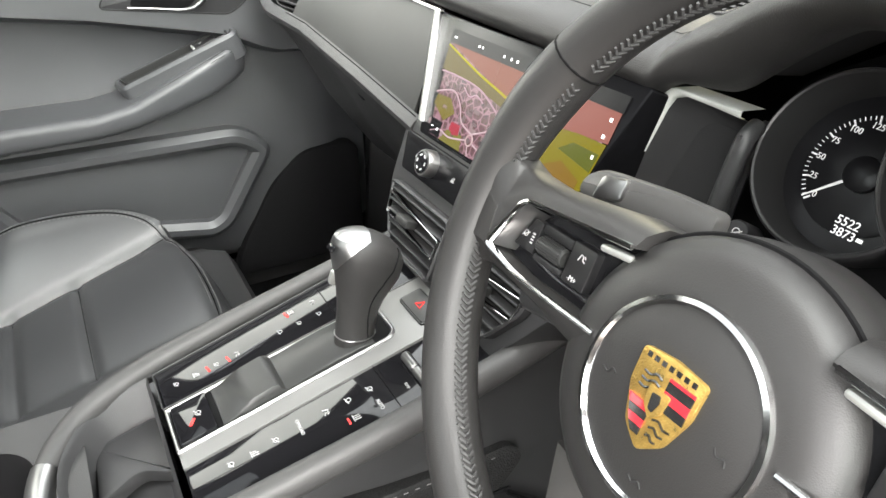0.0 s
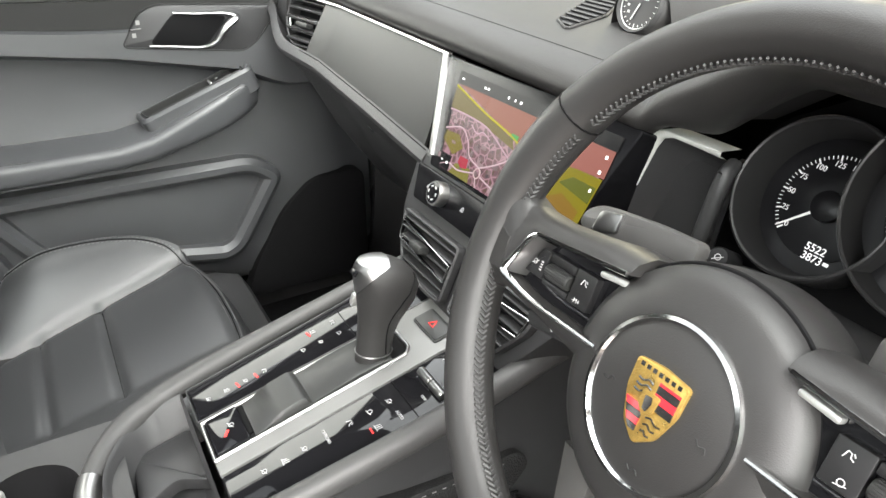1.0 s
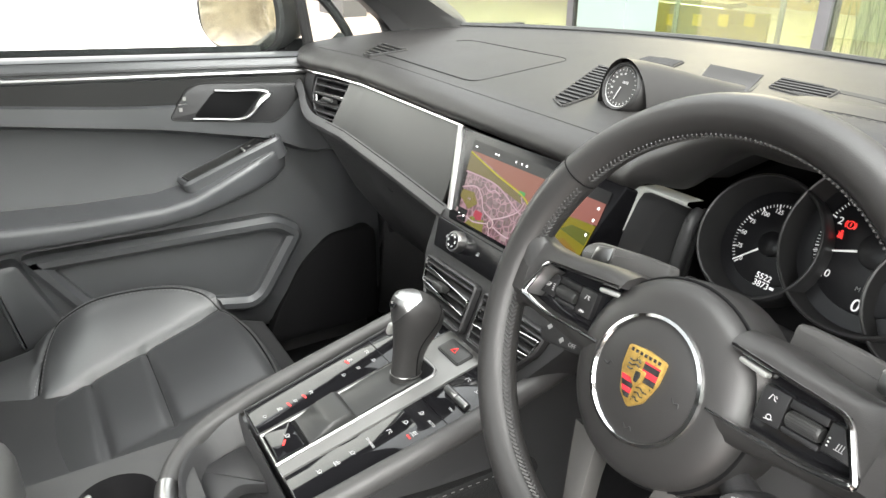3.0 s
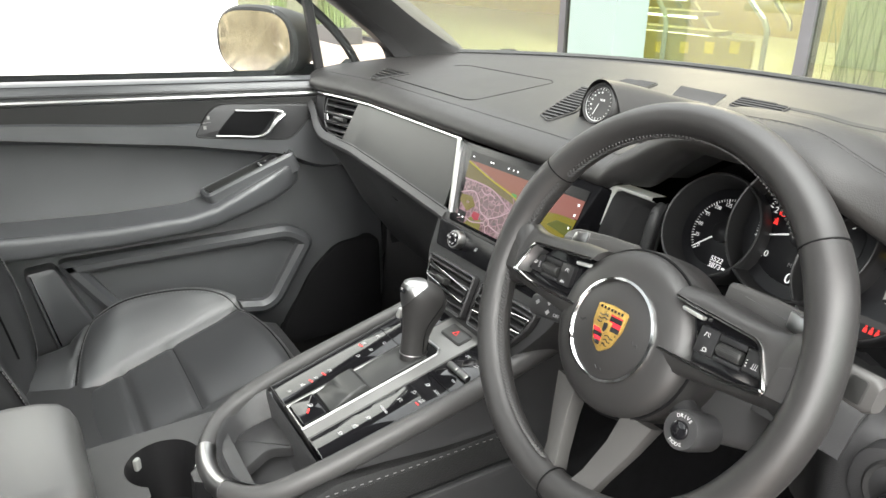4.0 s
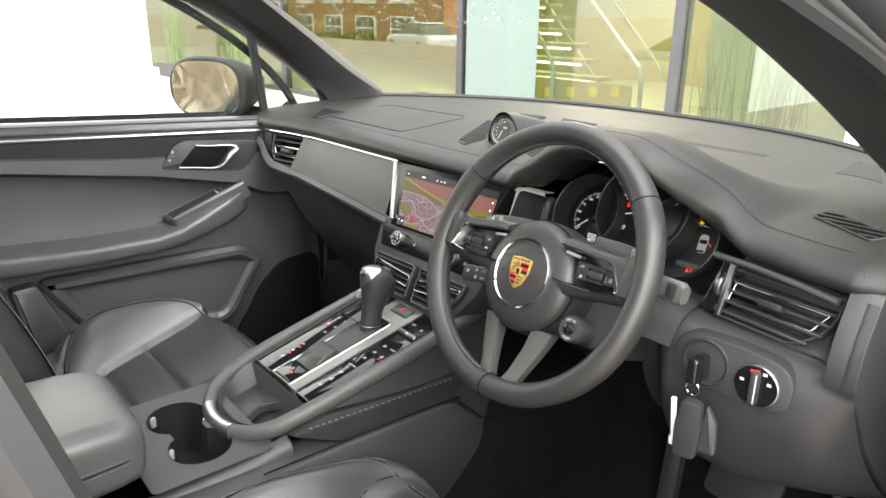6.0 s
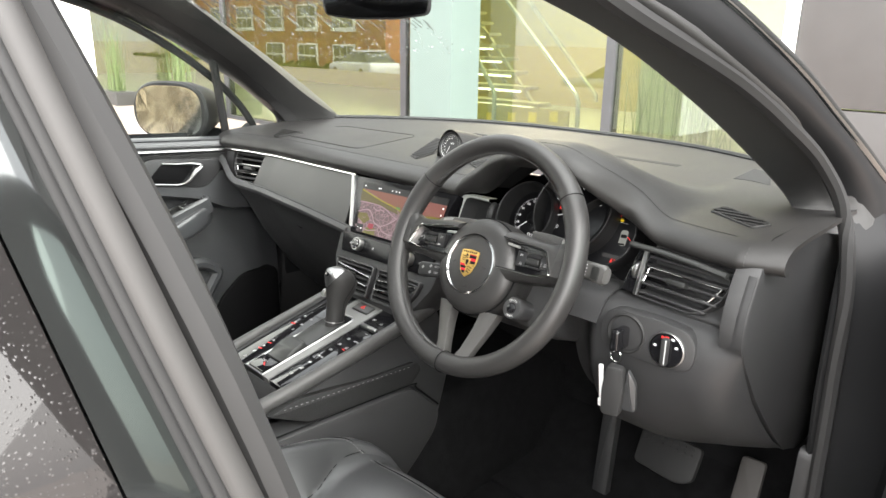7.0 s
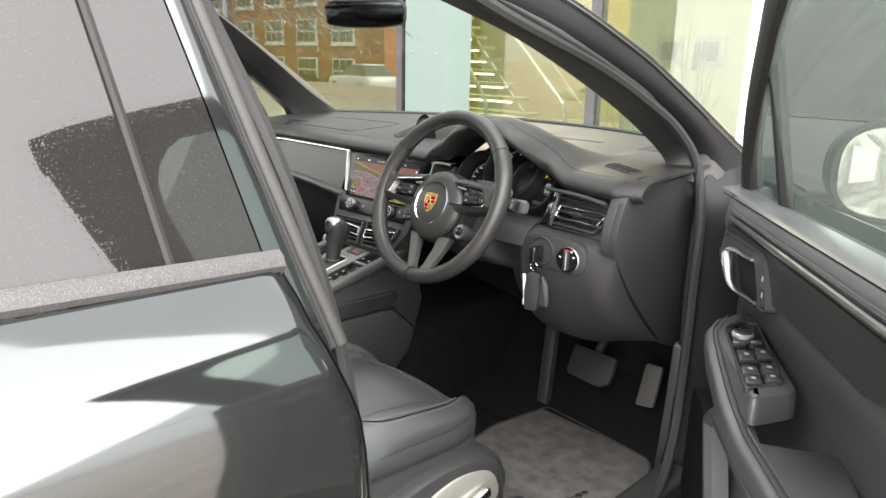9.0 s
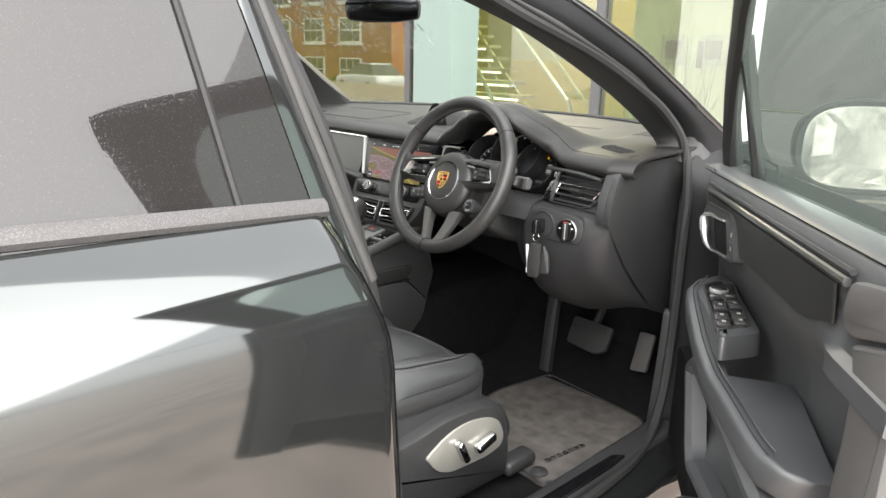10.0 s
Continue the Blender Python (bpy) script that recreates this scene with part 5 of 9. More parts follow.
for x0, x1 in ((0.0600, 0.0825), (0.0835, 0.1060)):
    bm = bmesh.new()
    revolve(bm, CONS @ pose(x0, -0.0430, 0.0030, 0, 90), [(0.0040, 0.0), (0.0050, 0.0012), (0.0050, x1 - x0 - 0.0012), (0.0040, x1 - x0)], 18)
    part("roller", bm, SILVER, right_panel, "silver thumb roller")
# padded rail round keys and tray
rail = spline([CONS @ Vector(p) for p in ((0.126, 0.10, 0.0), (0.128, -0.05, 0.0), (0.121, -0.18, 0.0), (0.112, -0.27, -0.002), (0.092, -0.335, -0.006), (0.04, -0.372, -0.008), (-0.03, -0.372, -0.008), (-0.085, -0.335, -0.006), (-0.105, -0.27, -0.002), (-0.112, -0.18, 0.0), (-0.117, -0.05, 0.0), (-0.117, 0.10, 0.0))], 6)
bm = bmesh.new()
tube(bm, rail, [0.0125 - 0.004 * smoothstep(46, 60, i) for i in range(len(rail))], 12, flat=1.2, upvec=CONS.col[2].xyz)
part("padded_rail", bm, RAIL_SKIN, console, "dark grey padded rail")
# tray
tray_out = rounded([(-0.092, -0.262), (-0.09, -0.32), (-0.04, -0.358), (0.05, -0.358), (0.092, -0.32), (0.097, -0.262)], [0.003, 0.02, 0.03, 0.03, 0.02, 0.003])
bm = bmesh.new()
rings = [[CONS @ Vector((*p, z)) for p in inset_poly(tray_out, d)] for d, z in ((0.0, 0.0), (0.004, -0.004), (0.012, -0.05), (0.02, -0.058))]
skin(bm, rings, caps=False)
bm.faces.new([bm.verts.new(q) for q in rings[-1]])
tray = part("tray", bm, PLASTIC, console, "open moulded tray")
bm = bmesh.new()
slab(bm, CONS @ pose(-0.02, -0.30, -0.05), rounded([(-0.055, -0.035), (0.02, -0.04), (0.005, 0.0), (0.03, 0.03), (-0.055, 0.03)], 0.01), 0.016, 0.004)
part("tray_step", bm, PLASTIC, tray)
bm = bmesh.new()
seg = [p for p in rail if -0.050 < p.x < 0.056 and p.y < -0.22]
tube(bm, [p + CONS.col[2].xyz * 0.0006 for p in seg], 0.0131, 14, flat=1.2, upvec=CONS.col[2].xyz)
part("tray_clip", bm, SILVER, console, "satin silver insert on the rail")
# cup holders
cup = thing("cup_holder", (0.0, -0.35, 0.6), "black twin cup holder with sprung silver tabs", "cup holder")
TOPZ = 0.702


def cup_deck():
    """The deck with the joined outline of two round wells."""
    pts = []
    for c, a0, a1 in (((-0.043, -0.350), 33, 327), ((0.054, -0.350), 213, 507)):
        for a in steps(a0, a1, 26):
            pts.append((c[0] + 0.046 * math.cos(radians(a)), c[1] + 0.046 * math.sin(radians(a))))
    return pts


hole = cup_deck()
bm = bmesh.new()
rings = []
for d, z in ((0.0, TOPZ + 0.002), (0.0, TOPZ - 0.01), (0.006, TOPZ - 0.09)):
    rings.append([Vector((p[0], p[1], z)) for p in (inset_poly(hole, d) if d else hole)])
skin(bm, rings, caps=False)
f = bm.faces.new([bm.verts.new((p[0], p[1], TOPZ - 0.09)) for p in inset_poly(hole, 0.006)])
part("well", bm, KEY_BLACK, cup)
for x, y in ((-0.077, -0.378), (-0.024, -0.312), (0.088, -0.322), (0.030, -0.386)):
    bm = bmesh.new()
    rbox(bm, pose(x, y, TOPZ - 0.014, 0, 0, math.degrees(math.atan2(y + 0.347, x - (-0.043 if x < 0 else 0.054)))), (0.008, 0.010, 0.018), 0.003)
    part("spring_tab", bm, STEEL_SOFT, cup)
# deck with the joined hole
bm = bmesh.new()
rim_edges = []
for loop in (rounded([(-0.122, -0.444), (0.128, -0.444), (0.128, -0.262), (-0.122, -0.262)], 0.01), hole):
    vs = [bm.verts.new((p[0], p[1], TOPZ + 0.001)) for p in loop]
    rim_edges += [bm.edges.new((a, b)) for a, b in zip(vs, vs[1:] + vs[:1])]
bmesh.ops.triangle_fill(bm, use_beauty=True, edges=rim_edges)
part("cup_deck", bm, PLASTIC, console)
bm = bmesh.new()
rings = []
for y, z in ((-0.24, 0.71), (-0.30, 0.70), (-0.42, 0.695), (-0.62, 0.70)):
    rings.append([Vector((p.x, y, p.y)) for p in rounded([(-0.15, 0.40), (0.15, 0.40), (0.155, 0.60), (0.135, z - 0.012), (0.122, z - 0.001), (-0.116, z - 0.001), (-0.135, z - 0.012), (-0.155, 0.60)], 0.006, 2)])
skin(bm, rings, caps=False)
for fc in [fc for fc in bm.faces if fc.normal.z > 0.9 or fc.calc_center_median().z > 0.69 and abs(fc.calc_center_median().x) < 0.115]:
    bm.faces.remove(fc)
part("rear_body", bm, PLASTIC, console)
# armrest lid
LID_SKIN = material("grey_black_soft_leather", (0.075, 0.0755, 0.074), 0.40, grain=0.15, size=900)
LID_SKIN.node_tree.nodes["Principled BSDF"].inputs["Specular IOR Level"].default_value = 0.9
lid_box = thing("armrest_lid", (0, -0.6, 0.72), "black leather centre armrest lid with stitched edge", "armrest")
bm = bmesh.new()
rings = []
for y, z0, z1, w in ((-0.431, 0.738, 0.768, 0.070), (-0.433, 0.726, 0.780, 0.088), (-0.439, 0.714, 0.791, 0.099), (-0.450, 0.708, 0.799, 0.106), (-0.470, 0.706, 0.804, 0.110), (-0.50, 0.706, 0.807, 0.112), (-0.62, 0.706, 0.809, 0.114), (-0.80, 0.706, 0.808, 0.114)):
    r = min(0.030, (z1 - z0) * 0.48)
    rings.append([Vector((p.x - 0.005, y, p.y + 0.004 * max(0.0, 1 - (p.x / 0.1) ** 2) * (p.y > 0.76))) for p in rounded([(-w, z0), (w, z0), (w, z1), (-w, z1)], r, 7)])
skin(bm, rings)
part("pad", bm, LID_SKIN, lid_box)
LID_EDGE = [(-0.085, -0.4345), (0.0, -0.4315), (0.068, -0.4325), (0.086, -0.437), (0.097, -0.449), (0.1045, -0.468), (0.1070, -0.50), (0.1090, -0.56), (0.1092, -0.80)]
seam(spline([(x, y - 0.0002, 0.753) for x, y in LID_EDGE], 4), lid_box)
for dz in (-0.0045, 0.0045):
    stitches(spline([(x, y, 0.753 + dz) for x, y in LID_EDGE], 4), lid_box, r=0.0006)
# side of the console towards the driver: mesh net panel and lower bin
NET = material("black_net_fabric", (0.005, 0.005, 0.005), 0.7, grain=1.0, size=500)
bm = bmesh.new()
side = axes((0.150, 0, 0), (0, 1, 0), (0, 0, 1))
net_plane = axes((0.157, 0, 0.674), (0, 1, 0), (-0.33, 0, 1))
slab(bm, net_plane, rounded([(-0.245, 0.048), (-0.171, 0.014), (0.058, 0.002), (0.095, 0.028), (0.085, 0.046), (-0.037, 0.048), (-0.186, 0.060)], 0.010), 0.004, 0.002, base=-0.02)
part("side_net", bm, NET, console, "dark net panel on the console side")
stitches([net_plane @ Vector((y, 0.050 - 0.04 * (y + 0.2), 0.0045)) for y in steps(-0.215, 0.06, 20)], console, step=0.011)
bm = bmesh.new()
slab(bm, side, rounded([(-0.62, 0.690), (-0.142, 0.684), (0.060, 0.678), (0.135, 0.607), (0.125, 0.560), (0.04, 0.480), (-0.06, 0.43), (-0.62, 0.43)], [0.005, 0.03, 0.02, 0.02, 0.05, 0.05, 0.03, 0.01], 5), 0.018, 0.010, base=-0.04)
part("side_bin", bm, PLASTIC, console)
seam(spline([(0.160, -0.30, 0.689), (0.160, -0.142, 0.687), (0.160, 0.056, 0.681), (0.158, 0.075, 0.668), (0.156, 0.137, 0.609)], 5), console, r=0.0016)

# ---- gear lever ----
KNOB = material("black_knob_leather", (0.020, 0.0196, 0.019), 0.50, grain=0.2, size=900)
lever = thing("gear_lever", (0.0, 0.0, 0.78), "black leather gear lever with silver cap", "gear lever")
GL = pose(0.006, -0.014, 0.776, -8)
LEVER = ((0.0, 0.0165, 0.0200, 0.004), (0.02, 0.0160, 0.0195, 0.004), (0.038, 0.0168, 0.0205, 0.005), (0.050, 0.0182, 0.0230, 0.007), (0.062, 0.0208, 0.0275, 0.0100), (0.074, 0.0236, 0.0315, 0.0125), (0.088, 0.0256, 0.0336, 0.0125), (0.100, 0.0250, 0.0325, 0.0090), (0.110, 0.0220, 0.0280, 0.0040), (0.117, 0.0160, 0.0205, -0.0005), (0.1205, 0.0080, 0.0100, -0.0025))


def lever_ring(z, grow=0.0):
    rx, ry, oy = (along([(r[0], r[k]) for r in LEVER], z) for k in (1, 2, 3))
    return lambda a: GL @ Vector(((rx + grow) * math.cos(a), oy + (ry + grow) * math.sin(a), z + grow * max(0.0, (z - 0.10) / 0.02)))


bm = bmesh.new()
skin(bm, [[lever_ring(r[0])(a) for a in steps(0, 2 * math.pi, 32)[:-1]] for r in LEVER])
part("knob", bm, KNOB, lever)
bm = bmesh.new()
rings = []
for z, half in ((0.084, 9), (0.090, 24), (0.096, 36), (0.102, 48), (0.108, 62), (0.113, 82), (0.117, 112), (0.120, 150)):
    ring = lever_ring(z, 0.0012)
    rings.append([ring(radians(262 + half * k / 12)) for k in range(-12, 13)])
skin(bm, rings, closed=False)
bm.faces.new([bm.verts.new(p) for p in rings[-1]])
bmesh.ops.remove_doubles(bm, verts=bm.verts, dist=0.0002)
cap = part("cap", bm, SILVER, lever, "polished silver cap")
bm = bmesh.new()
rbox(bm, GL @ pose(-0.0185, -0.012, 0.066, 0, 20, 0), (0.008, 0.012, 0.018), 0.0035)
part("release_button", bm, STEEL_SOFT, lever)
bm = bmesh.new()
ring = lever_ring(0.012, 0.0003)
tube(bm, [ring(a) for a in steps(0, 2 * math.pi, 32)[:-1]], 0.0007, 6, closed=True)
part("collar", bm, SILVER, lever)
for sgn in (-1, 1):
    line = spline([Vector((z, a, 0)) for z, a in ((0.104, 66), (0.098, 44), (0.088, 24), (0.074, 8), (0.058, 2), (0.040, 8), (0.014, 20))], 6)
    seam([lever_ring(p.x, 0.0002)(radians(90 - sgn * (90 - p.y))) for p in line], lever, r=0.0007, name="knob_seam")
bm = bmesh.new()
rbox(bm, GL @ pose(0.004, -0.0275, 0.1105, 62, 0, 0), (0.011, 0.0062, 0.003), 0.0014, 2)
part("cap_badge", bm, GLOSS, lever)

# ---- seats ----
CROSS = (-0.318, -0.407, -0.497)


def seat_plan(y):
    """How the driver's cushion narrows in plan towards its rounded front."""
    t = min(1.0, max(0.0, (y + 0.26) / 0.21))
    return 0.50 + 0.50 * (1 - t ** 3.0) ** 0.55


def panel(y):
    """Half width of the seat's middle panel: it widens towards the front."""
    return 0.128 + 0.065 * smoothstep(-0.27, -0.09, y)


def driver_cushion(s, cx):
    """A cushion with raised sides, cross channels and a double-stitched border."""
    def top(dx, y):
        a = abs(dx) / 0.235
        f = smoothstep(-0.25, -0.07, y)
        tilt = 0.612 + 0.05 * (y + 0.40)
        well = 0.092 * smoothstep(0.50 + 0.20 * f, 0.84 + 0.12 * f, a) - 0.42 * max(0, a - 0.82) ** 1.5
        ditch = sum(math.exp(-((y - q) / 0.0075) ** 2) for q in CROSS) * smoothstep(0.135, 0.12, abs(dx)) + math.exp(-((abs(dx) - panel(y)) / 0.006) ** 2)
        return tilt - 0.008 * min(1.0, ditch) * smoothstep(-0.06, -0.10, y) + 0.008 * max(0.0, 1 - (dx / 0.15) ** 2) + well * (0.28 + 0.62 * smoothstep(-0.05, -0.36, y))

    bm = bmesh.new()
    rings = []
    for y, drop, pinch in [(-0.050, 0.085, 1), (-0.053, 0.060, 1), (-0.062, 0.036, 1), (-0.080, 0.016, 1), (-0.105, 0.006, 1), (-0.13, 0.002, 1), (-0.16, 0.0, 1)] + [(-0.17 - 0.006 * i, 0, 1) for i in range(60)] + [(-0.54, 0, 1), (-0.58, 0, 0.98)]:
        xs = steps(-0.25, 0.25, 60)
        pinch *= seat_plan(y) if y > -0.26 else 1.0
        up = [Vector((cx + x * pinch, y, top(x, y) - drop)) for x in xs]
        za = min(0.627 + 0.073 * (-0.103 - y), top(0.25, y) - drop - 0.006)
        zb = min(za - 0.010, max(0.53, 0.589 + 0.066 * (-0.103 - y) - 0.4 * drop))
        low = min(zb - 0.012, 0.515 + (0.02 if y > -0.1 else 0))
        side = ((0.2525, za + 0.003), (0.249, za), (0.2565, za - 0.008), (0.259, (za + zb) / 2), (0.2565, zb + 0.006), (0.250, zb), (0.256, zb - 0.008), (0.254, low))
        dn = [Vector((cx + x * pinch, y, z)) for x, z in side] + [Vector((cx - x * pinch, y, z)) for x, z in reversed(side)]
        rings.append(up + dn)
    skin(bm, rings)
    cushion = part("cushion", bm, LEATHER, s, angle=60)
    for k in (-1, 1):
        line = [(cx + k * panel(y) * (seat_plan(y) if y > -0.26 else 1.0), y, top(panel(y), y) - d + 0.0012) for y, d in ((-0.11, 0.005), (-0.14, 0.001), (-0.17, 0), (-0.2, 0), (-0.23, 0), (-0.3, 0), (-0.4, 0), (-0.5, 0))]
        seam(spline(line, 5), cushion, r=0.0009)
        stitches([p + Vector((k * 0.004, 0, 0.0008)) for p in spline(line, 5)], cushion, r=0.0005)
    # double row of stitches along the front and down both sides
    drop_at = [(-0.16, 0.0), (-0.13, 0.002), (-0.105, 0.006), (-0.080, 0.016), (-0.062, 0.036)]

    def on_seat(x, y):
        p = seat_plan(y) if y > -0.26 else 1.0
        d = along(drop_at, max(y, -0.16)) if y > -0.16 else 0.0
        return Vector((cx + x * p, y, top(x, y) - d + 0.0012))

    half = [(0.0, -0.094), (0.08, -0.095), (0.16, -0.098), (0.19, -0.104), (0.207, -0.118), (0.214, -0.145), (0.216, -0.18), (0.217, -0.25), (0.214, -0.33), (0.185, -0.39), (0.12, -0.455)]
    loop = [(-x, y) for x, y in reversed(half[1:])] + half
    for off, kind in ((0.0, 0), (0.005, 1), (-0.005, 1)):
        row = spline([on_seat(x * (1 - off / 0.217), y - off * smoothstep(-0.16, -0.10, y)) for x, y in loop], 6)
        if kind:
            stitches(row, cushion, r=0.0005)
        else:
            seam(row, cushion, r=0.0010)
    for y in CROSS:
        pts = [(cx + x, y - 0.004 * (x / 0.13) ** 2, top(x, y) + 0.0002) for x in steps(-0.128, 0.128, 10)]
        seam([Vector(p) + Vector((0, 0, -0.0008)) for p in pts], cushion, r=0.0012)


CREASE = lambda y: -0.500 - 0.15 * (y + 0.43)
OUTER_EDGE = ((-0.62, -0.630), (-0.354, -0.632), (-0.29, -0.631), (-0.23, -0.624), (-0.18, -0.610), (-0.15, -0.596), (-0.125, -0.576), (-0.105, -0.548), (-0.09, -0.515), (-0.078, -0.470), (-0.068, -0.425), (-0.05, -0.40))
INNER_EDGE = ((-0.62, -0.178), (-0.30, -0.180), (-0.20, -0.186), (-0.15, -0.196), (-0.12, -0.212), (-0.10, -0.235), (-0.085, -0.265), (-0.075, -0.30), (-0.065, -0.345), (-0.05, -0.36))
BORDER_Z = ((-0.62, 0.585), (-0.44, 0.606), (-0.41, 0.622), (-0.375, 0.650), (-0.33, 0.674), (-0.28, 0.683), (-0.19, 0.683), (-0.14, 0.675), (-0.105, 0.662), (-0.085, 0.652), (-0.05, 0.648))
OUTER_SIDE, INNER_SIDE, BORDER = (spline([Vector((y, w, 0)) for y, w in tab], 6) for tab in (OUTER_EDGE, INNER_EDGE, BORDER_Z))
SEAT_LINES = (-0.250, -0.345, -0.430)


def passenger_cushion(s):
    """A cushion whose door-side roll swells to a round front, with a wide ribbed middle panel and a stitched border."""
    side_l, side_r, border = ([(p.x, p.y) for p in tab] for tab in (OUTER_SIDE, INNER_SIDE, BORDER))

    def top(x, y):
        xl, xr, edge = along(side_l, y), along(side_r, y), along(border, y)
        plane = 0.646 + 0.24 * (y + 0.08) + 0.10 * max(0.0, -0.46 - y) - 0.9 * max(0.0, y + 0.13) ** 2 * 6
        c = CREASE(y)
        z = plane
        if x < c and c > xl:
            t = min(1.0, (c - x) / (c - xl))
            z = plane + (edge - plane) * (1 - (1 - t) ** 1.9) - 0.012 * max(0.0, (t - 0.90) / 0.10) ** 2
        elif x > -0.285:
            t = min(1.0, (x + 0.285) / (xr + 0.285)) if xr > -0.285 else 0.0
            z = plane + 0.020 * (1 - (1 - t) ** 1.9) - 0.010 * max(0.0, (t - 0.85) / 0.15) ** 2
        else:
            z += 0.004 * max(0.0, 1 - ((x + 0.40) / 0.115) ** 2)
        ditch = sum(math.exp(-((y - q) / 0.0065) ** 2) for q in SEAT_LINES) * smoothstep(c - 0.012, c + 0.012, x) * smoothstep(-0.275, -0.29, x)
        ditch += 0.6 * math.exp(-((x - c) / 0.006) ** 2) * smoothstep(-0.10, -0.16, y)
        # cross seam where the front of the roll ends
        gap = y - (-0.432 + 0.30 * max(0.0, c - x) + 1.6 * max(0.0, c - 0.07 - x) ** 1.4)
        ditch += 0.9 * math.exp(-(gap / 0.006) ** 2) * smoothstep(c + 0.01, c - 0.01, x)
        return z - 0.009 * min(1.0, ditch)

    bm = bmesh.new()
    rings = []
    for y, drop in [(-0.050, 0.085), (-0.053, 0.055), (-0.060, 0.030), (-0.068, 0.015), (-0.078, 0.006), (-0.090, 0.002)] + [(-0.10 - 0.0055 * i, 0) for i in range(82)] + [(-0.58, 0)]:
        xl, xr = along(side_l, y), along(side_r, y)
        up = [Vector((x, y, top(x, y) - drop)) for x in steps(xl, min(max(CREASE(y), xl + 0.004), xr - 0.01), 40)[:-1] + steps(min(max(CREASE(y), xl + 0.004), xr - 0.01), xr, 48)]
        zl, zr = up[0].z, up[-1].z
        left = [Vector((xl + dx, y, max(0.50, zl - dz))) for dx, dz in ((-0.004, 0.006), (-0.006, 0.014), (-0.003, 0.022), (-0.007, 0.030), (-0.008, 0.060), (0.0, 0.125))]
        right = [Vector((xr - dx, y, max(0.50, zr - dz))) for dx, dz in ((-0.004, 0.006), (-0.006, 0.014), (-0.003, 0.022), (-0.007, 0.030), (-0.008, 0.060), (0.0, 0.115))]
        rings.append(up + right + left[::-1])
    skin(bm, rings)
    cushion = part("cushion", bm, LEATHER, s, angle=60)

    def border_at(k, off):
        """A point on the stitched border, off metres inside it."""
        y = k
        xl = along(side_l, y) + 0.016 + off
        return Vector((xl, y, top(xl, y) + 0.0008))

    ys = [-0.100 - 0.01 * i for i in range(28)]
    across = [(CREASE(y) - d, y) for y, d in ((-0.430, 0.004), (-0.424, 0.03), (-0.412, 0.06), (-0.398, 0.085), (-0.384, 0.10))]
    front = [(-0.455, -0.086), (-0.40, -0.083), (-0.34, -0.083), (-0.29, -0.088), (-0.245, -0.102), (-0.215, -0.125)]
    for off in (-0.0042, 0.0, 0.0042):
        line = [Vector((x, y + off * 1.2, top(x, y + off * 1.2) + 0.0008)) for x, y in across]
        line += [border_at(y, off) for y in reversed(ys) if y > -0.375]
        line += [Vector((x, y - off, top(x, y - off) - 0.003)) for x, y in front]
        row = spline(line, 3)
        if off:
            stitches(row, cushion, r=0.00055)
        else:
            seam(row, cushion, r=0.0011)
    for q in SEAT_LINES:
        seam([Vector((x, q, top(x, q) + 0.0003)) for x in steps(CREASE(q) + 0.006, -0.292, 16)], cushion, r=0.0011)
    seam([Vector((CREASE(y), y, top(CREASE(y), y) + 0.0004)) for y in steps(-0.54, -0.11, 40)], cushion, r=0.0009)


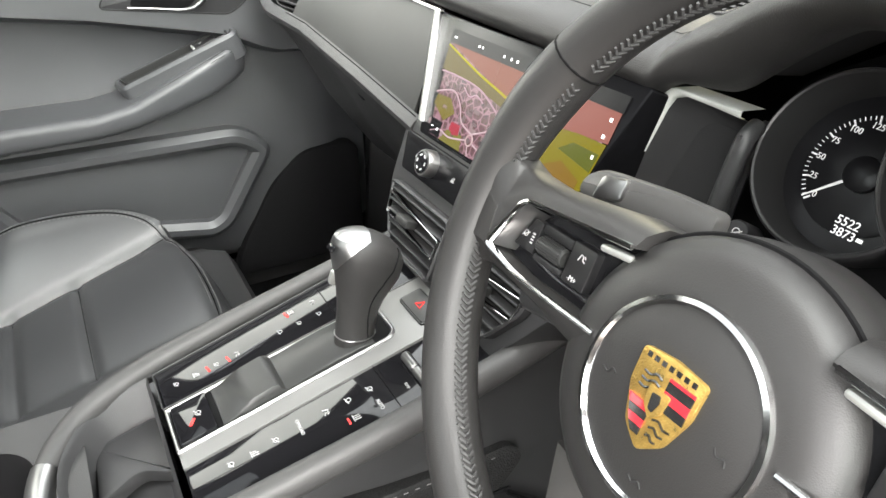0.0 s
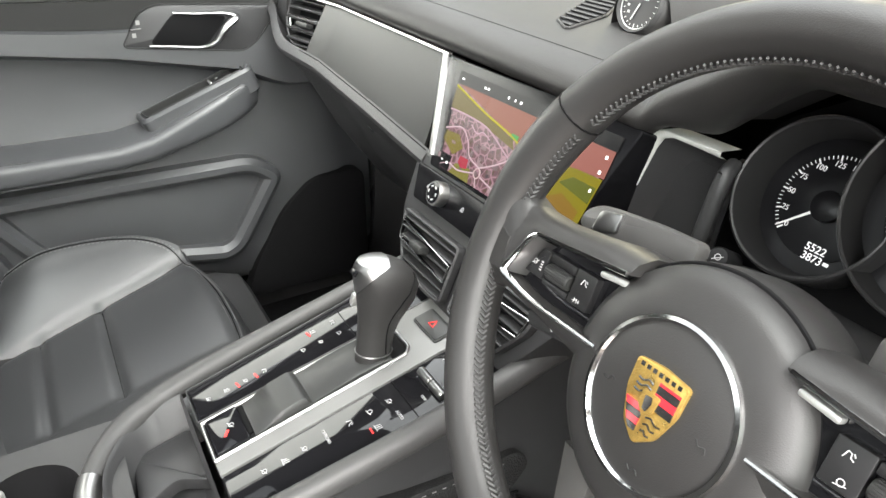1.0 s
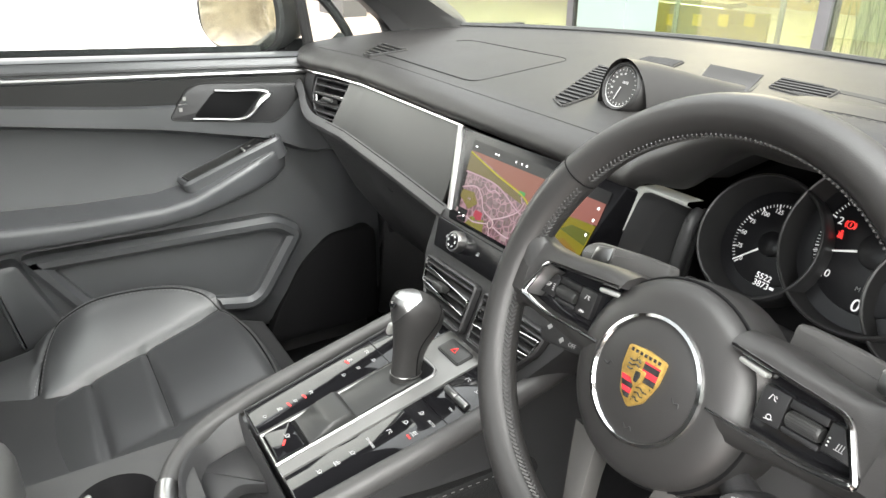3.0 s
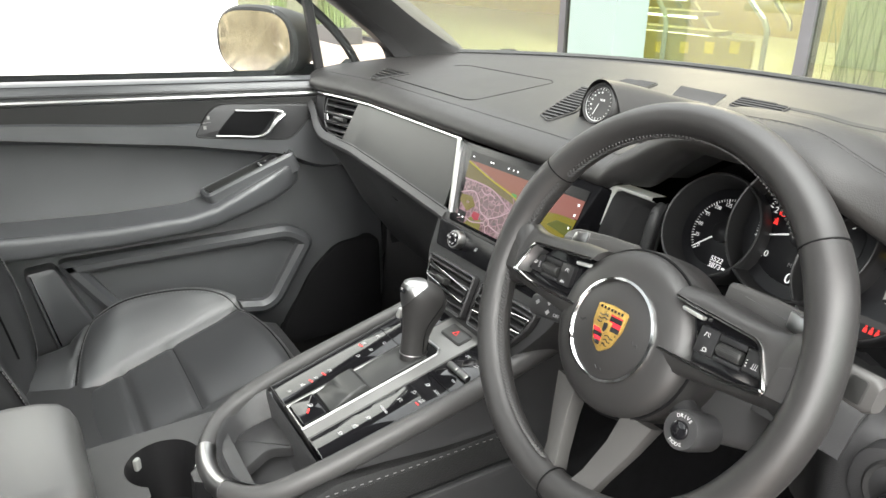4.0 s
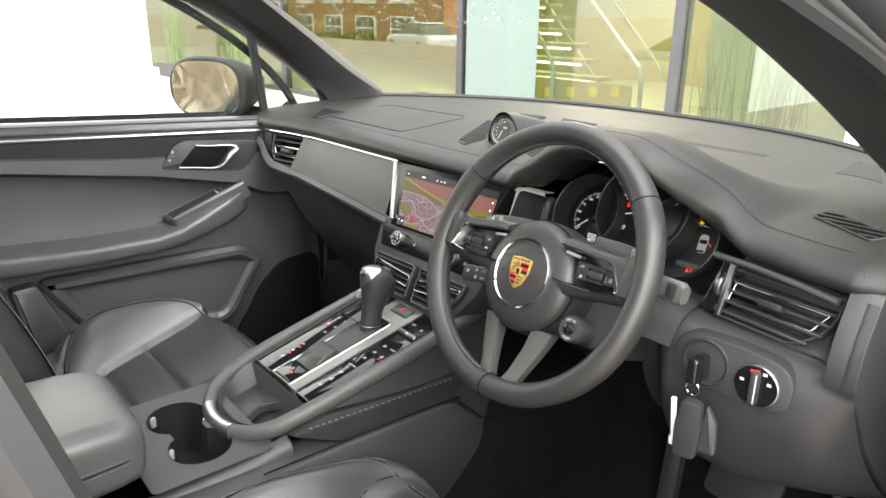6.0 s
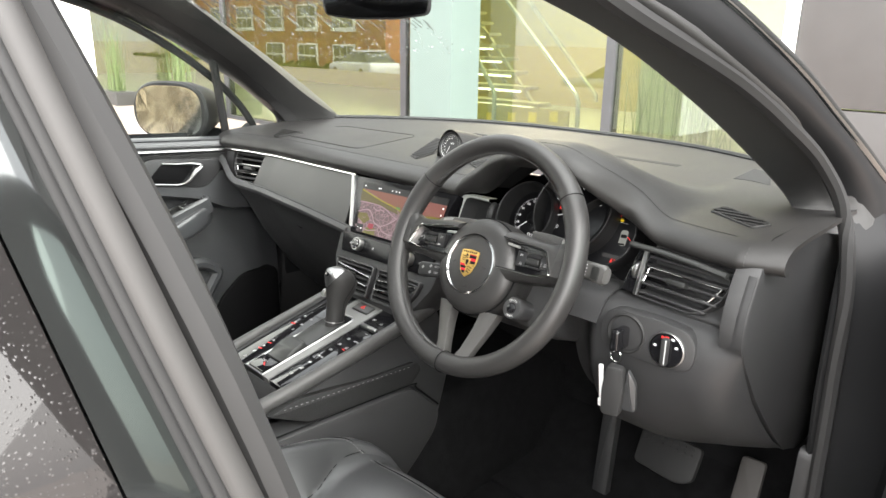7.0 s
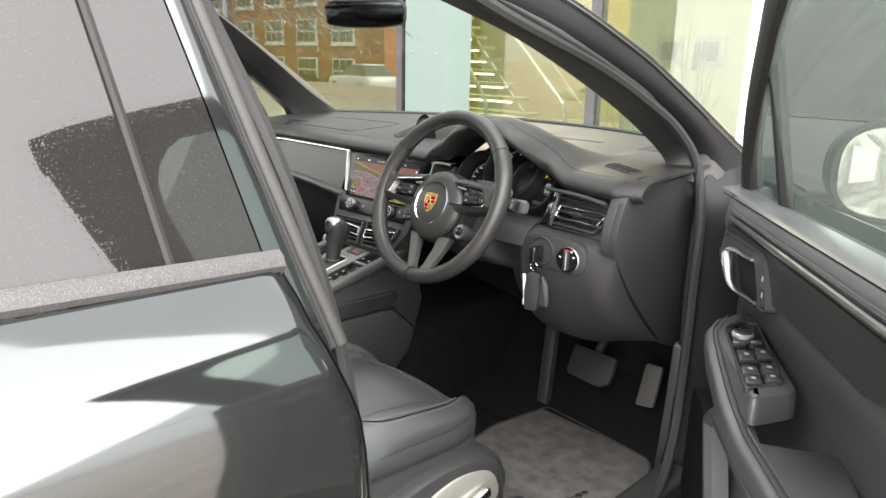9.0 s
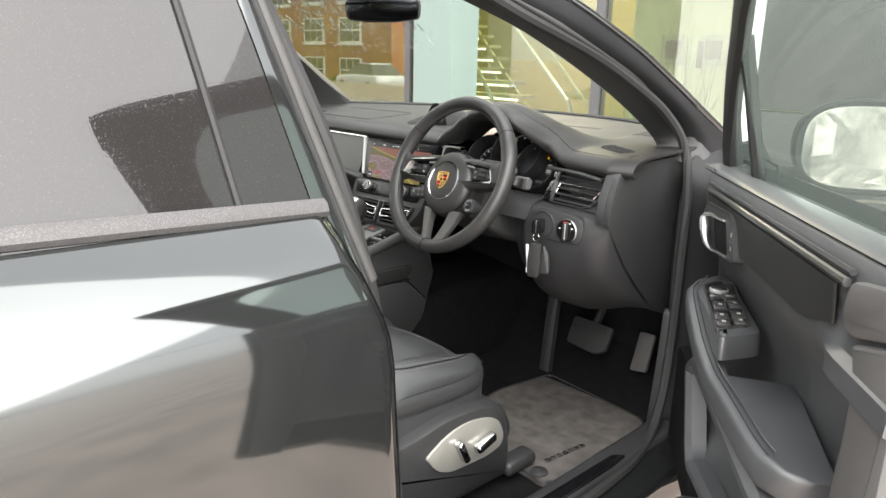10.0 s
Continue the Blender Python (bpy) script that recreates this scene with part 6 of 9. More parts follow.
def seat(cx, name, side, label, fwd=0.0):
    """A sports seat: cushion with bolsters and cross channels, backrest, headrest, base."""
    s = thing(name, (cx, -0.35, 0.40), label, "car seat", "front seats")

    if fwd:
        passenger_cushion(s)
    else:
        driver_cushion(s, cx)
    # side roll below the cushion
    bm = bmesh.new()
    rings = []
    for y, z1 in ((-0.045, 0.50), (-0.06, 0.53), (-0.10, 0.545), (-0.30, 0.56), (-0.60, 0.58)):
        rings.append([Vector((cx + p.x, y + fwd, p.y)) for p in rounded([(-0.235, 0.40), (0.235, 0.40), (0.262, 0.46), (0.255, z1), (-0.255, z1), (-0.262, 0.46)], 0.02, 3)])
    skin(bm, rings)
    part("base", bm, PLASTIC, s)
    # backrest
    bm = bmesh.new()
    rings = []
    for z, y, w, t, b in ((0.56, -0.56, 0.20, 0.12, 0.02), (0.64, -0.575, 0.235, 0.13, 0.05), (0.76, -0.60, 0.25, 0.13, 0.065), (0.90, -0.645, 0.255, 0.12, 0.065), (1.04, -0.70, 0.25, 0.11, 0.05), (1.14, -0.745, 0.22, 0.10, 0.03), (1.20, -0.775, 0.16, 0.08, 0.01)):
        xs = steps(-1, 1, 24)
        front = [Vector((cx + x * w, fwd + y + b * smoothstep(0.5, 0.9, abs(x)) - 0.35 * b * max(0, abs(x) - 0.9) * 10, z)) for x in xs]
        back = [Vector((cx + x * w, fwd + y - t, z - 0.02)) for x in (1, 0.5, -0.5, -1)]
        rings.append(front + back)
    skin(bm, rings)
    rest = part("backrest", bm, LEATHER, s, angle=60)
    for k in (-1, 1):
        line = spline([(cx + k * w * 0.62, fwd + y + 0.3 * b + 0.003, z) for z, y, w, b in ((0.64, -0.575, 0.235, 0.05), (0.76, -0.60, 0.25, 0.065), (0.90, -0.645, 0.255, 0.065), (1.04, -0.70, 0.25, 0.05))], 5)
        seam(line, rest, r=0.002)
        line = spline([(cx + k * w * 0.93, fwd + y + 0.9 * b, z) for z, y, w, b in ((0.60, -0.57, 0.22, 0.04), (0.64, -0.575, 0.235, 0.05), (0.76, -0.60, 0.25, 0.065), (0.90, -0.645, 0.255, 0.065), (1.04, -0.70, 0.25, 0.05))], 5)
        seam(line, rest, r=0.0016)
        for off in (-0.005, 0.005):
            stitches([p + Vector((off, 0.002, 0)) for p in line], rest, r=0.0007)
    bm = bmesh.new()
    rings = []
    for z, w, t in ((1.22, 0.10, 0.05), (1.25, 0.125, 0.08), (1.32, 0.13, 0.085), (1.38, 0.115, 0.07), (1.40, 0.08, 0.04)):
        rings.append([Vector((cx + p.x, fwd - 0.84 - 0.25 * (z - 1.2) + p.y, z)) for p in rounded([(-w, -t), (w, -t), (w, t), (-w, t)], 0.03, 4)])
    skin(bm, rings)
    part("headrest", bm, LEATHER, s)
    return s


seat(-0.405, "passenger_seat", -1, "black leather passenger seat with perforated centre and stitched bolsters", 0.055)
dseat = seat(0.385, "driver_seat", 1, "black leather driver's seat with silver switch plate on its side")
# side valance with switch plate on the door side of the driver's seat
SV = axes((0.636, 0, 0), (0, 1, 0), (0, 0, 1))
bm = bmesh.new()
slab(bm, SV, rounded([(-0.62, 0.39), (-0.072, 0.375), (-0.068, 0.44), (-0.082, 0.525), (-0.108, 0.558), (-0.164, 0.576), (-0.263, 0.584), (-0.367, 0.566), (-0.62, 0.58)], [0.01, 0.02, 0.03, 0.03, 0.03, 0.06, 0.06, 0.06, 0.01], 5), 0.035, 0.016, base=-0.04)
val = part("side_valance", bm, PLASTIC, dseat, "moulded black seat side cover")
bm = bmesh.new()
slab(bm, SV, rounded([(-0.330, 0.522), (-0.300, 0.482), (-0.262, 0.464), (-0.151, 0.457), (-0.108, 0.466), (-0.100, 0.488), (-0.117, 0.530), (-0.15, 0.548), (-0.207, 0.561), (-0.272, 0.554)], [0.008, 0.02, 0.03, 0.03, 0.012, 0.012, 0.02, 0.03, 0.05, 0.03], 5), 0.040, 0.002, base=0.02)
plate = part("switch_plate", bm, material("silver_plastic", (0.42, 0.41, 0.37), 0.35, metal=0.6, vary=0.05), val, "silver switch plate")
bm = bmesh.new()
rbox(bm, SV @ pose(-0.240, 0.508, 0.050, 0, 0, -64), (0.056, 0.016, 0.022), 0.006, 3)
part("backrest_switch", bm, CHROME, val, "chrome seat switch")
bm = bmesh.new()
rbox(bm, SV @ pose(-0.172, 0.503, 0.050, 0, 0, 16), (0.058, 0.022, 0.022), 0.008, 3)
part("cushion_switch", bm, CHROME, val, "chrome seat switch")
bm = bmesh.new()
rbox(bm, pose(0.655, -0.03, 0.385, 0, 0, 0), (0.05, 0.10, 0.035), 0.014, 3)
part("rail_cover", bm, PLASTIC, dseat)

# ---- front doors: one design, mirrored; the driver's stands open ----
HINGE = Vector((0.925, 0.525, 0.0))
OPEN = Matrix.Translation(HINGE + Vector((0, 0, 0.024))) @ Matrix.Rotation(radians(36), 4, "Z") @ Matrix.Translation(-HINGE)
DOOR_LEATHER = material("black_door_leather", (0.042, 0.044, 0.046), 0.43, grain=0.12, size=900)
DOOR_LEATHER.node_tree.nodes["Principled BSDF"].inputs["Specular IOR Level"].default_value = 1.0
MIRROR = Matrix.Diagonal((-1, 1, 1, 1))
WET_GLASS = glass_pane("wet_side_glass", (0.44, 0.51, 0.47), 0.09, 0.05)
CLEAR_SIDE = glass_pane("clear_side_glass", (0.86, 0.90, 0.88), 0.06)
_wn, _wl = WET_GLASS.node_tree.nodes, WET_GLASS.node_tree.links
_film, _fm, _wt = _wn.new("ShaderNodeBsdfTranslucent"), _wn.new("ShaderNodeMixShader"), _wn.new("ShaderNodeTexNoise")
_film.inputs[0].default_value = (0.55, 0.66, 0.60, 1)
_wt.inputs["Scale"].default_value, _wt.inputs["Detail"].default_value = 220, 4
_wr = _wn.new("ShaderNodeMapRange")
_wr.inputs["From Min"].default_value, _wr.inputs["From Max"].default_value, _wr.inputs["To Min"].default_value, _wr.inputs["To Max"].default_value = 0.35, 0.7, 0.02, 0.07
_wl.new(_wt.outputs["Fac"], _wr.inputs["Value"])
_wl.new(_wr.outputs[0], _fm.inputs[0])
_wl.new(_wn["Mix Shader"].outputs[0], _fm.inputs[1])
_wl.new(_film.outputs[0], _fm.inputs[2])
_wl.new(_fm.outputs[0], _wn["Material Output"].inputs[0])
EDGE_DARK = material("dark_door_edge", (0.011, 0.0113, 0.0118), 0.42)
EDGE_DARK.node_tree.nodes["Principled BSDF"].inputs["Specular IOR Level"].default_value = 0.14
SOFT_MARK = material("dull_grey_print", (0.22, 0.22, 0.21), 0.5)
SWITCH_CAP = material("gloss_switch_cap", (0.035, 0.034, 0.034), 0.22, rough_vary=0.03)
END_GREY = material("grey_moulded_plastic", (0.072, 0.070, 0.068), 0.55, grain=0.25, size=1100)


# the driver's armrest: y, inner edge, top, bottom
DRIVER_ARM = [(0.180, 0.742, 0.850, 0.83), (0.155, 0.712, 0.854, 0.82), (0.10, 0.686, 0.853, 0.81), (0.03, 0.678, 0.844, 0.80), (-0.068, 0.678, 0.818, 0.775), (-0.14, 0.682, 0.802, 0.762), (-0.160, 0.684, 0.799, 0.758), (-0.172, 0.685, 0.798, 0.755), (-0.25, 0.693, 0.795, 0.75), (-0.34, 0.699, 0.795, 0.75), (-0.385, 0.705, 0.796, 0.75), (-0.418, 0.722, 0.796, 0.755), (-0.432, 0.75, 0.793, 0.76)]
# how deep the lining is hollowed behind the armrest, by row of its profile
HOLLOW = {9: 0.012, 10: 0.020, 11: -0.006, 12: 0.012, 13: 0.040, 14: 0.066, 15: 0.070, 16: 0.040}


def front_door(driver):
    T = OPEN if driver else MIRROR
    name = "driver_door" if driver else "passenger_door"
    d = thing(name, T @ Vector((0.8, 0.2, 0.45)), "open black leather-lined driver's door with wet window" if driver else "closed black leather-lined passenger door with chrome strip", "car door", "front doors")

    def put(nm, bm, mat, parent=d, label="", angle=38):
        bm.transform(T)
        return part(nm, bm, mat, parent, label, angle)

    def sill(y):
        """Height of the window line."""
        return 1.072 - 0.052 * (y - 0.16)

    prof = [(0.835, -0.036, 0.0), (0.80, -0.022, 0.0), (0.765, -0.013, 0.0), (0.738, -0.015, 0.0), (0.728, -0.024, 0.0), (0.724, -0.04, 0.0), (0.722, -0.060, 0.0), (0.726, -0.075, 0.0), (0.722, -0.110, 0), (0.711, -0.117, 0), (0.710, -0.142, 0), (0.748, -0.160, 0), (0.754, -0.20, 0), (0.748, -0.26, 0), (0.742, -0.31, 0), (0.735, -0.36, 0), (0.728, -0.45, 0), (0.728, -0.55, 0), (0.74, -0.62, 0), (0.77, -0.65, 0)]

    def skin_pt(y, v):
        x, dz, _ = prof[int(v)]
        x += HOLLOW.get(int(v), 0.0) * driver * smoothstep(-0.53, -0.46, y) * smoothstep(0.30, 0.20, y)
        if not driver and 7 < v < 12:
            dz = ledge(y, int(v))
        return Vector((x + 0.05 * smoothstep(0.22, 0.34, y) * (v > 3) + 0.05 * smoothstep(0.345, 0.405, y) ** 2, y, sill(y) + dz * (1 if v < 10 else 0.97)))

    def ledge(y, v):
        """The lip under the trim band: it deepens towards the hinges."""
        up = -0.079 - 0.018 * smoothstep(-0.47, -0.12, y)
        low = along([(-0.47, -0.110), (-0.13, -0.146), (0.07, -0.180), (0.15, -0.215)], y)
        return {8: up, 9: up - 0.005, 10: low, 11: low - 0.014}[v]

    put("door_lining", sheet(skin_pt, steps(-0.66 if driver else -0.95, 0.405 if driver else 0.335, 44), list(range(len(prof))), 0.01), DOOR_LEATHER, d, "black leather-look lining")
    # outer body of the door
    bm = bmesh.new()
    rings = []
    for y in (-0.70, -0.2, 0.2, 0.50):
        rings.append([Vector((x, y, z)) for x, z in ((0.84, sill(y) - 0.005), (0.875, 1.055), (0.915, 0.99), (0.935, 0.85), (0.93, 0.65), (0.92, 0.36), (0.86, 0.30), (0.80, 0.36), (0.835, 0.7), (0.82, 0.95))])
    skin(bm, [r[1:7] for r in rings], closed=False)
    put("door_shell", bm, PAINT, d, "dark grey painted outer skin")
    bm = bmesh.new()
    skin(bm, [[Vector((0.86 + (q.x - 0.86) * 0.95, q.y, q.z * 0.995)) for q in r] for r in rings])
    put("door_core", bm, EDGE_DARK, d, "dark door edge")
    # trim band, chrome strip
    bm = sheet(lambda y, w: Vector((0.7175 + 0.004 * w, y, sill(y) - 0.052 - (0.042 + 0.02 * smoothstep(0.1, -0.1, y) * smoothstep(-0.5, -0.40, y) if driver else 0.029 + 0.016 * smoothstep(-0.47, -0.12, y)) * w)), steps(-0.50 if driver else -0.95, 0.165, 20), steps(0, 1, 4), 0.003)
    put("trim_band", bm, TRIM, d, "dark satin trim band")
    bm = bmesh.new()
    tube(bm, [(0.7165, y, sill(y) - 0.045) for y in steps(-0.525 if driver else -0.95, 0.160, 20)] , 0.0042, 8, flat=1.2)
    put("chrome_strip", bm, SILVER, d, "satin silver strip")
    bm = bmesh.new()
    tube(bm, [(0.7185, y, sill(y) - 0.034) for y in steps(-0.53 if driver else -0.95, 0.168, 20)], 0.0035, 6)
    put("strip_bead", bm, PLASTIC, d)
    line = [Vector((0.7305, y, sill(y) - 0.019)) for y in steps(-0.90, 0.30, 30)]
    bm = bmesh.new()
    tube(bm, line, 0.0009, 5)
    put("pad_seam", bm, DARK, d)
    # opener
    HM = axes((0.7155, -0.002, 0.992), (0, 1, -0.05), (0.02, 0, 1))
    HM = Matrix(HM)
    HM.col[2] = -HM.col[2] if HM.col[2][0] > 0 else HM.col[2]
    out = rounded([(-0.112, -0.036), (0.085, -0.054), (0.108, -0.040), (0.150, 0.012), (0.145, 0.020), (-0.052, 0.028), (-0.078, 0.018)], [0.010, 0.012, 0.02, 0.006, 0.006, 0.012, 0.012])
    bm = bmesh.new()
    slab(bm, HM, out, 0.005, 0.002, base=-0.012)
    hp = put("opener_plate", bm, PLASTIC, d, "dark opener plate")
    bm = bmesh.new()
    frame_ring(bm, HM, inset_poly(out, -0.002), 0.002, 0.0058, 0.0006, base=-0.01)
    put("plate_rim", bm, RUBBER, hp)
    # raised near-black plate painted as the shade of the finger hollow
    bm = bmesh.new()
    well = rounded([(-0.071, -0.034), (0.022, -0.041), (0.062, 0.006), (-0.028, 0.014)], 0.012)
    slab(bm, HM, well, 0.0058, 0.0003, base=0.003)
    put("opener_well_shade", bm, DARK, hp)
    bm = bmesh.new()
    path = spline([HM @ Vector(p) for p in ((-0.071, -0.036, 0.008), (-0.03, -0.0385, 0.011), (0.012, -0.0415, 0.014), (0.036, -0.033, 0.018), (0.054, -0.010, 0.020), (0.072, 0.006, 0.018), (0.050, 0.0125, 0.014), (0.01, 0.0125, 0.010), (-0.028, 0.015, 0.008))], 6)
    tube(bm, path, [0.0026 + 0.0068 * math.exp(-((i - 25) / 8.5) ** 2) for i in range(len(path))], 12, flat=0.7)
    put("opener_lever", bm, SILVER, hp, "satin silver opener lever")
    for i, (x, y) in enumerate(((-0.084, 0.002), (-0.092, -0.018))):
        bm = bmesh.new()
        rbox(bm, HM @ pose(x, y, 0.0066), (0.006, 0.007, 0.0006), 0)
        put("lock_symbol", bm, SOFT_MARK, hp)
    bm = bmesh.new()
    rbox(bm, HM @ pose(-0.088, -0.008, 0.0068, 0, 0, 4), (0.016, 0.0015, 0.001), 0)
    put("lock_rocker", bm, SILVER, hp)
    # armrest
    back = 0.80 if driver else 0.76
    if driver:
        bm = bmesh.new()
        slab(bm, axes((0.728, 0, 0), (0, -1, 0), (0, 0, 1)), rounded([(0.562, 1.016), (0.66, 1.049), (0.66, 0.40), (0.585, 0.40), (0.573, 0.888), (0.580, 0.94), (0.576, 0.987)], [0.006, 0.006, 0.006, 0.006, 0.05, 0.05, 0.02]), 0.014, 0.005, base=-0.09)
        put("door_end_panel", bm, END_GREY, d, "grey moulded end panel")
        bm = bmesh.new()
        slab(bm, axes((0.728, 0, 0), (0, -1, 0), (0, 0, 1)), rounded([(0.536, 1.068), (0.527, 1.035), (0.537, 1.021), (0.562, 1.021), (0.66, 1.054), (0.66, 1.094)], [0.01, 0.02, 0.01, 0.01, 0.004, 0.01]), 0.014, 0.005, base=-0.09)
        put("door_end_cap", bm, END_GREY, d, "grey moulded end cap")
    rings = []
    for y, x0, z1, z0 in DRIVER_ARM if driver else ((0.098, 0.715, 0.876, 0.855), (0.088, 0.690, 0.884, 0.840), (0.06, 0.673, 0.884, 0.828), (0.02, 0.664, 0.870, 0.812), (-0.04, 0.659, 0.846, 0.796), (-0.10, 0.656, 0.822, 0.782), (-0.16, 0.654, 0.812, 0.776), (-0.30, 0.650, 0.815, 0.776), (-0.45, 0.648, 0.826, 0.782), (-0.60, 0.655, 0.84, 0.79), (-0.78, 0.70, 0.85, 0.80)):
        wide = back if not driver else (0.716 if y > -0.165 else 0.812 + 0.10 * (y + 0.165))
        wide = max(wide, x0 + 0.028)
        rings.append([Vector((p.x, y, p.y)) for p in rounded([(x0, z0), (wide, z0 - 0.01), (wide, z1 + (0.004 if not driver else -0.003)), (x0, z1)], [0.014, 0.004, 0.004, 0.013], 4)])
    bm = bmesh.new()
    skin(bm, rings)
    arm = put("armrest", bm, DOOR_LEATHER, d, angle=60)
    edge = [Vector((x0 + 0.004, y, z1 - 0.006)) for y, x0, z1 in ([r[:3] for r in DRIVER_ARM[1:-2]] if driver else [(0.085, 0.690, 0.884), (0.06, 0.673, 0.884), (0.02, 0.664, 0.870), (-0.04, 0.659, 0.846), (-0.10, 0.656, 0.822), (-0.16, 0.654, 0.812), (-0.30, 0.650, 0.815), (-0.45, 0.648, 0.826), (-0.6, 0.655, 0.84)])]
    edge = spline(edge, 5)
    if driver:
        edge = [p + Vector((0.009, 0, 0.0055)) for p in edge]
    for off in (0.0, 0.010):
        bm = bmesh.new()
        tube(bm, [p + Vector((off * 0.6 - 0.0005, 0, off * 0.55 + 0.0002)) for p in edge], 0.0010, 5)
        put("armrest_piping", bm, RUBBER, arm)
    bm = bmesh.new()
    for a, b in zip(edge[::1], edge[1:]):
        for k in (0.1, 0.5):
            p = a.lerp(b, k) + Vector((0.007, 0, 0.0064))
            tube(bm, [p, p + (b - a).normalized() * 0.003], 0.0005, 4)
    put("armrest_stitch", bm, STITCH, arm)
    # switch panel in the armrest
    SW = axes((0.735, 0.0, 0.850), (0, 1, 0), (-1, 0, 0)) if driver else axes((0.706, 0.005, 0.872), (0, 1, 0.36), (-1, 0, 0))
    if driver:
        bm = bmesh.new()
        slab(bm, SW, rounded([(-0.152, 0.036), (-0.114, -0.035), (0.182, -0.046), (0.190, -0.012), (0.10, 0.040)], [0.016, 0.018, 0.02, 0.03, 0.05], 6), 0.005, 0.012, base=-0.036)
        put("switch_pod", bm, DOOR_LEATHER, arm)
        bm = bmesh.new()
        slab(bm, SW, rounded([(-0.122, 0.036), (-0.096, -0.016), (0.130, -0.037), (0.138, -0.018), (0.108, 0.018)], [0.008, 0.010, 0.02, 0.02, 0.02], 5), 0.0062, 0.0008, base=0.0)
        put("switch_panel", bm, GLOSS, arm)
        bm = bmesh.new()
        frame_ring(bm, SW, rounded([(-0.126, 0.039), (-0.098, -0.020), (0.132, -0.041), (0.142, -0.019), (0.110, 0.021)], [0.010, 0.012, 0.022, 0.022, 0.022], 5), 0.004, 0.0075, 0.0012, base=0.0)
        put("panel_rim", bm, PLASTIC, arm)
        for x, y, w, h in ((-0.021, 0.014, 0.032, 0.023), (-0.008, -0.012, 0.032, 0.021), (-0.073, 0.021, 0.026, 0.023), (-0.062, -0.007, 0.026, 0.021), (-0.104, 0.024, 0.022, 0.022), (-0.092, -0.004, 0.022, 0.020), (0.034, 0.012, 0.010, 0.020), (0.040, -0.014, 0.010, 0.018)):
            bm = bmesh.new()
            rbox(bm, SW @ pose(x, y, 0.008, 0, -7 if w > 0.02 else 0, -4), (w, h, 0.009), 0.003)
            sw_ = put("window_switch", bm, SWITCH_CAP, arm)
            if w > 0.02:
                bm = bmesh.new()
                rbox(bm, SW @ pose(x, y, 0.0136, 0, -7, -4), (0.005, 0.006, 0.0006), 0)
                put("switch_symbol", bm, SOFT_MARK, sw_)
                bm = bmesh.new()
                rbox(bm, SW @ pose(x - w / 2 + 0.001, y, 0.009, 0, 0, -4), (0.0025, h * 0.9, 0.006), 0.001)
                put("switch_lip", bm, TRIM, sw_)
        bm = bmesh.new()
        revolve(bm, SW @ pose(0.073, -0.002, 0.0055), [(0.0165, 0.0), (0.0165, 0.005), (0.0145, 0.0065)], 28, caps=False)
        put("knob_ring", bm, STEEL_SOFT, arm, "silver ring round the mirror knob")
        bm = bmesh.new()
        revolve(bm, SW @ pose(0.073, -0.002, 0.0065), [(0.0142, 0.0), (0.0142, 0.0045), (0.011, 0.0065)], 24)
        mk = put("mirror_knob", bm, SWITCH_CAP, arm, "black mirror knob")
    else:
        bm = bmesh.new()
        frame_ring(bm, SW, rounded([(-0.128, -0.040), (0.078, -0.036), (0.090, 0.000), (0.082, 0.026), (-0.122, 0.022)], [0.014, 0.012, 0.02, 0.016, 0.014], 5), 0.012, 0.012, 0.005, base=-0.03)
        put("switch_pod", bm, DOOR_LEATHER, arm)
        bm = bmesh.new()
        frame_ring(bm, SW, rounded([(-0.117, -0.029), (0.068, -0.025), (0.074, 0.000), (0.070, 0.015), (-0.111, 0.011)], [0.008, 0.008, 0.012, 0.010, 0.008], 4), 0.0022, 0.0125, 0.0008, base=-0.02)
        put("pod_rim", bm, TRIM, arm, "thin satin rim")
        bm = bmesh.new()
        slab(bm, SW, rounded([(-0.115, -0.027), (0.067, -0.024), (0.073, 0.000), (0.068, 0.013), (-0.109, 0.009)], 0.008), -0.004, 0.0005, base=-0.02)
        put("switch_well", bm, GLOSS, arm)
        bm = bmesh.new()
        rbox(bm, SW @ pose(0.032, -0.008, 0.004), (0.040, 0.024, 0.014), 0.004)
        sw_ = put("window_switch", bm, KEY_BLACK, arm)
        bm = bmesh.new()
        rbox(bm, SW @ pose(0.012, -0.008, 0.009, 0, 0, 0), (0.004, 0.022, 0.006), 0.0015)
        put("switch_lip", bm, STEEL_SOFT, sw_)
        bm = bmesh.new()
        rbox(bm, SW @ pose(0.026, -0.008, 0.0112), (0.004, 0.005, 0.0006), 0)
        put("switch_symbol", bm, WHITE, sw_)
    # lower pocket with raised surround
    PM = axes((0.728, 0, 0), (0, 1, 0), (0, 0, 1))
    PM.col[2] = -PM.col[2]
    out = rounded([(-0.418, 0.745), (0.070, 0.735), (0.128, 0.690), (0.032, 0.545), (-0.005, 0.527), (-0.32, 0.590)], [0.03, 0.03, 0.03, 0.03, 0.04, 0.05], 6)
    bm = bmesh.new()
    frame_ring(bm, PM, out, 0.032, 0.026, 0.010, base=-0.01)
    put("pocket_surround", bm, DOOR_LEATHER, d)
    if not driver:
        bm = bmesh.new()
        slab(bm, PM, rounded([(-0.470, 0.738), (-0.415, 0.742), (-0.36, 0.60), (-0.44, 0.56)], 0.012), 0.030, 0.010, base=-0.01)
        put("pocket_block", bm, DOOR_LEATHER, d)
    bm = bmesh.new()
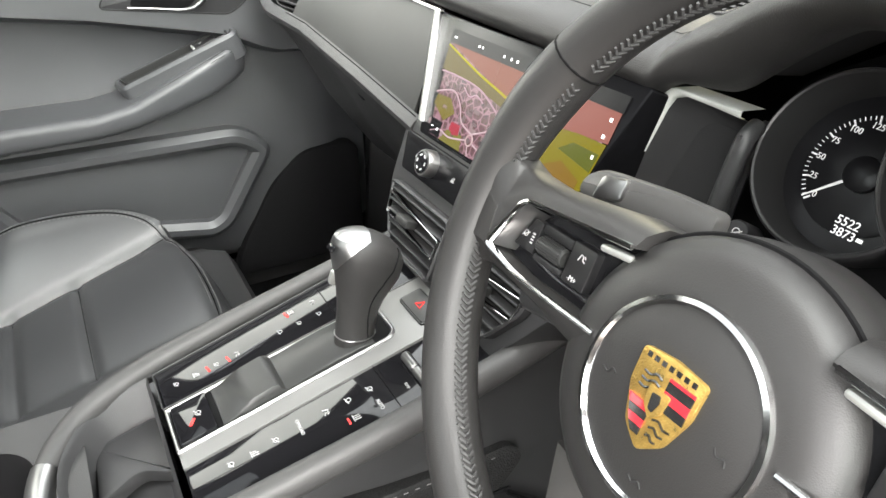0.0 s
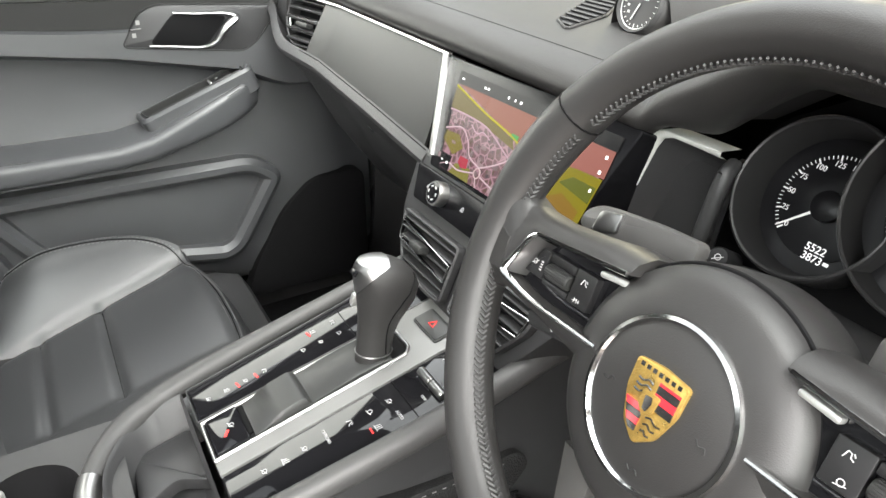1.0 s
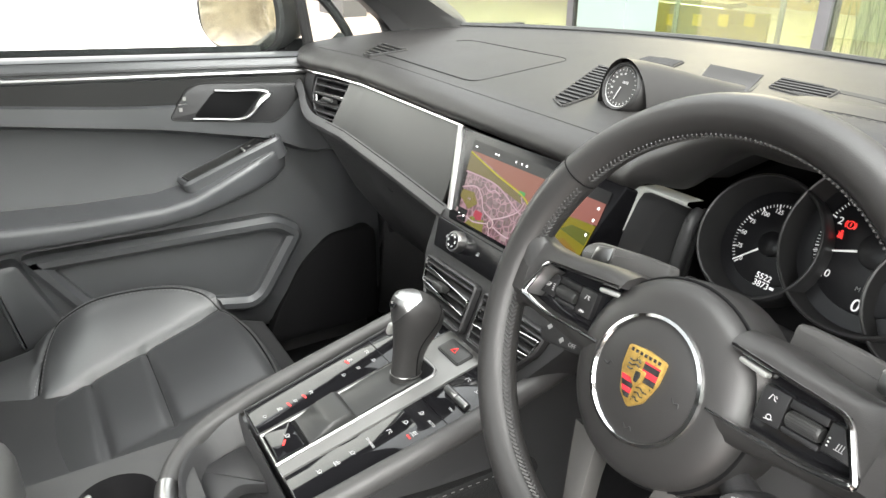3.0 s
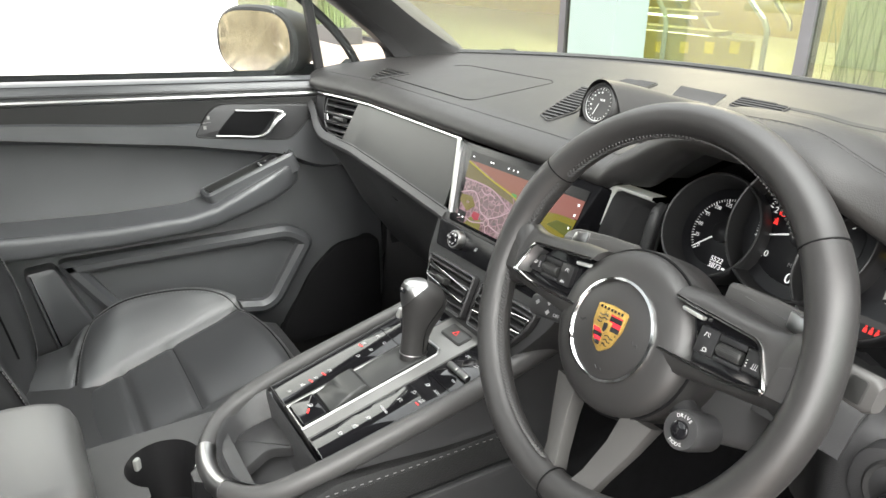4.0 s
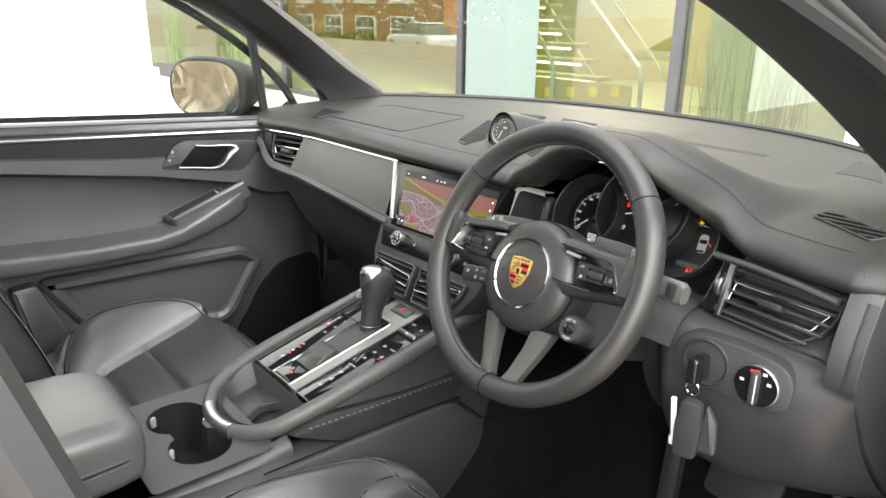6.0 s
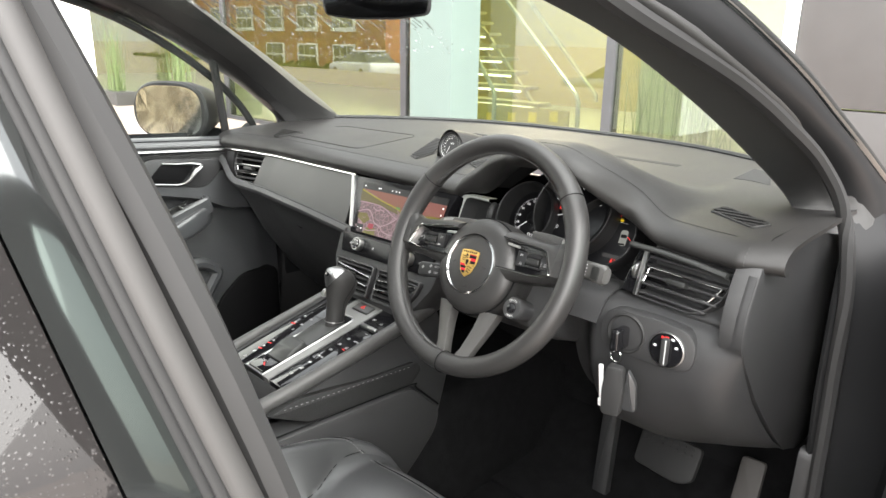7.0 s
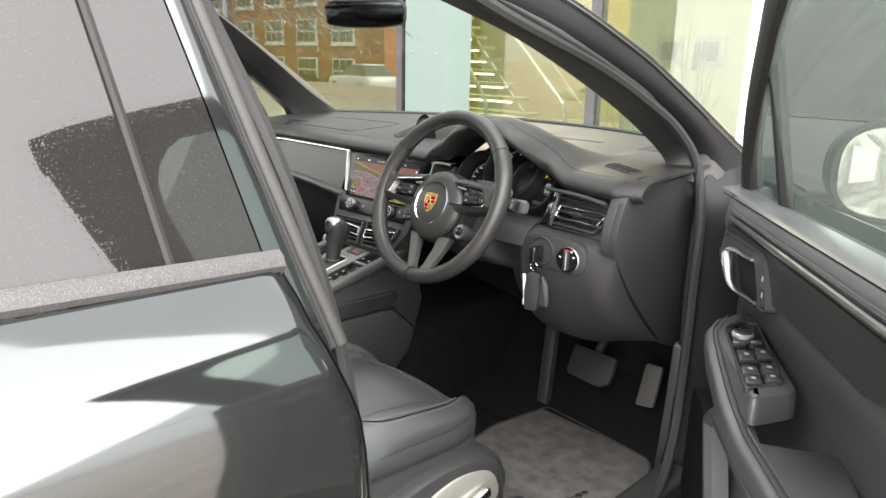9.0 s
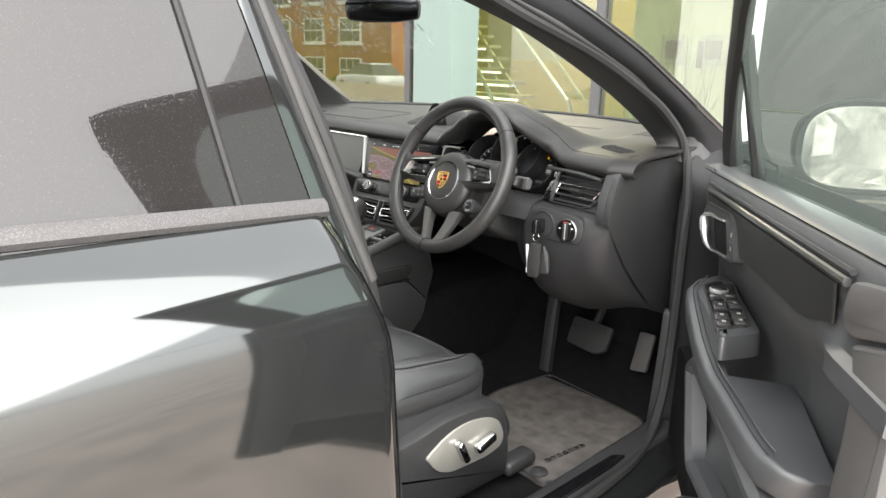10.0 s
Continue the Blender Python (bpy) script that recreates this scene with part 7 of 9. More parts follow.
    slab(bm, PM, rounded([(-0.30, 0.52), (-0.02, 0.50), (-0.02, 0.42), (-0.32, 0.42)], 0.03), 0.05, 0.02, base=-0.02)
    put("door_bin", bm, PLASTIC, d)
    # near-black colour stands in for the footwell's shade on this panel
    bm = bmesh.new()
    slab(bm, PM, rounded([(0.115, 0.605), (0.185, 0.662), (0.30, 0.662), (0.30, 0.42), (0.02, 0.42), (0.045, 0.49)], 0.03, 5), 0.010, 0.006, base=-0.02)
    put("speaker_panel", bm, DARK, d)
    # window frame and glass
    bm = bmesh.new()
    if driver:
        tube(bm, spline([(0.805, 0.395, 1.035), (0.778, 0.335, 1.13), (0.749, 0.222, 1.228), (0.724, 0.10, 1.312), (0.70, -0.02, 1.375), (0.672, -0.22, 1.445), (0.658, -0.62, 1.485), (0.656, -0.755, 1.480)], 6), 0.017, 10, flat=2.3)
    else:
        tube(bm, spline([(0.80, 0.395, 1.05), (0.79, 0.375, 1.11), (0.765, 0.295, 1.205), (0.735, 0.16, 1.325), (0.70, -0.03, 1.425), (0.665, -0.33, 1.485), (0.655, -0.62, 1.50)], 6), 0.016, 8, flat=1.3)
    # broad black upright at the rear of the window: it leans back and rounds into the top rail
    lean = [(1.03, -0.548, -0.640), (1.10, -0.560, -0.660), (1.18, -0.575, -0.685), (1.26, -0.592, -0.705), (1.33, -0.603, -0.724), (1.38, -0.600, -0.736), (1.41, -0.586, -0.743), (1.435, -0.560, -0.748), (1.452, -0.520, -0.752), (1.464, -0.45, -0.756), (1.486, -0.44, -0.760)]
    skin(bm, [[Vector((0.806 - 0.32 * (z - 1.03) + dx, y, z)) for dx, y in ((0.007, ya), (0.010, yb), (-0.006, yb), (-0.009, ya))] for z, ya, yb in lean])
    put("window_frame", bm, RUBBER, d)
    bm = bmesh.new()
    tube(bm, [(0.803, 0.165, 1.040), (0.737, 0.115, 1.30)] if driver else [(0.792, 0.200, 1.035), (0.742, 0.142, 1.33)], 0.012, 8)
    put("quarter_post", bm, RUBBER, d)
    bm = bmesh.new()
    skin(bm, [[Vector((0.82, y, 1.0)), Vector((0.80 - 0.33 * (zt - 1.06), y, zt))] for y, zt in ((0.37, 1.06), (0.335, 1.12), (0.22, 1.225), (0.10, 1.31), (-0.02, 1.37), (-0.22, 1.44), (-0.62, 1.48))], closed=False)
    g = put("window_glass", bm, WET_GLASS if driver else CLEAR_SIDE, d, "wet side window" if driver else "clear side window")
    g.visible_shadow = False
    bm = bmesh.new()
    tube(bm, [(0.815, y, sill(y) - 0.031) for y in steps(-0.66, 0.30, 10)], 0.006, 6)
    put("window_seal", bm, RUBBER, d)
    # outer mirror
    MM = pose(0.965, 0.155, 1.12, 0, 0, -8) if driver else pose(0.915, 0.125, 1.122, 0, 0, -30)
    mir = thing("wing_mirror", T @ Vector((0.93, 0.17, 1.06)), "dark wing mirror housing with wet oval glass", "mirror", "wing mirrors")
    bm = bmesh.new()
    rings = []
    for y, sx, sz in ((0.105, 0.03, 0.02), (0.09, 0.07, 0.045), (0.055, 0.10, 0.066), (0.0, 0.118, 0.079), (-0.045, 0.122, 0.083), (-0.052, 0.116, 0.078)):
        rings.append([MM @ Vector((sx * math.copysign(abs(math.cos(a)) ** 0.75, math.cos(a)), y, sz * math.copysign(abs(math.sin(a)) ** 0.85, math.sin(a)))) for a in steps(0, 2 * math.pi, 36)[:-1]])
    skin(bm, rings, caps=True)
    put("housing", bm, RUBBER, mir)
    bm = bmesh.new()
    skin(bm, [[MM @ Vector((k * 0.106 * math.copysign(abs(math.cos(a)) ** 0.6, math.cos(a)), -0.0545, k * 0.070 * math.copysign(abs(math.sin(a)) ** 0.65, math.sin(a)))) for a in steps(0, 2 * math.pi, 36)[:-1]] for k in (1.0, 0.5)])
    put("mirror_glass", bm, MIRROR_GLASS, mir, "wet mirror glass")
    bm = bmesh.new()
    tube(bm, [(0.84, 0.19, 1.055), (0.88, 0.185, 1.06), (0.93, 0.17, 1.075)], [0.03, 0.024, 0.022], 10, flat=0.6)
    put("foot", bm, EDGE_DARK, mir)
    return d


MIRROR_GLASS = material("mirror_silver", (0.8, 0.82, 0.78), 0.10, metal=1.0, vary=0, rough_vary=0)
front_door(False)
front_door(True)

# ---- rear door on the driver's side ----
rdoor = thing("rear_door", (0.9, -1.1, 0.4), "closed dark grey rear car door with rain-beaded dark glass", "car door")


def front_edge(z):
    return along([(0.40, -0.60), (0.727, -0.607), (0.94, -0.632), (1.044, -0.666), (1.09, -0.665)], z)


def rd_x(z):
    return along([(0.36, 0.90), (0.45, 0.918), (0.60, 0.932), (0.72, 0.930), (0.80, 0.934), (0.90, 0.942), (0.97, 0.938), (1.02, 0.922), (1.055, 0.896), (1.075, 0.868), (1.09, 0.846)], z)


def rd_pt(z, y):
    edge = front_edge(z)
    yy = edge + (y) * 1.1
    return Vector((rd_x(z) - 0.012 * smoothstep(-0.02, 0.0, y) ** 2 + 0.03 * smoothstep(-0.6, -1.1, y), yy, z + 0.03 * (edge - yy) * smoothstep(0.9, 1.09, z) ))


zs = [0.36, 0.42, 0.5, 0.58, 0.66, 0.72, 0.78, 0.84, 0.9, 0.94, 0.97, 1.0, 1.025, 1.045, 1.06, 1.072, 1.082, 1.089]
ys = [0.0, -0.006, -0.014, -0.025, -0.05, -0.1, -0.2, -0.35, -0.5, -0.7, -0.9, -1.1]
bm = sheet(rd_pt, zs, ys)
part("door_skin", bm, PAINT, rdoor, "glossy dark grey metallic skin")
bm = sheet(lambda z, w: Vector((rd_x(z) - 0.012 - 0.09 * w, front_edge(z) + 0.003 - 0.01 * w, z)), zs, steps(0, 1, 4))
part("door_edge", bm, PAINT, rdoor)
# belt strip
RAINY = bpy.data.materials.new("rain_beaded_dark_glass")


def rain(m, base, rough, depth, size=260.0, metal=0.0, coat=0.0, cover=1.0, shine=0.22):
    """Beads of rain: relief from two sizes of drops over a smooth surface, with their gleam painted in."""
    m.use_nodes = True
    n, l = m.node_tree.nodes, m.node_tree.links
    b = n["Principled BSDF"]
    b.inputs["Base Color"].default_value, b.inputs["Roughness"].default_value = (*base, 1), rough
    b.inputs["Metallic"].default_value, b.inputs["Coat Weight"].default_value = metal, coat
    b.inputs["Specular IOR Level"].default_value = shine
    co = n.new("ShaderNodeTexCoord")
    v1, v2, mx = n.new("ShaderNodeTexVoronoi"), n.new("ShaderNodeTexVoronoi"), n.new("ShaderNodeMath")
    v1.inputs["Scale"].default_value, v2.inputs["Scale"].default_value = size, size * 0.35
    r1, r2 = n.new("ShaderNodeMapRange"), n.new("ShaderNodeMapRange")
    for v, r, top in ((v1, r1, 0.5 * cover), (v2, r2, 0.28 * cover)):
        l.new(co.outputs["Object"], v.inputs["Vector"])
        l.new(v.outputs["Distance"], r.inputs["Value"])
        r.inputs["From Max"].default_value, r.inputs["To Min"].default_value, r.inputs["To Max"].default_value = top, 1.0, 0.0
    mx.operation = "MAXIMUM"
    l.new(r1.outputs[0], mx.inputs[0])
    l.new(r2.outputs[0], mx.inputs[1])
    # lighter base colour on the drops imitates the light they scatter
    drop_gleam = n.new("ShaderNodeValToRGB")
    ramp_points(drop_gleam, [(0.15, base), (0.75, [min(1.0, c * 2.0 + 0.006) for c in base])])
    l.new(mx.outputs[0], drop_gleam.inputs[0])
    l.new(drop_gleam.outputs[0], b.inputs["Base Color"])
    bu = n.new("ShaderNodeBump")
    bu.inputs["Strength"].default_value, bu.inputs["Distance"].default_value = depth, 0.002
    l.new(mx.outputs[0], bu.inputs["Height"])
    l.new(bu.outputs[0], b.inputs["Normal"])
    return m


rain(RAINY, (0.014, 0.0132, 0.013), 0.02, 0.022, 420, cover=0.62, shine=0.40)
RAINY_STRIP = rain(bpy.data.materials.new("wet_black_strip"), (0.048, 0.046, 0.046), 0.42, 0.06, 700)
bm = bmesh.new()
rings = []
for y in steps(-0.663, -1.85, 12):
    zz = 1.089 + 0.048 * (-0.663 - y)
    xo = 0.03 * smoothstep(-1.2, -1.85, y)
    rings.append([Vector((0.846 + xo, y, zz - 0.003)), Vector((0.850 + xo, y, zz + 0.004)), Vector((0.846 + xo, y, zz + 0.014)), Vector((0.838 + xo, y, zz + 0.019)), Vector((0.828 + xo, y, zz + 0.016)), Vector((0.828 + xo, y, zz - 0.003))])
skin(bm, rings)
part("belt_strip", bm, RAINY_STRIP, rdoor, "wet black strip below the glass")


def pillar_y(z):
    """Front line of the rear door's window frame."""
    return -0.676 - 0.205 * (z - 1.085)


def seal_y(z):
    """Line between the pillar cover and the sliding glass."""
    return -0.770 - 0.125 * (z - 1.087)


def glass_x(z):
    return 0.833 - 0.28 * (z - 1.09) - 0.10 * max(0, z - 1.25) ** 1.5


zz = steps(1.09, 1.50, 10)
bm = sheet(lambda z, w: Vector((glass_x(z) + 0.004, pillar_y(z) + (seal_y(z) - pillar_y(z) + 0.002) * w, z)), zz, steps(0, 1, 3), 0.004)
part("pillar_cover", bm, RAINY, rdoor, "gloss black pillar cover with rain drops")
bm = sheet(lambda z, w: Vector((glass_x(z) + 0.0, seal_y(z) - 0.003 - 1.1 * w, z + 0.03 * w)), zz, steps(0, 1, 8), 0.004)
part("window_glass", bm, RAINY, rdoor, "dark privacy glass beaded with rain")
bm = bmesh.new()
tube(bm, [(glass_x(z) + 0.002, seal_y(z), z) for z in zz], 0.0045, 6)
part("glass_seal", bm, RUBBER, rdoor)
zf = [0.98, 1.0, 1.02, 1.04, 1.06, 1.08] + zz


def strip_w(z):
    """Width of the painted edge: it widens downwards."""
    return along([(1.0, 0.036), (1.07, 0.031), (1.217, 0.024), (1.34, 0.020), (1.5, 0.018)], z)


bm = sheet(lambda z, w: Vector((glass_x(z) + 0.006 - 0.003 * w ** 4, pillar_y(z) + 0.001 + strip_w(z) * w, z)), zf, steps(0, 1, 8))
part("frame_edge", bm, PAINT, rdoor, "painted edge of the window frame")
FRAME_RUBBER = material("grey_weathered_rubber", (0.030, 0.0290, 0.028), 0.6)
for off, dx, rr, mt in ((0.003, -0.004, 0.0045, RUBBER), (0.010, -0.007, 0.0050, RUBBER), (0.021, -0.010, 0.0090, FRAME_RUBBER)):
    bm = bmesh.new()
    tube(bm, [(glass_x(z) + dx, pillar_y(z) + strip_w(z) + off * (0.85 + 0.5 * max(0, 1.3 - z)), z) for z in steps(0.99, 1.50, 12)], rr, 10)
    part("frame_seal", bm, mt, rdoor)

# ---- body shell ----
shell = thing("car_body", (0, -0.3, 0.3), "dark grey car body with black pillars, sills and seals", "car body", kind="structure")
PILLAR = material("dark_grey_pillar_lining", (0.026, 0.026, 0.0255), 0.55, grain=0.3, size=900)
# sections of the windscreen pillars: inner edge on the glass, inner and outer edge on the opening, outer edge on the glass
DRIVER_PILLAR = (
    ((0.718, 0.335, 1.06), (0.765, 0.40, 1.05), (0.80, 0.46, 1.05), (0.80, 0.60, 1.06)),
    ((0.662, 0.397, 1.097), (0.738, 0.395, 1.11), (0.772, 0.42, 1.115), (0.775, 0.53, 1.125)),
    ((0.600, 0.345, 1.173), (0.722, 0.300, 1.18), (0.748, 0.31, 1.19), (0.748, 0.40, 1.205)),
    ((0.598, 0.175, 1.250), (0.722, 0.145, 1.25), (0.743, 0.145, 1.262), (0.730, 0.23, 1.285)),
    ((0.600, -0.03, 1.328), (0.715, -0.065, 1.33), (0.732, -0.07, 1.34), (0.705, 0.02, 1.370)),
    ((0.580, -0.20, 1.382), (0.690, -0.24, 1.392), (0.705, -0.25, 1.402), (0.665, -0.14, 1.432)),
    ((0.550, -0.42, 1.450), (0.665, -0.45, 1.450), (0.690, -0.46, 1.455), (0.630, -0.36, 1.510)),
    ((0.53, -0.9, 1.56), (0.65, -0.9, 1.48), (0.685, -0.9, 1.48), (0.61, -0.9, 1.575)),
    ((0.53, -1.9, 1.55), (0.65, -1.9, 1.47), (0.685, -1.9, 1.47), (0.61, -1.9, 1.565)),
)
PASSENGER_PILLAR = (
    ((0.735, 0.60, 1.06), (0.772, 0.36, 1.05), (0.86, 0.42, 1.05), (0.86, 0.66, 1.05)),
    ((0.715, 0.53, 1.10), (0.768, 0.31, 1.11), (0.855, 0.36, 1.10), (0.835, 0.58, 1.12)),
    ((0.680, 0.40, 1.17), (0.756, 0.23, 1.18), (0.835, 0.25, 1.18), (0.79, 0.44, 1.21)),
    ((0.640, 0.26, 1.26), (0.742, 0.14, 1.25), (0.805, 0.13, 1.25), (0.74, 0.28, 1.30)),
    ((0.605, 0.09, 1.37), (0.722, 0.0, 1.33), (0.77, -0.02, 1.33), (0.70, 0.10, 1.40)),
    ((0.575, -0.06, 1.45), (0.695, -0.15, 1.40), (0.735, -0.17, 1.40), (0.665, -0.04, 1.48)),
    ((0.545, -0.30, 1.525), (0.665, -0.40, 1.455), (0.70, -0.42, 1.455), (0.63, -0.30, 1.545)),
    ((0.53, -0.9, 1.56), (0.65, -0.9, 1.48), (0.685, -0.9, 1.48), (0.61, -0.9, 1.575)),
    ((0.53, -1.9, 1.55), (0.65, -1.9, 1.47), (0.685, -1.9, 1.47), (0.61, -1.9, 1.565)),
)
for s in (-1, 1):
    rings, seals = [], []
    rows = DRIVER_PILLAR if s > 0 else PASSENGER_PILLAR
    for A, B, C, D in zip(*(spline([Vector(row[k]) for row in rows], 4) for k in range(4))):
        loop = [Vector(p) for p in (A, B, C, D)]
        if s < 0:
            for q in loop[1:3]:
                q.y += 0.038 * smoothstep(1.48, 1.30, q.z)
        mid = (loop[0] + loop[1] + loop[2] + loop[3]) / 4
        wrap = [loop[0].lerp(loop[1], 0.72), loop[1].lerp(loop[0], 0.08), loop[1].lerp(loop[2], 0.25), loop[1].lerp(loop[2], 0.75), loop[2].lerp(loop[3], 0.06), loop[2].lerp(loop[3], 0.55), loop[2].lerp(loop[3], 0.9)]
        seals.append([Vector((s * q.x, q.y, q.z)) for q in (mid + (q - mid) * 1.07 for q in wrap)])
        ring = []
        for i in range(4):
            a, p, b = loop[i - 1], loop[i], loop[(i + 1) % 4]
            for w in (0.0, 0.5, 1.0):
                q0, q1 = p.lerp(a, 0.22), p.lerp(b, 0.22)
                q = q0 * (1 - w) ** 2 + p * 2 * w * (1 - w) + q1 * w * w
                ring.append(Vector((s * q.x, q.y, q.z)))
        rings.append(ring)
    bm = bmesh.new()
    skin(bm, rings)
    part("windscreen_pillar", bm, PILLAR, shell, "grey lined windscreen pillar", angle=75)
    if s < 0:
        bm = bmesh.new()
        skin(bm, seals, closed=False)
        part("pillar_seal", bm, RUBBER, shell, "wide black rubber pillar seal")
# painted outer face of the driver's pillar
bm = bmesh.new()
pts = spline([(0.80, 0.60, 1.075), (0.784, 0.50, 1.131), (0.774, 0.40, 1.184), (0.756, 0.30, 1.243), (0.745, 0.20, 1.294), (0.733, 0.10, 1.337), (0.718, 0.0, 1.378), (0.698, -0.12, 1.420), (0.660, -0.40, 1.500), (0.650, -0.9, 1.535)], 4)
inner = spline([(0.775, 0.44, 1.05), (0.757, 0.415, 1.10), (0.742, 0.36, 1.15), (0.733, 0.29, 1.192), (0.730, 0.20, 1.234), (0.728, 0.10, 1.273), (0.725, 0.0, 1.310), (0.712, -0.12, 1.350), (0.690, -0.40, 1.440), (0.672, -0.9, 1.490)], 4)
bm = sheet(lambda i, w: inner[int(i)].lerp(pts[int(i)], w) + Vector((0.016, -0.010, 0.0)) * math.sin(math.pi * w), list(range(len(pts))), steps(0, 1, 8), 0.006)
part("pillar_flange", bm, EDGE_DARK, shell, "black pillar flange")
bm = bmesh.new()
tube(bm, [q + Vector((-0.002, 0.006, -0.001)) for q in pts], 0.010, 10)
part("pillar_skin", bm, PAINT, shell, "painted outer pillar")
# roof and head lining, both open under an added, unseen tinted panel that brightens the cabin
def roof_point(x, w, y0, z0, bow):
    return Vector((x, y0 - 2.2 * w - bow * (x / 0.6) ** 2 * (1 - w), z0 + 0.08 * smoothstep(0, 0.3, w) - 0.05 * (x / 0.6) ** 2))


def cut_panel(bm):
    """Open a sheet over the front seats and the bench."""
    hole = [f for f in bm.faces if abs(f.calc_center_median().x) < 0.43 and -1.62 < f.calc_center_median().y < -0.40]
    bmesh.ops.delete(bm, geom=hole, context="FACES")
    return bm


bm = cut_panel(sheet(lambda x, w: roof_point(x, w, -0.06, 1.50, 0.12), steps(-0.60, 0.60, 24), steps(0, 1, 44), 0.03))
part("roof", bm, PAINT, shell)
bm = cut_panel(sheet(lambda x, w: roof_point(x, w, -0.02, 1.462, 0.10), steps(-0.60, 0.60, 24), steps(0, 1, 44), 0.008))
part("headlining", bm, material("dark_grey_headlining", (0.05, 0.05, 0.05), 0.9, grain=0.5, size=500), shell)
bm = sheet(lambda x, w: roof_point(x, w, -0.06, 1.514, 0.12), steps(-0.46, 0.46, 12), steps(0.14, 0.72, 12), 0.005)
pane = part("added_roof_glass", bm, glass_pane("tinted_roof_glass", (0.55, 0.57, 0.57), 0.06), shell, "unseen tinted roof panel added to let daylight in")
pane.visible_shadow = False
# windscreen
bm = sheet(lambda x, w: Vector((x * (1 - 0.19 * w), (screen_base(x) + 0.03) * (1 - w) + (-0.02 - 0.12 * (x / 0.73) ** 2) * w, 1.07 + 0.405 * w - 0.03 * (x / 0.73) ** 2 * w + 0.03 * math.sin(math.pi * w))), steps(-0.73, 0.73, 20), steps(0, 1, 10))
ws_ = part("windscreen", bm, CAR_GLASS, shell, "clear windscreen")
ws_.visible_shadow = False
# streaks of water on the passenger corner of the glass


def on_screen(x, w):
    return Vector((x * (1 - 0.19 * w), (screen_base(x) + 0.03) * (1 - w) + (-0.02 - 0.12 * (x / 0.73) ** 2) * w, 1.07 + 0.405 * w - 0.03 * (x / 0.73) ** 2 * w + 0.03 * math.sin(math.pi * w)))


drops = random.Random(11)
bm = bmesh.new()
for k in range(900):
    x = drops.uniform(-0.70, -0.08)
    w = min(0.97, drops.uniform(0.45, 1.0) + 0.1 * (x + 0.4))
    ln = drops.choice((0.004, 0.006, 0.012, 0.03, 0.05)) if w > 0.6 else 0.004
    lean = 0.35 + drops.uniform(-0.08, 0.08)
    tube(bm, [on_screen(x + lean * ln * q, w + q * ln * 1.2) + Vector((0, 0.003, 0.004)) for q in (0, 0.5, 1)], [0.0007, drops.uniform(0.0010, 0.0022), 0.0006], 5)
part("water_streaks", bm, glass_pane("water_film", (0.9, 0.92, 0.92), 0.35, 0.15), shell, "streaks of rain water")
bm = bmesh.new()
tube(bm, [(x, screen_base(x) + 0.004, 1.092) for x in steps(-0.74, 0.74, 50)], 0.006, 6)
part("windscreen_seal", bm, RUBBER, shell)
# bonnet beyond the glass
bm = sheet(lambda x, w: Vector((x, screen_base(x) + 0.05 + (1.9 - screen_base(x)) * w, 1.03 - 0.06 * w - 0.12 * w ** 3 - 0.10 * (abs(x) / 0.9) ** 4)), steps(-0.9, 0.9, 20), steps(0, 1, 10), 0.01)
part("bonnet", bm, PAINT, shell)
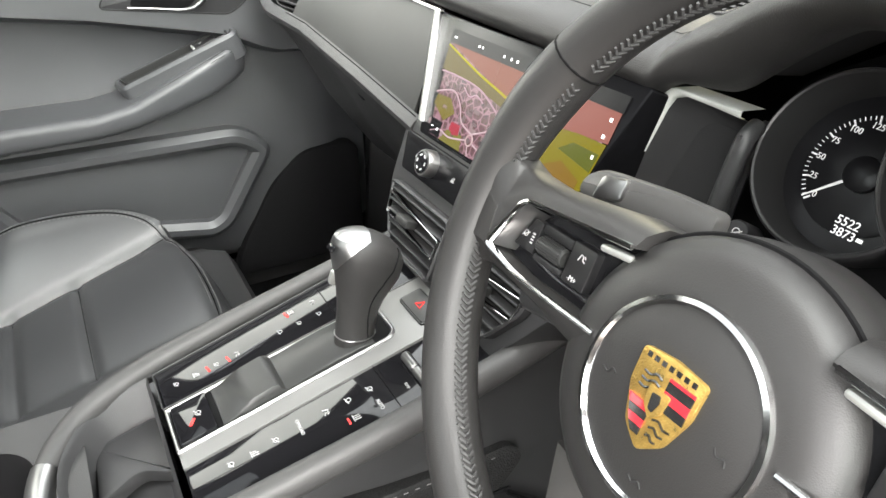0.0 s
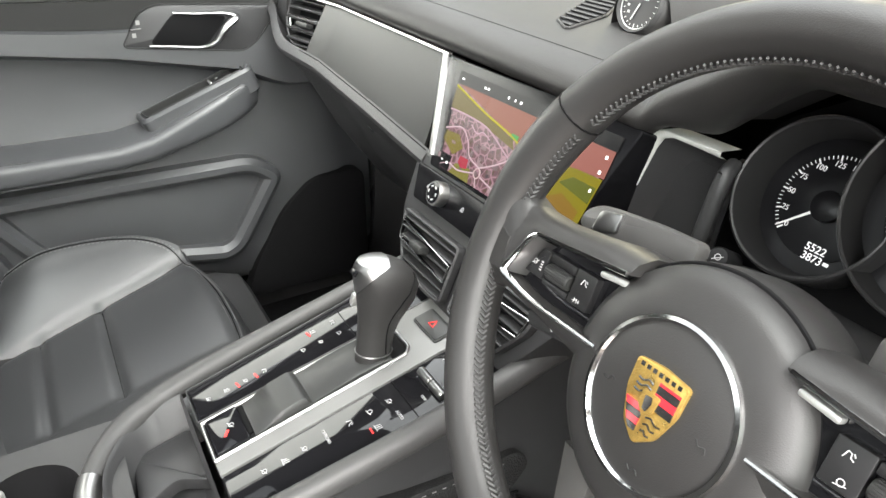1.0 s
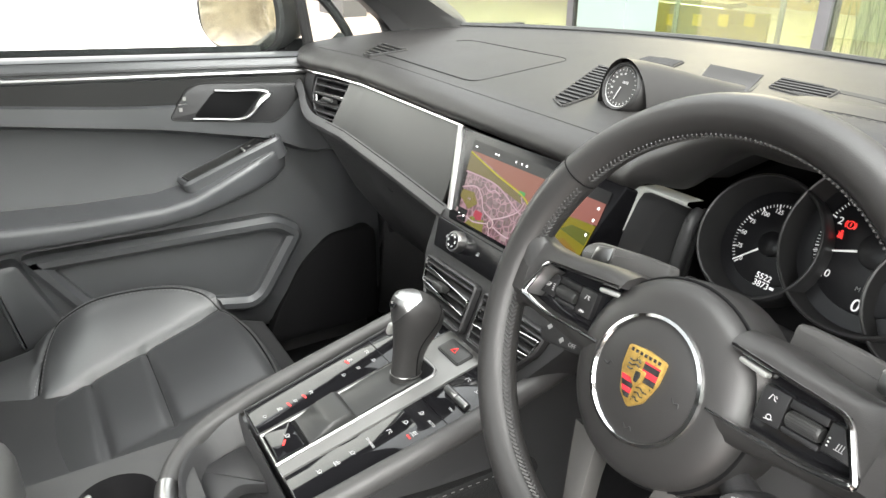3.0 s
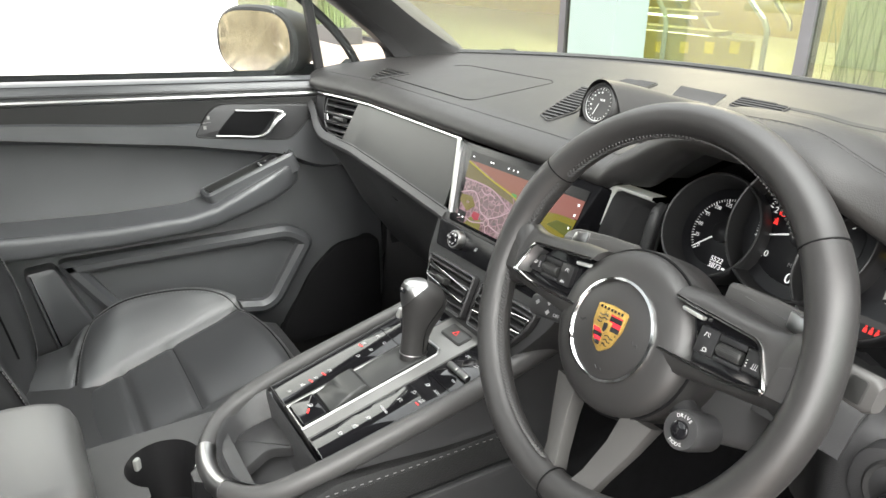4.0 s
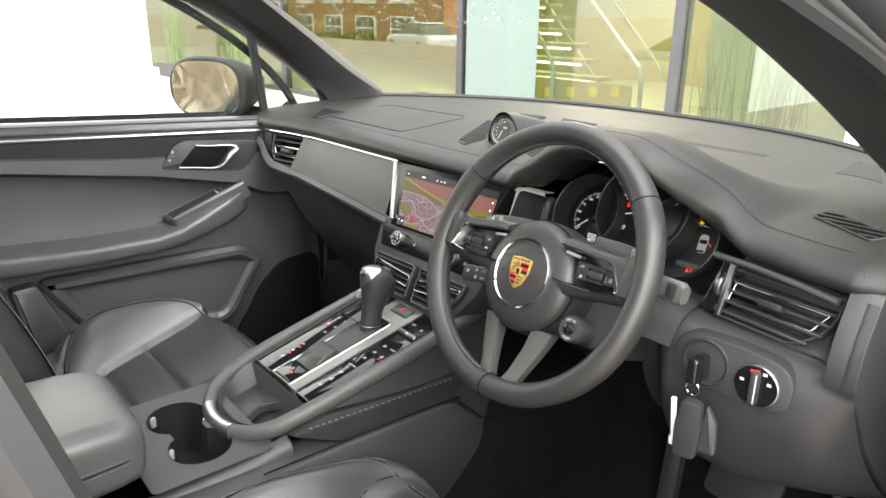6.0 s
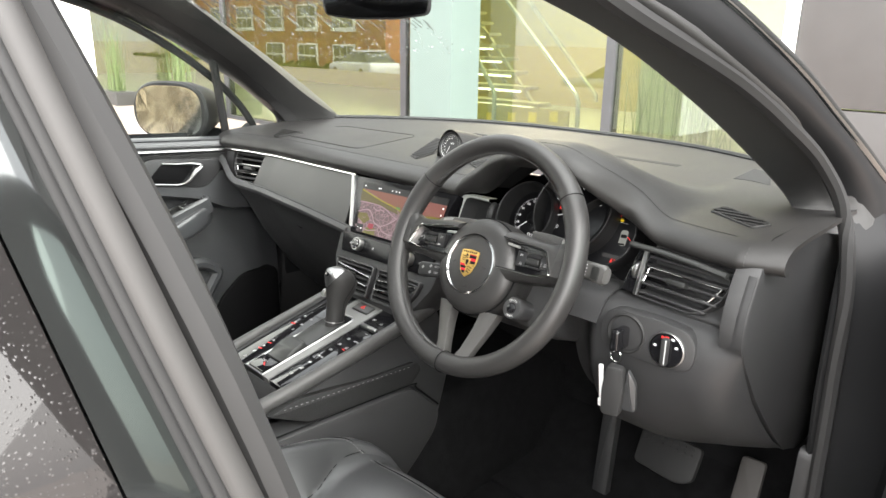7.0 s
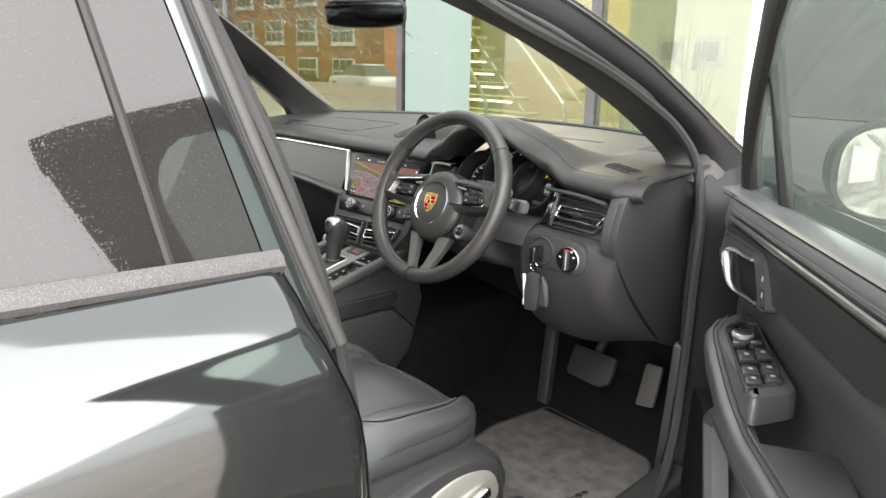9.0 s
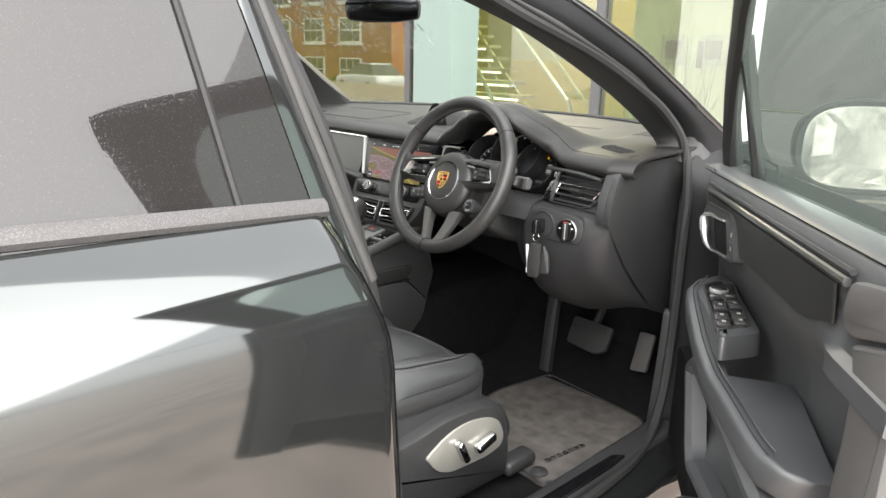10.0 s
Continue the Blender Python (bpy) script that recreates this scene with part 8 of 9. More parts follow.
# jamb, sill, floor, bulkhead
for s in (-1, 1):
    bm = bmesh.new()
    rings = []
    for z, x0, x1, y0 in ((0.40, 0.80, 0.93, 0.30), (0.48, 0.80, 0.92, 0.335), (0.62, 0.785, 0.90, 0.375), (0.8, 0.778, 0.885, 0.375), (0.95, 0.778, 0.862, 0.375), (1.03, 0.772, 0.835, 0.40), (1.08, 0.772, 0.800, 0.45)):
        rings.append([Vector((s * p.x, p.y, z)) for p in rounded([(x0, y0 - 0.02), (x1, y0 + 0.06), (x1, 0.75), (x0, 0.75)], 0.02, 3)])
    skin(bm, rings)
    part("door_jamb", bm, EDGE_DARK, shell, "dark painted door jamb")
    bm = bmesh.new()
    skin(bm, [[Vector((s * p.x, y, p.y)) for p in rounded([(0.79, 0.30), (0.95, 0.30), (0.94, 0.405), (0.90, 0.424), (0.87, 0.438), (0.80, 0.43)], 0.012, 3)] for y in (0.45, 0.30, -0.4, -0.75)])
    part("sill", bm, PAINT, shell, "painted door sill")
    bm = bmesh.new()
    skin(bm, [[Vector((s * p.x, y, p.y)) for p in rounded([(0.785, 0.34), (0.880, 0.40), (0.877, 0.448), (0.812, 0.446)], 0.012, 3)] for y in (0.30, 0.20, -0.4, -0.72)])
    part("sill_cover", bm, PLASTIC, shell)
    bm = bmesh.new()
    slab(bm, pose(0, 0, 0.4475), [(s * x, y) for x, y in rounded([(0.830, -0.62), (0.866, -0.62), (0.872, 0.03), (0.868, 0.085), (0.846, 0.062)], 0.008)][::s], 0.004, 0.001)
    part("scuff_plate", bm, GLOSS, shell, "gloss black scuff plate")
    # seal round the opening
    bm = bmesh.new()
    path = spline([(s * 0.70, -0.62, 1.42), (s * 0.705, -0.35, 1.43), (s * 0.735, -0.14, 1.385), (s * 0.77, 0.05, 1.295), (s * 0.80, 0.2, 1.19), (s * 0.818, 0.29, 1.09), (s * 0.822, 0.325, 0.98), (s * 0.825, 0.335, 0.8), (s * 0.83, 0.325, 0.62), (s * 0.845, 0.27, 0.51), (s * 0.868, 0.17, 0.440), (s * 0.888, 0.0, 0.436), (s * 0.888, -0.35, 0.436), (s * 0.88, -0.5, 0.46), (s * 0.86, -0.555, 0.60), (s * 0.85, -0.57, 0.8), (s * 0.825, -0.59, 1.0), (s * 0.785, -0.635, 1.2), (s * 0.715, -0.69, 1.39)], 6)
    if s > 0:
        path = spline([(0.70, -0.62, 1.42), (0.695, -0.35, 1.415), (0.712, -0.14, 1.350), (0.726, 0.05, 1.290), (0.734, 0.2, 1.230), (0.748, 0.315, 1.168), (0.772, 0.375, 1.09), (0.797, 0.368, 0.98), (0.806, 0.355, 0.8), (0.815, 0.335, 0.62), (0.838, 0.275, 0.51), (0.866, 0.17, 0.442), (0.888, 0.0, 0.436), (0.888, -0.35, 0.436), (0.88, -0.5, 0.46), (0.86, -0.555, 0.60), (0.85, -0.57, 0.8), (0.825, -0.59, 1.0), (0.785, -0.635, 1.2), (0.715, -0.69, 1.39)], 6)
    tube(bm, path, 0.011, 8)
    part("door_seal", bm, RUBBER, shell, "black rubber door seal")
    # middle pillar
    bm = bmesh.new()
    rings = []
    for z, x0, x1, ya, yb in ((0.45, 0.79, 0.90, -0.57, -0.78), (0.7, 0.775, 0.885, -0.585, -0.77), (0.95, 0.765, 0.87, -0.60, -0.76), (1.1, 0.74, 0.795, -0.65, -0.755), (1.25, 0.705, 0.752, -0.68, -0.77), (1.40, 0.66, 0.70, -0.71, -0.79), (1.48, 0.635, 0.67, -0.73, -0.80)):
        rings.append([Vector((s * p.x, p.y, z)) for p in rounded([(x0, yb), (x1, yb), (x1, ya), (x0, ya)], 0.014, 3)])
    skin(bm, rings)
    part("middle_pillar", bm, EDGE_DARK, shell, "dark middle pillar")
    bm = bmesh.new()
    slab(bm, axes((s * 0.795, 0, 0), (0, 1, 0), (0, 0, 1)), rounded([(0.36, 0.70), (0.55, 0.64), (0.55, 0.36), (0.33, 0.38), (0.35, 0.55)], 0.02), 0.008, 0.004, base=-0.02)
    part("kick_panel", bm, PLASTIC, shell)
bm = bmesh.new()
rbox(bm, pose(0, -0.45, 0.315), (1.62, 2.1, 0.07), 0.02)
part("floor_pan", bm, CARPET, shell)
bm = bmesh.new()
skin(bm, [[Vector((p.x, y, p.y)) for p in rounded([(-0.17, 0.34), (0.17, 0.34), (0.125, 0.60), (-0.125, 0.60)], 0.03, 3)] for y in (-0.6, 0.1, 0.64)])
part("floor_tunnel", bm, CARPET, shell, "carpeted hump between the footwells")
bm = sheet(lambda x, v: Vector((x, (0.30, 0.46, 0.60, 0.66, 0.64)[int(v)], (0.352, 0.355, 0.46, 0.7, 1.0)[int(v)])), steps(-0.80, 0.80, 20), list(range(5)), 0.01)
part("bulkhead", bm, CARPET, shell, "black carpeted bulkhead")
# rear closing of the cabin
bm = bmesh.new()
rbox(bm, pose(0, -1.95, 0.72), (1.5, 0.06, 0.64), 0.02)
part("rear_panel", bm, PLASTIC, shell)
bm = bmesh.new()
rbox(bm, pose(-0.84, -1.30, 0.74), (0.08, 1.2, 0.68), 0.02)
part("far_side_panel", bm, PLASTIC, shell)
# tinted rear hatch and far rear side glass
PRIVACY = glass_pane("privacy_glass", (0.4, 0.42, 0.42), 0.06)
bm = sheet(lambda x, w: Vector((x * (1 - 0.22 * w), -1.95 - 0.22 * math.sin(math.pi * w) * 0.3, 1.02 + 0.53 * w)), steps(-0.76, 0.76, 12), steps(0, 1, 6), 0.004)
part("rear_screen", bm, PRIVACY, shell, "dark tinted rear screen")
bm = sheet(lambda y, w: Vector((-0.84 + 0.19 * w, y, 1.07 + 0.40 * w)), steps(-0.74, -1.95, 10), steps(0, 1, 4), 0.004)
part("far_rear_glass", bm, PRIVACY, shell, "dark tinted rear side glass")
rear_bench = thing("back_bench", (0, -1.5, 0.45), "black leather rear bench", "car seat")
bm = bmesh.new()
rbox(bm, pose(0, -1.4, 0.58), (1.3, 0.5, 0.2), 0.06, 3)
part("cushion", bm, LEATHER, rear_bench)
bm = bmesh.new()
rbox(bm, pose(0, -1.75, 0.95, -12), (1.3, 0.16, 0.65), 0.06, 3)
part("backrest", bm, LEATHER, rear_bench)

# ---- pedals, footrest, mat ----
brake = thing("brake_pedal", (0.51, 0.47, 0.5), "wide black rubber brake pedal with ribs", "pedal", "pedals")
BP = axes((0.51, 0.455, 0.515), (1, 0, 0.02), (0, 0.45, 0.9))
bm = bmesh.new()
slab(bm, BP, rounded([(-0.065, -0.035), (0.035, -0.045), (0.065, -0.03), (0.068, 0.04), (-0.065, 0.045)], 0.012), 0.012, 0.004)
part("pad", bm, RUBBER, brake)
for i in range(7):
    for j in range(2):
        bm = bmesh.new()
        rbox(bm, BP @ pose(-0.05 + i * 0.016, 0.030 - 0.012 * j, 0.013, 0, 0, 25), (0.012, 0.004, 0.003), 0)
        part("rib", bm, RUBBER, brake)
bm = bmesh.new()
tube(bm, [BP @ Vector((0, 0, 0)), (0.5, 0.58, 0.65), (0.48, 0.62, 0.8)], 0.012, 8)
part("arm", bm, RUBBER, brake)
accel = thing("accelerator_pedal", (0.66, 0.49, 0.46), "slim grey accelerator pedal", "pedal", "pedals")
bm = bmesh.new()
slab(bm, axes((0.662, 0.487, 0.50), (1, 0, 0.05), (0.18, 0.35, 0.9)), rounded([(-0.024, -0.05), (0.024, -0.045), (0.026, 0.06), (-0.02, 0.06)], 0.008), 0.010, 0.003)
part("pad", bm, material("grey_pedal_rubber", (0.05, 0.047, 0.044), 0.7), accel)
foot = thing("footrest", (0.38, 0.46, 0.36), "black footrest bracket beside the pedals", "footrest")
bm = bmesh.new()
slab(bm, axes((0.38, 0.452, 0.345), (1, 0, 0), (0.18, 0.1, 1)), rounded([(-0.03, 0.0), (0.006, -0.005), (0.006, 0.30), (-0.03, 0.30)], 0.004), 0.02, 0.004)
part("plate", bm, PLASTIC, foot)
mat_ = thing("floor_mat", (0.6, 0.18, 0.352), "grey carpet floor mat with silver lettered strip", "floor mat")
bm = bmesh.new()
slab(bm, pose(0, 0, 0.352), rounded([(0.36, 0.24), (0.395, 0.43), (0.73, 0.40), (0.765, 0.34), (0.785, 0.10), (0.735, -0.03), (0.675, -0.02), (0.40, -0.05)], 0.02), 0.012, 0.004)
part("carpet", bm, MAT, mat_)
bm = bmesh.new()
tube(bm, [Vector((*p, 0.362)) for p in rounded([(0.362, 0.24), (0.397, 0.428), (0.728, 0.398), (0.763, 0.34), (0.783, 0.10), (0.733, -0.028), (0.677, -0.018), (0.402, -0.048)], 0.02)], 0.004, 6, closed=True)
part("binding", bm, PLASTIC, mat_)
for i in range(7):
    bm = bmesh.new()
    rbox(bm, pose(0.685 + 0.0026 * i, 0.052 + 0.0190 * i, 0.366, 0, 0, 82), (0.013, 0.012, 0.003), 0.001)
    part("metal_mark", bm, SILVER, mat_)
bm = bmesh.new()
revolve(bm, pose(0.70, 0.0, 0.362), [(0.022, 0.0), (0.020, 0.006), (0.012, 0.009)], 20)
part("fixing_knob", bm, PLASTIC, mat_)

# ---- ignition, light switch, key ----
KP = axes((0.612, 0.1155, 0.912), (1, 0.05, 0.02), (0, 0.05, 1))
lp = thing("switch_panel", (0.62, 0.12, 0.9), "oval black panel with ignition lock and light switch", "control panel")
bm = bmesh.new()
slab(bm, KP, rounded([(-0.072, -0.032), (0.02, -0.036), (0.078, -0.036), (0.080, 0.024), (0.02, 0.034), (-0.07, 0.034)], [0.03, 0.02, 0.03, 0.028, 0.02, 0.034], 6), 0.004, 0.003, base=-0.02)
part("panel", bm, PLASTIC, lp)
bm = bmesh.new()
revolve(bm, KP @ pose(-0.028, 0.0, 0.004), [(0.031, -0.004), (0.031, 0.001), (0.029, 0.003), (0.027, 0.002), (0.022, -0.006)], 36, caps=False)
part("lock_ring", bm, RUBBER, lp)
bm = bmesh.new()
revolve(bm, KP @ pose(-0.028, 0.0, -0.003), [(0.022, 0.0), (0.021, 0.003), (0.012, 0.004)], 30)
part("lock_barrel", bm, PLASTIC, lp)
LS = KP @ pose(0.0385, -0.006, 0.005)
bm = bmesh.new()
revolve(bm, LS, [(0.0255, -0.006), (0.0255, 0.002), (0.0240, 0.004)], 36)
dialp = part("light_switch", bm, GLOSS, lp, "round gloss black light switch")
bm = bmesh.new()
revolve(bm, LS, [(0.0262, -0.002), (0.0266, 0.003), (0.0252, 0.004)], 36, caps=False)
part("switch_rim", bm, SILVER, dialp)
bm = bmesh.new()
rbox(bm, LS @ pose(0, -0.001, 0.008), (0.011, 0.042, 0.012), 0.004)
part("switch_grip", bm, PLASTIC, dialp)
bm = bmesh.new()
rbox(bm, LS @ pose(0.003, 0.0, 0.0142), (0.0014, 0.036, 0.0008), 0)
part("grip_line", bm, WHITE, dialp)
for x, y, mt in ((0.0, 0.019, RED), (-0.006, 0.018, RED), (-0.017, 0.004, WHITE), (0.015, 0.007, WHITE), (0.009, 0.018, WHITE)):
    bar(LS, x, y, 0.005, 0.0035, mt, dialp, "switch_symbol", 0.0045)
key = thing("car_key", (0.585, 0.09, 0.86), "car key in the ignition with black fob hanging from a ring", "key")
bm = bmesh.new()
rbox(bm, KP @ pose(-0.028, -0.004, 0.022), (0.015, 0.034, 0.036), 0.005, 3)
part("key_head", bm, GLOSS, key)
bm = bmesh.new()
kc = Vector((0.584, 0.085, 0.882))
tube(bm, [kc + Vector((0.009 * math.cos(a), 0.002, 0.009 * math.sin(a))) for a in steps(0, 2 * math.pi, 20)[:-1]], 0.0012, 6, closed=True, upvec=(0, 1, 0))
part("key_ring", bm, CHROME, key)
bm = bmesh.new()
slab(bm, axes((0.590, 0.082, 0.832), (1, 0.25, 0), (0.03, 0, 1)), rounded([(-0.017, -0.042), (0.012, -0.042), (0.016, 0.0), (0.013, 0.038), (-0.012, 0.040), (-0.018, 0.0)], 0.008), 0.010, 0.004, base=-0.004)
part("fob", bm, RUBBER, key, "black key fob")
bm = bmesh.new()
slab(bm, axes((0.612, 0.09, 0.835), (1, 0.25, 0), (0.12, 0, 1)), rounded([(-0.012, -0.034), (0.011, -0.034), (0.008, 0.012), (-0.006, 0.034)], 0.006), 0.004, 0.002, base=-0.004)
part("leather_tag", bm, LEATHER, key)
bm = bmesh.new()
rbox(bm, pose(0.567, 0.082, 0.832, 0, -6, 0), (0.006, 0.005, 0.062), 0.001)
rbox(bm, pose(0.570, 0.082, 0.802, 0, -6, 0), (0.010, 0.006, 0.012), 0.001)
part("paper_tag", bm, material("white_plastic_tag", (0.75, 0.75, 0.73), 0.5), key, "white plastic tag")

# ---- rear-view mirror ----
rvm = thing("rear_view_mirror", (0.0, 0.12, 1.42), "black frameless rear-view mirror", "mirror")
RM = axes((0.0, 0.105, 1.395), (0.95, 0.30, 0), (0, -0.10, 1))
bm = bmesh.new()
rings = []
for z, k in ((-0.030, 0.75), (-0.022, 0.92), (-0.006, 1.0), (0.0, 0.985)):
    rings.append([RM @ Vector((p.x * k, p.y * k, z)) for p in rounded([(-0.118, -0.026), (-0.05, -0.034), (0.05, -0.034), (0.118, -0.026), (0.122, 0.02), (0.10, 0.034), (-0.10, 0.034), (-0.122, 0.02)], 0.014, 3)])
skin(bm, rings)
part("housing", bm, RUBBER, rvm)
bm = bmesh.new()
slab(bm, RM, inset_poly(rounded([(-0.118, -0.026), (-0.05, -0.034), (0.05, -0.034), (0.118, -0.026), (0.122, 0.02), (0.10, 0.034), (-0.10, 0.034), (-0.122, 0.02)], 0.014, 3), 0.004), 0.002, 0.001, base=-0.002)
part("mirror_glass", bm, material("dimmed_mirror", (0.06, 0.062, 0.066), 0.2, metal=1.0, vary=0, rough_vary=0), rvm)
bm = bmesh.new()
tube(bm, [(0, 0.12, 1.41), (0, 0.14, 1.44), (0, 0.12, 1.475)], 0.012, 8)
part("stem", bm, RUBBER, rvm)

# ---- outside: forecourt, glazed building, white wall, brick house opposite ----
GROUND = material("wet_grey_paving", (0.31, 0.25, 0.215), 0.5, vary=0.3, spread=3, grain=0.4, size=120)
bm = bmesh.new()
skin(bm, [[Vector((x, y, -1.7 * smoothstep(-7, -17, y))) for x in steps(-300, 300, 6)] for y in [-300, -60, -40] + steps(-17, -7, 12) + [0, 20, 300]], closed=False)
tagged(part("ground", bm, GROUND), "wet grey paving of the forecourt", "ground", kind="structure")
FY = 5.0
FRAME = material("dark_window_frame", (0.05, 0.05, 0.055), 0.45)
WHITE_PAINT = material("white_render", (0.8, 0.81, 0.79), 0.7, vary=0.04)
PALE = material("pale_green_wall", (0.36, 0.405, 0.27), 0.7, vary=0.05)
OLIVE = material("warm_yellow_wall", (0.42, 0.34, 0.12), 0.7, vary=0.06)
PANEL = material("grey_wall_panel", (0.052, 0.0505, 0.050), 0.5, vary=0.06)
FACADE_GLASS = glass_pane("shop_glass", (0.66, 0.70, 0.58), 0.13)
shop = thing("glazed_building", (-8, FY + 2, 0), "glass-fronted showroom with dark mullions and a lit staircase", "building", kind="structure")


def block(name, x0, x1, y0, y1, z0, z1, mat, parent, label="", r=0.0):
    bm = bmesh.new()
    rbox(bm, pose((x0 + x1) / 2, (y0 + y1) / 2, (z0 + z1) / 2), (x1 - x0, y1 - y0, z1 - z0), r)
    return part(name, bm, mat, parent, label)


for x0, x1 in ((-9.9, -5.56), (-5.46, -2.68), (-2.58, -1.12)):
    g = block("glass_pane", x0, x1, FY, FY + 0.02, 0.05, 4.2, FACADE_GLASS, shop)
    g.visible_shadow = False
g = block("glass_pane", -24, -10.0, FY, FY + 0.02, 0.05, 4.2, FACADE_GLASS, shop)
g.visible_shadow = False
for x in (-9.95, -5.51, -2.63):
    block("mullion", x - 0.05, x + 0.05, FY - 0.03, FY + 0.10, 0.0, 4.3, FRAME, shop)
block("white_frame", -1.12, -1.03, FY - 0.05, FY + 0.10, 0.0, 4.3, WHITE_PAINT, shop)
block("door_track", -24, -1.1, FY - 0.03, FY + 0.08, 0.0, 0.06, FRAME, shop)
block("fascia", -24, 6, FY - 0.1, FY + 0.3, 4.2, 5.4, PANEL, shop)
block("white_column", -4.85, -4.22, FY - 0.5, FY - 0.08, 0.0, 4.3, material("pale_column_paint", (0.125, 0.162, 0.150), 0.6, vary=0.03), shop, "pale painted column")
# cladding panels beside the glass
for i in range(3):
    for z0, z1 in ((0.0, 0.87), (0.885, 2.6), (2.615, 4.2)):
        block("cladding_panel", -1.02 + i * 2.4, 1.37 + i * 2.4, FY - 0.02, FY + 0.12, z0, z1, PANEL, shop, r=0.004)
block("inner_floor", -24, 1, FY, 11.5, 0.0, 0.04, material("pale_floor", (0.5, 0.5, 0.45), 0.3), shop)
block("inner_ceiling", -24, 1, FY, 11.5, 4.2, 4.3, WHITE_PAINT, shop)
block("back_wall", -24, 1, 11.4, 11.5, 0, 4.3, OLIVE, shop)
block("side_wall", -24.1, -24, FY, 11.5, 0, 4.3, OLIVE, shop)
block("end_wall", 1.0, 1.1, FY, 11.5, 0, 4.3, PALE, shop)
block("partition", -3.75, 1.0, 7.4, 7.5, 0, 4.3, PALE, shop, "pale green inner wall")
# staircase: glowing nosings, stringers, rails
stair = thing("staircase", (-7, 8, 0), "lit inner staircase with glowing treads and steel rails", "staircase")
TREAD = material("stair_tread", (0.4, 0.36, 0.22), 0.6)
STRIP = lit("tread_light", (1.0, 0.95, 0.75), 10.0)
STICKER = material("yellow_sticker", (0.75, 0.55, 0.03), 0.5)
for i in range(14):
    y, z = 6.52 + i * 0.28, 0.285 + i * 0.184
    x1 = -4.56 - 0.435 * i
    block("tread", x1 - 1.9, x1 + 0.1, y, y + 0.3, z + 0.0, z + 0.05, TREAD, stair)
    block("tread_light", x1 - 1.8, x1, y - 0.01, y + 0.02, z - 0.035, z - 0.005, STRIP, stair)
bm = bmesh.new()
for dz in (0.0, -0.30):
    skin(bm, [[Vector((-4.30 - 0.435 * k, 6.45 + 0.28 * k, 0.12 + 0.184 * k + dz + e)) + Vector((f, 0, 0)) for e, f in ((0, 0), (0.06, 0), (0.06, 0.05), (0, 0.05))] for k in (-1, 14)])
part("stringer", bm, TREAD, stair)
for dx in (-1.0, 0.35):
    bm = bmesh.new()
    tube(bm, [(-4.3 + dx, 6.4, 0.1), (-4.3 + dx, 6.4, 0.62), (-4.36 + dx, 6.42, 0.72), (-10.0 + dx, 10.2, 3.2)], 0.03, 8)
    part("rail", bm, STEEL_SOFT, stair)
rail2 = thing("wall_rail", (-2.4, 5.6, 1.0), "sloping steel handrail inside the glass", "handrail")
bm = bmesh.new()
tube(bm, [(-5.7, 6.0, 3.0), (-4.51, 6.0, 1.82), (-3.50, 6.0, 0.81), (-3.45, 6.0, 0.76), (-3.44, 6.0, 0.68)], 0.026, 10)
part("rail", bm, material("brass_tinted_steel", (0.5, 0.45, 0.3), 0.3, metal=0.9), rail2)
# yellow squares on the board before the stairs
apron = thing("stair_board", (-4.85, 6.42, 0.04), "low yellow board at the foot of the stairs", "board")
block("board", -5.65, -4.10, 6.42, 6.45, 0.04, 0.50, OLIVE, apron)
for x, z in ((-5.38, 0.320), (-5.00, 0.354), (-4.65, 0.386), (-4.32, 0.419)):
    mk = thing("square_marker", (x, 6.415, z), "square yellow sticker on the stair board", "sticker", "square stickers")
    block("square", x - 0.063, x + 0.063, 6.412, 6.416, z - 0.063, z + 0.063, STICKER, mk)
# wall panels with a handset
for x, nm in ((-3.13, "intercom_panel"), (-2.60, "wall_phone")):
    p = thing(nm, (x, 7.38, 1.4), "grey wall box with a dark window" if nm[0] == "i" else "grey wall box with a black handset", "wall box")
    block("box", x - 0.18, x + 0.18, 7.36, 7.41, 1.20, 1.57, material("grey_box", (0.26, 0.285, 0.24), 0.5), p)
    block("window", x - 0.10, x + 0.10, 7.345, 7.365, 1.28, 1.50, FRAME, p)
    if nm[0] == "w":
        block("handset", x - 0.19, x - 0.12, 7.32, 7.36, 1.17, 1.50, RUBBER, p, r=0.01)
# lamps inside the showroom
for lx, ly, watts in ((-6.0, 8.4, 66), (-2.0, 6.3, 6)):
    ld = bpy.data.lights.new("ceiling_lamp", "AREA")
    ld.energy, ld.size, ld.color = watts, 1.6, (1.0, 0.9, 0.62)
    lo = new("ceiling_lamp", ld)
    lo.matrix_world = pose(lx, ly, 4.15)
# white wall
block_w = thing("white_wall", (-4.1, -3.0, 0), "tall white rendered wall", "wall", kind="structure")
block("wall", -4.3, -4.0, -9.0, 0.95, 0, 4.6, WHITE_PAINT, block_w)
block("wall_return", -5.3, -4.3, 0.75, 0.95, 0, 4.6, WHITE_PAINT, block_w)
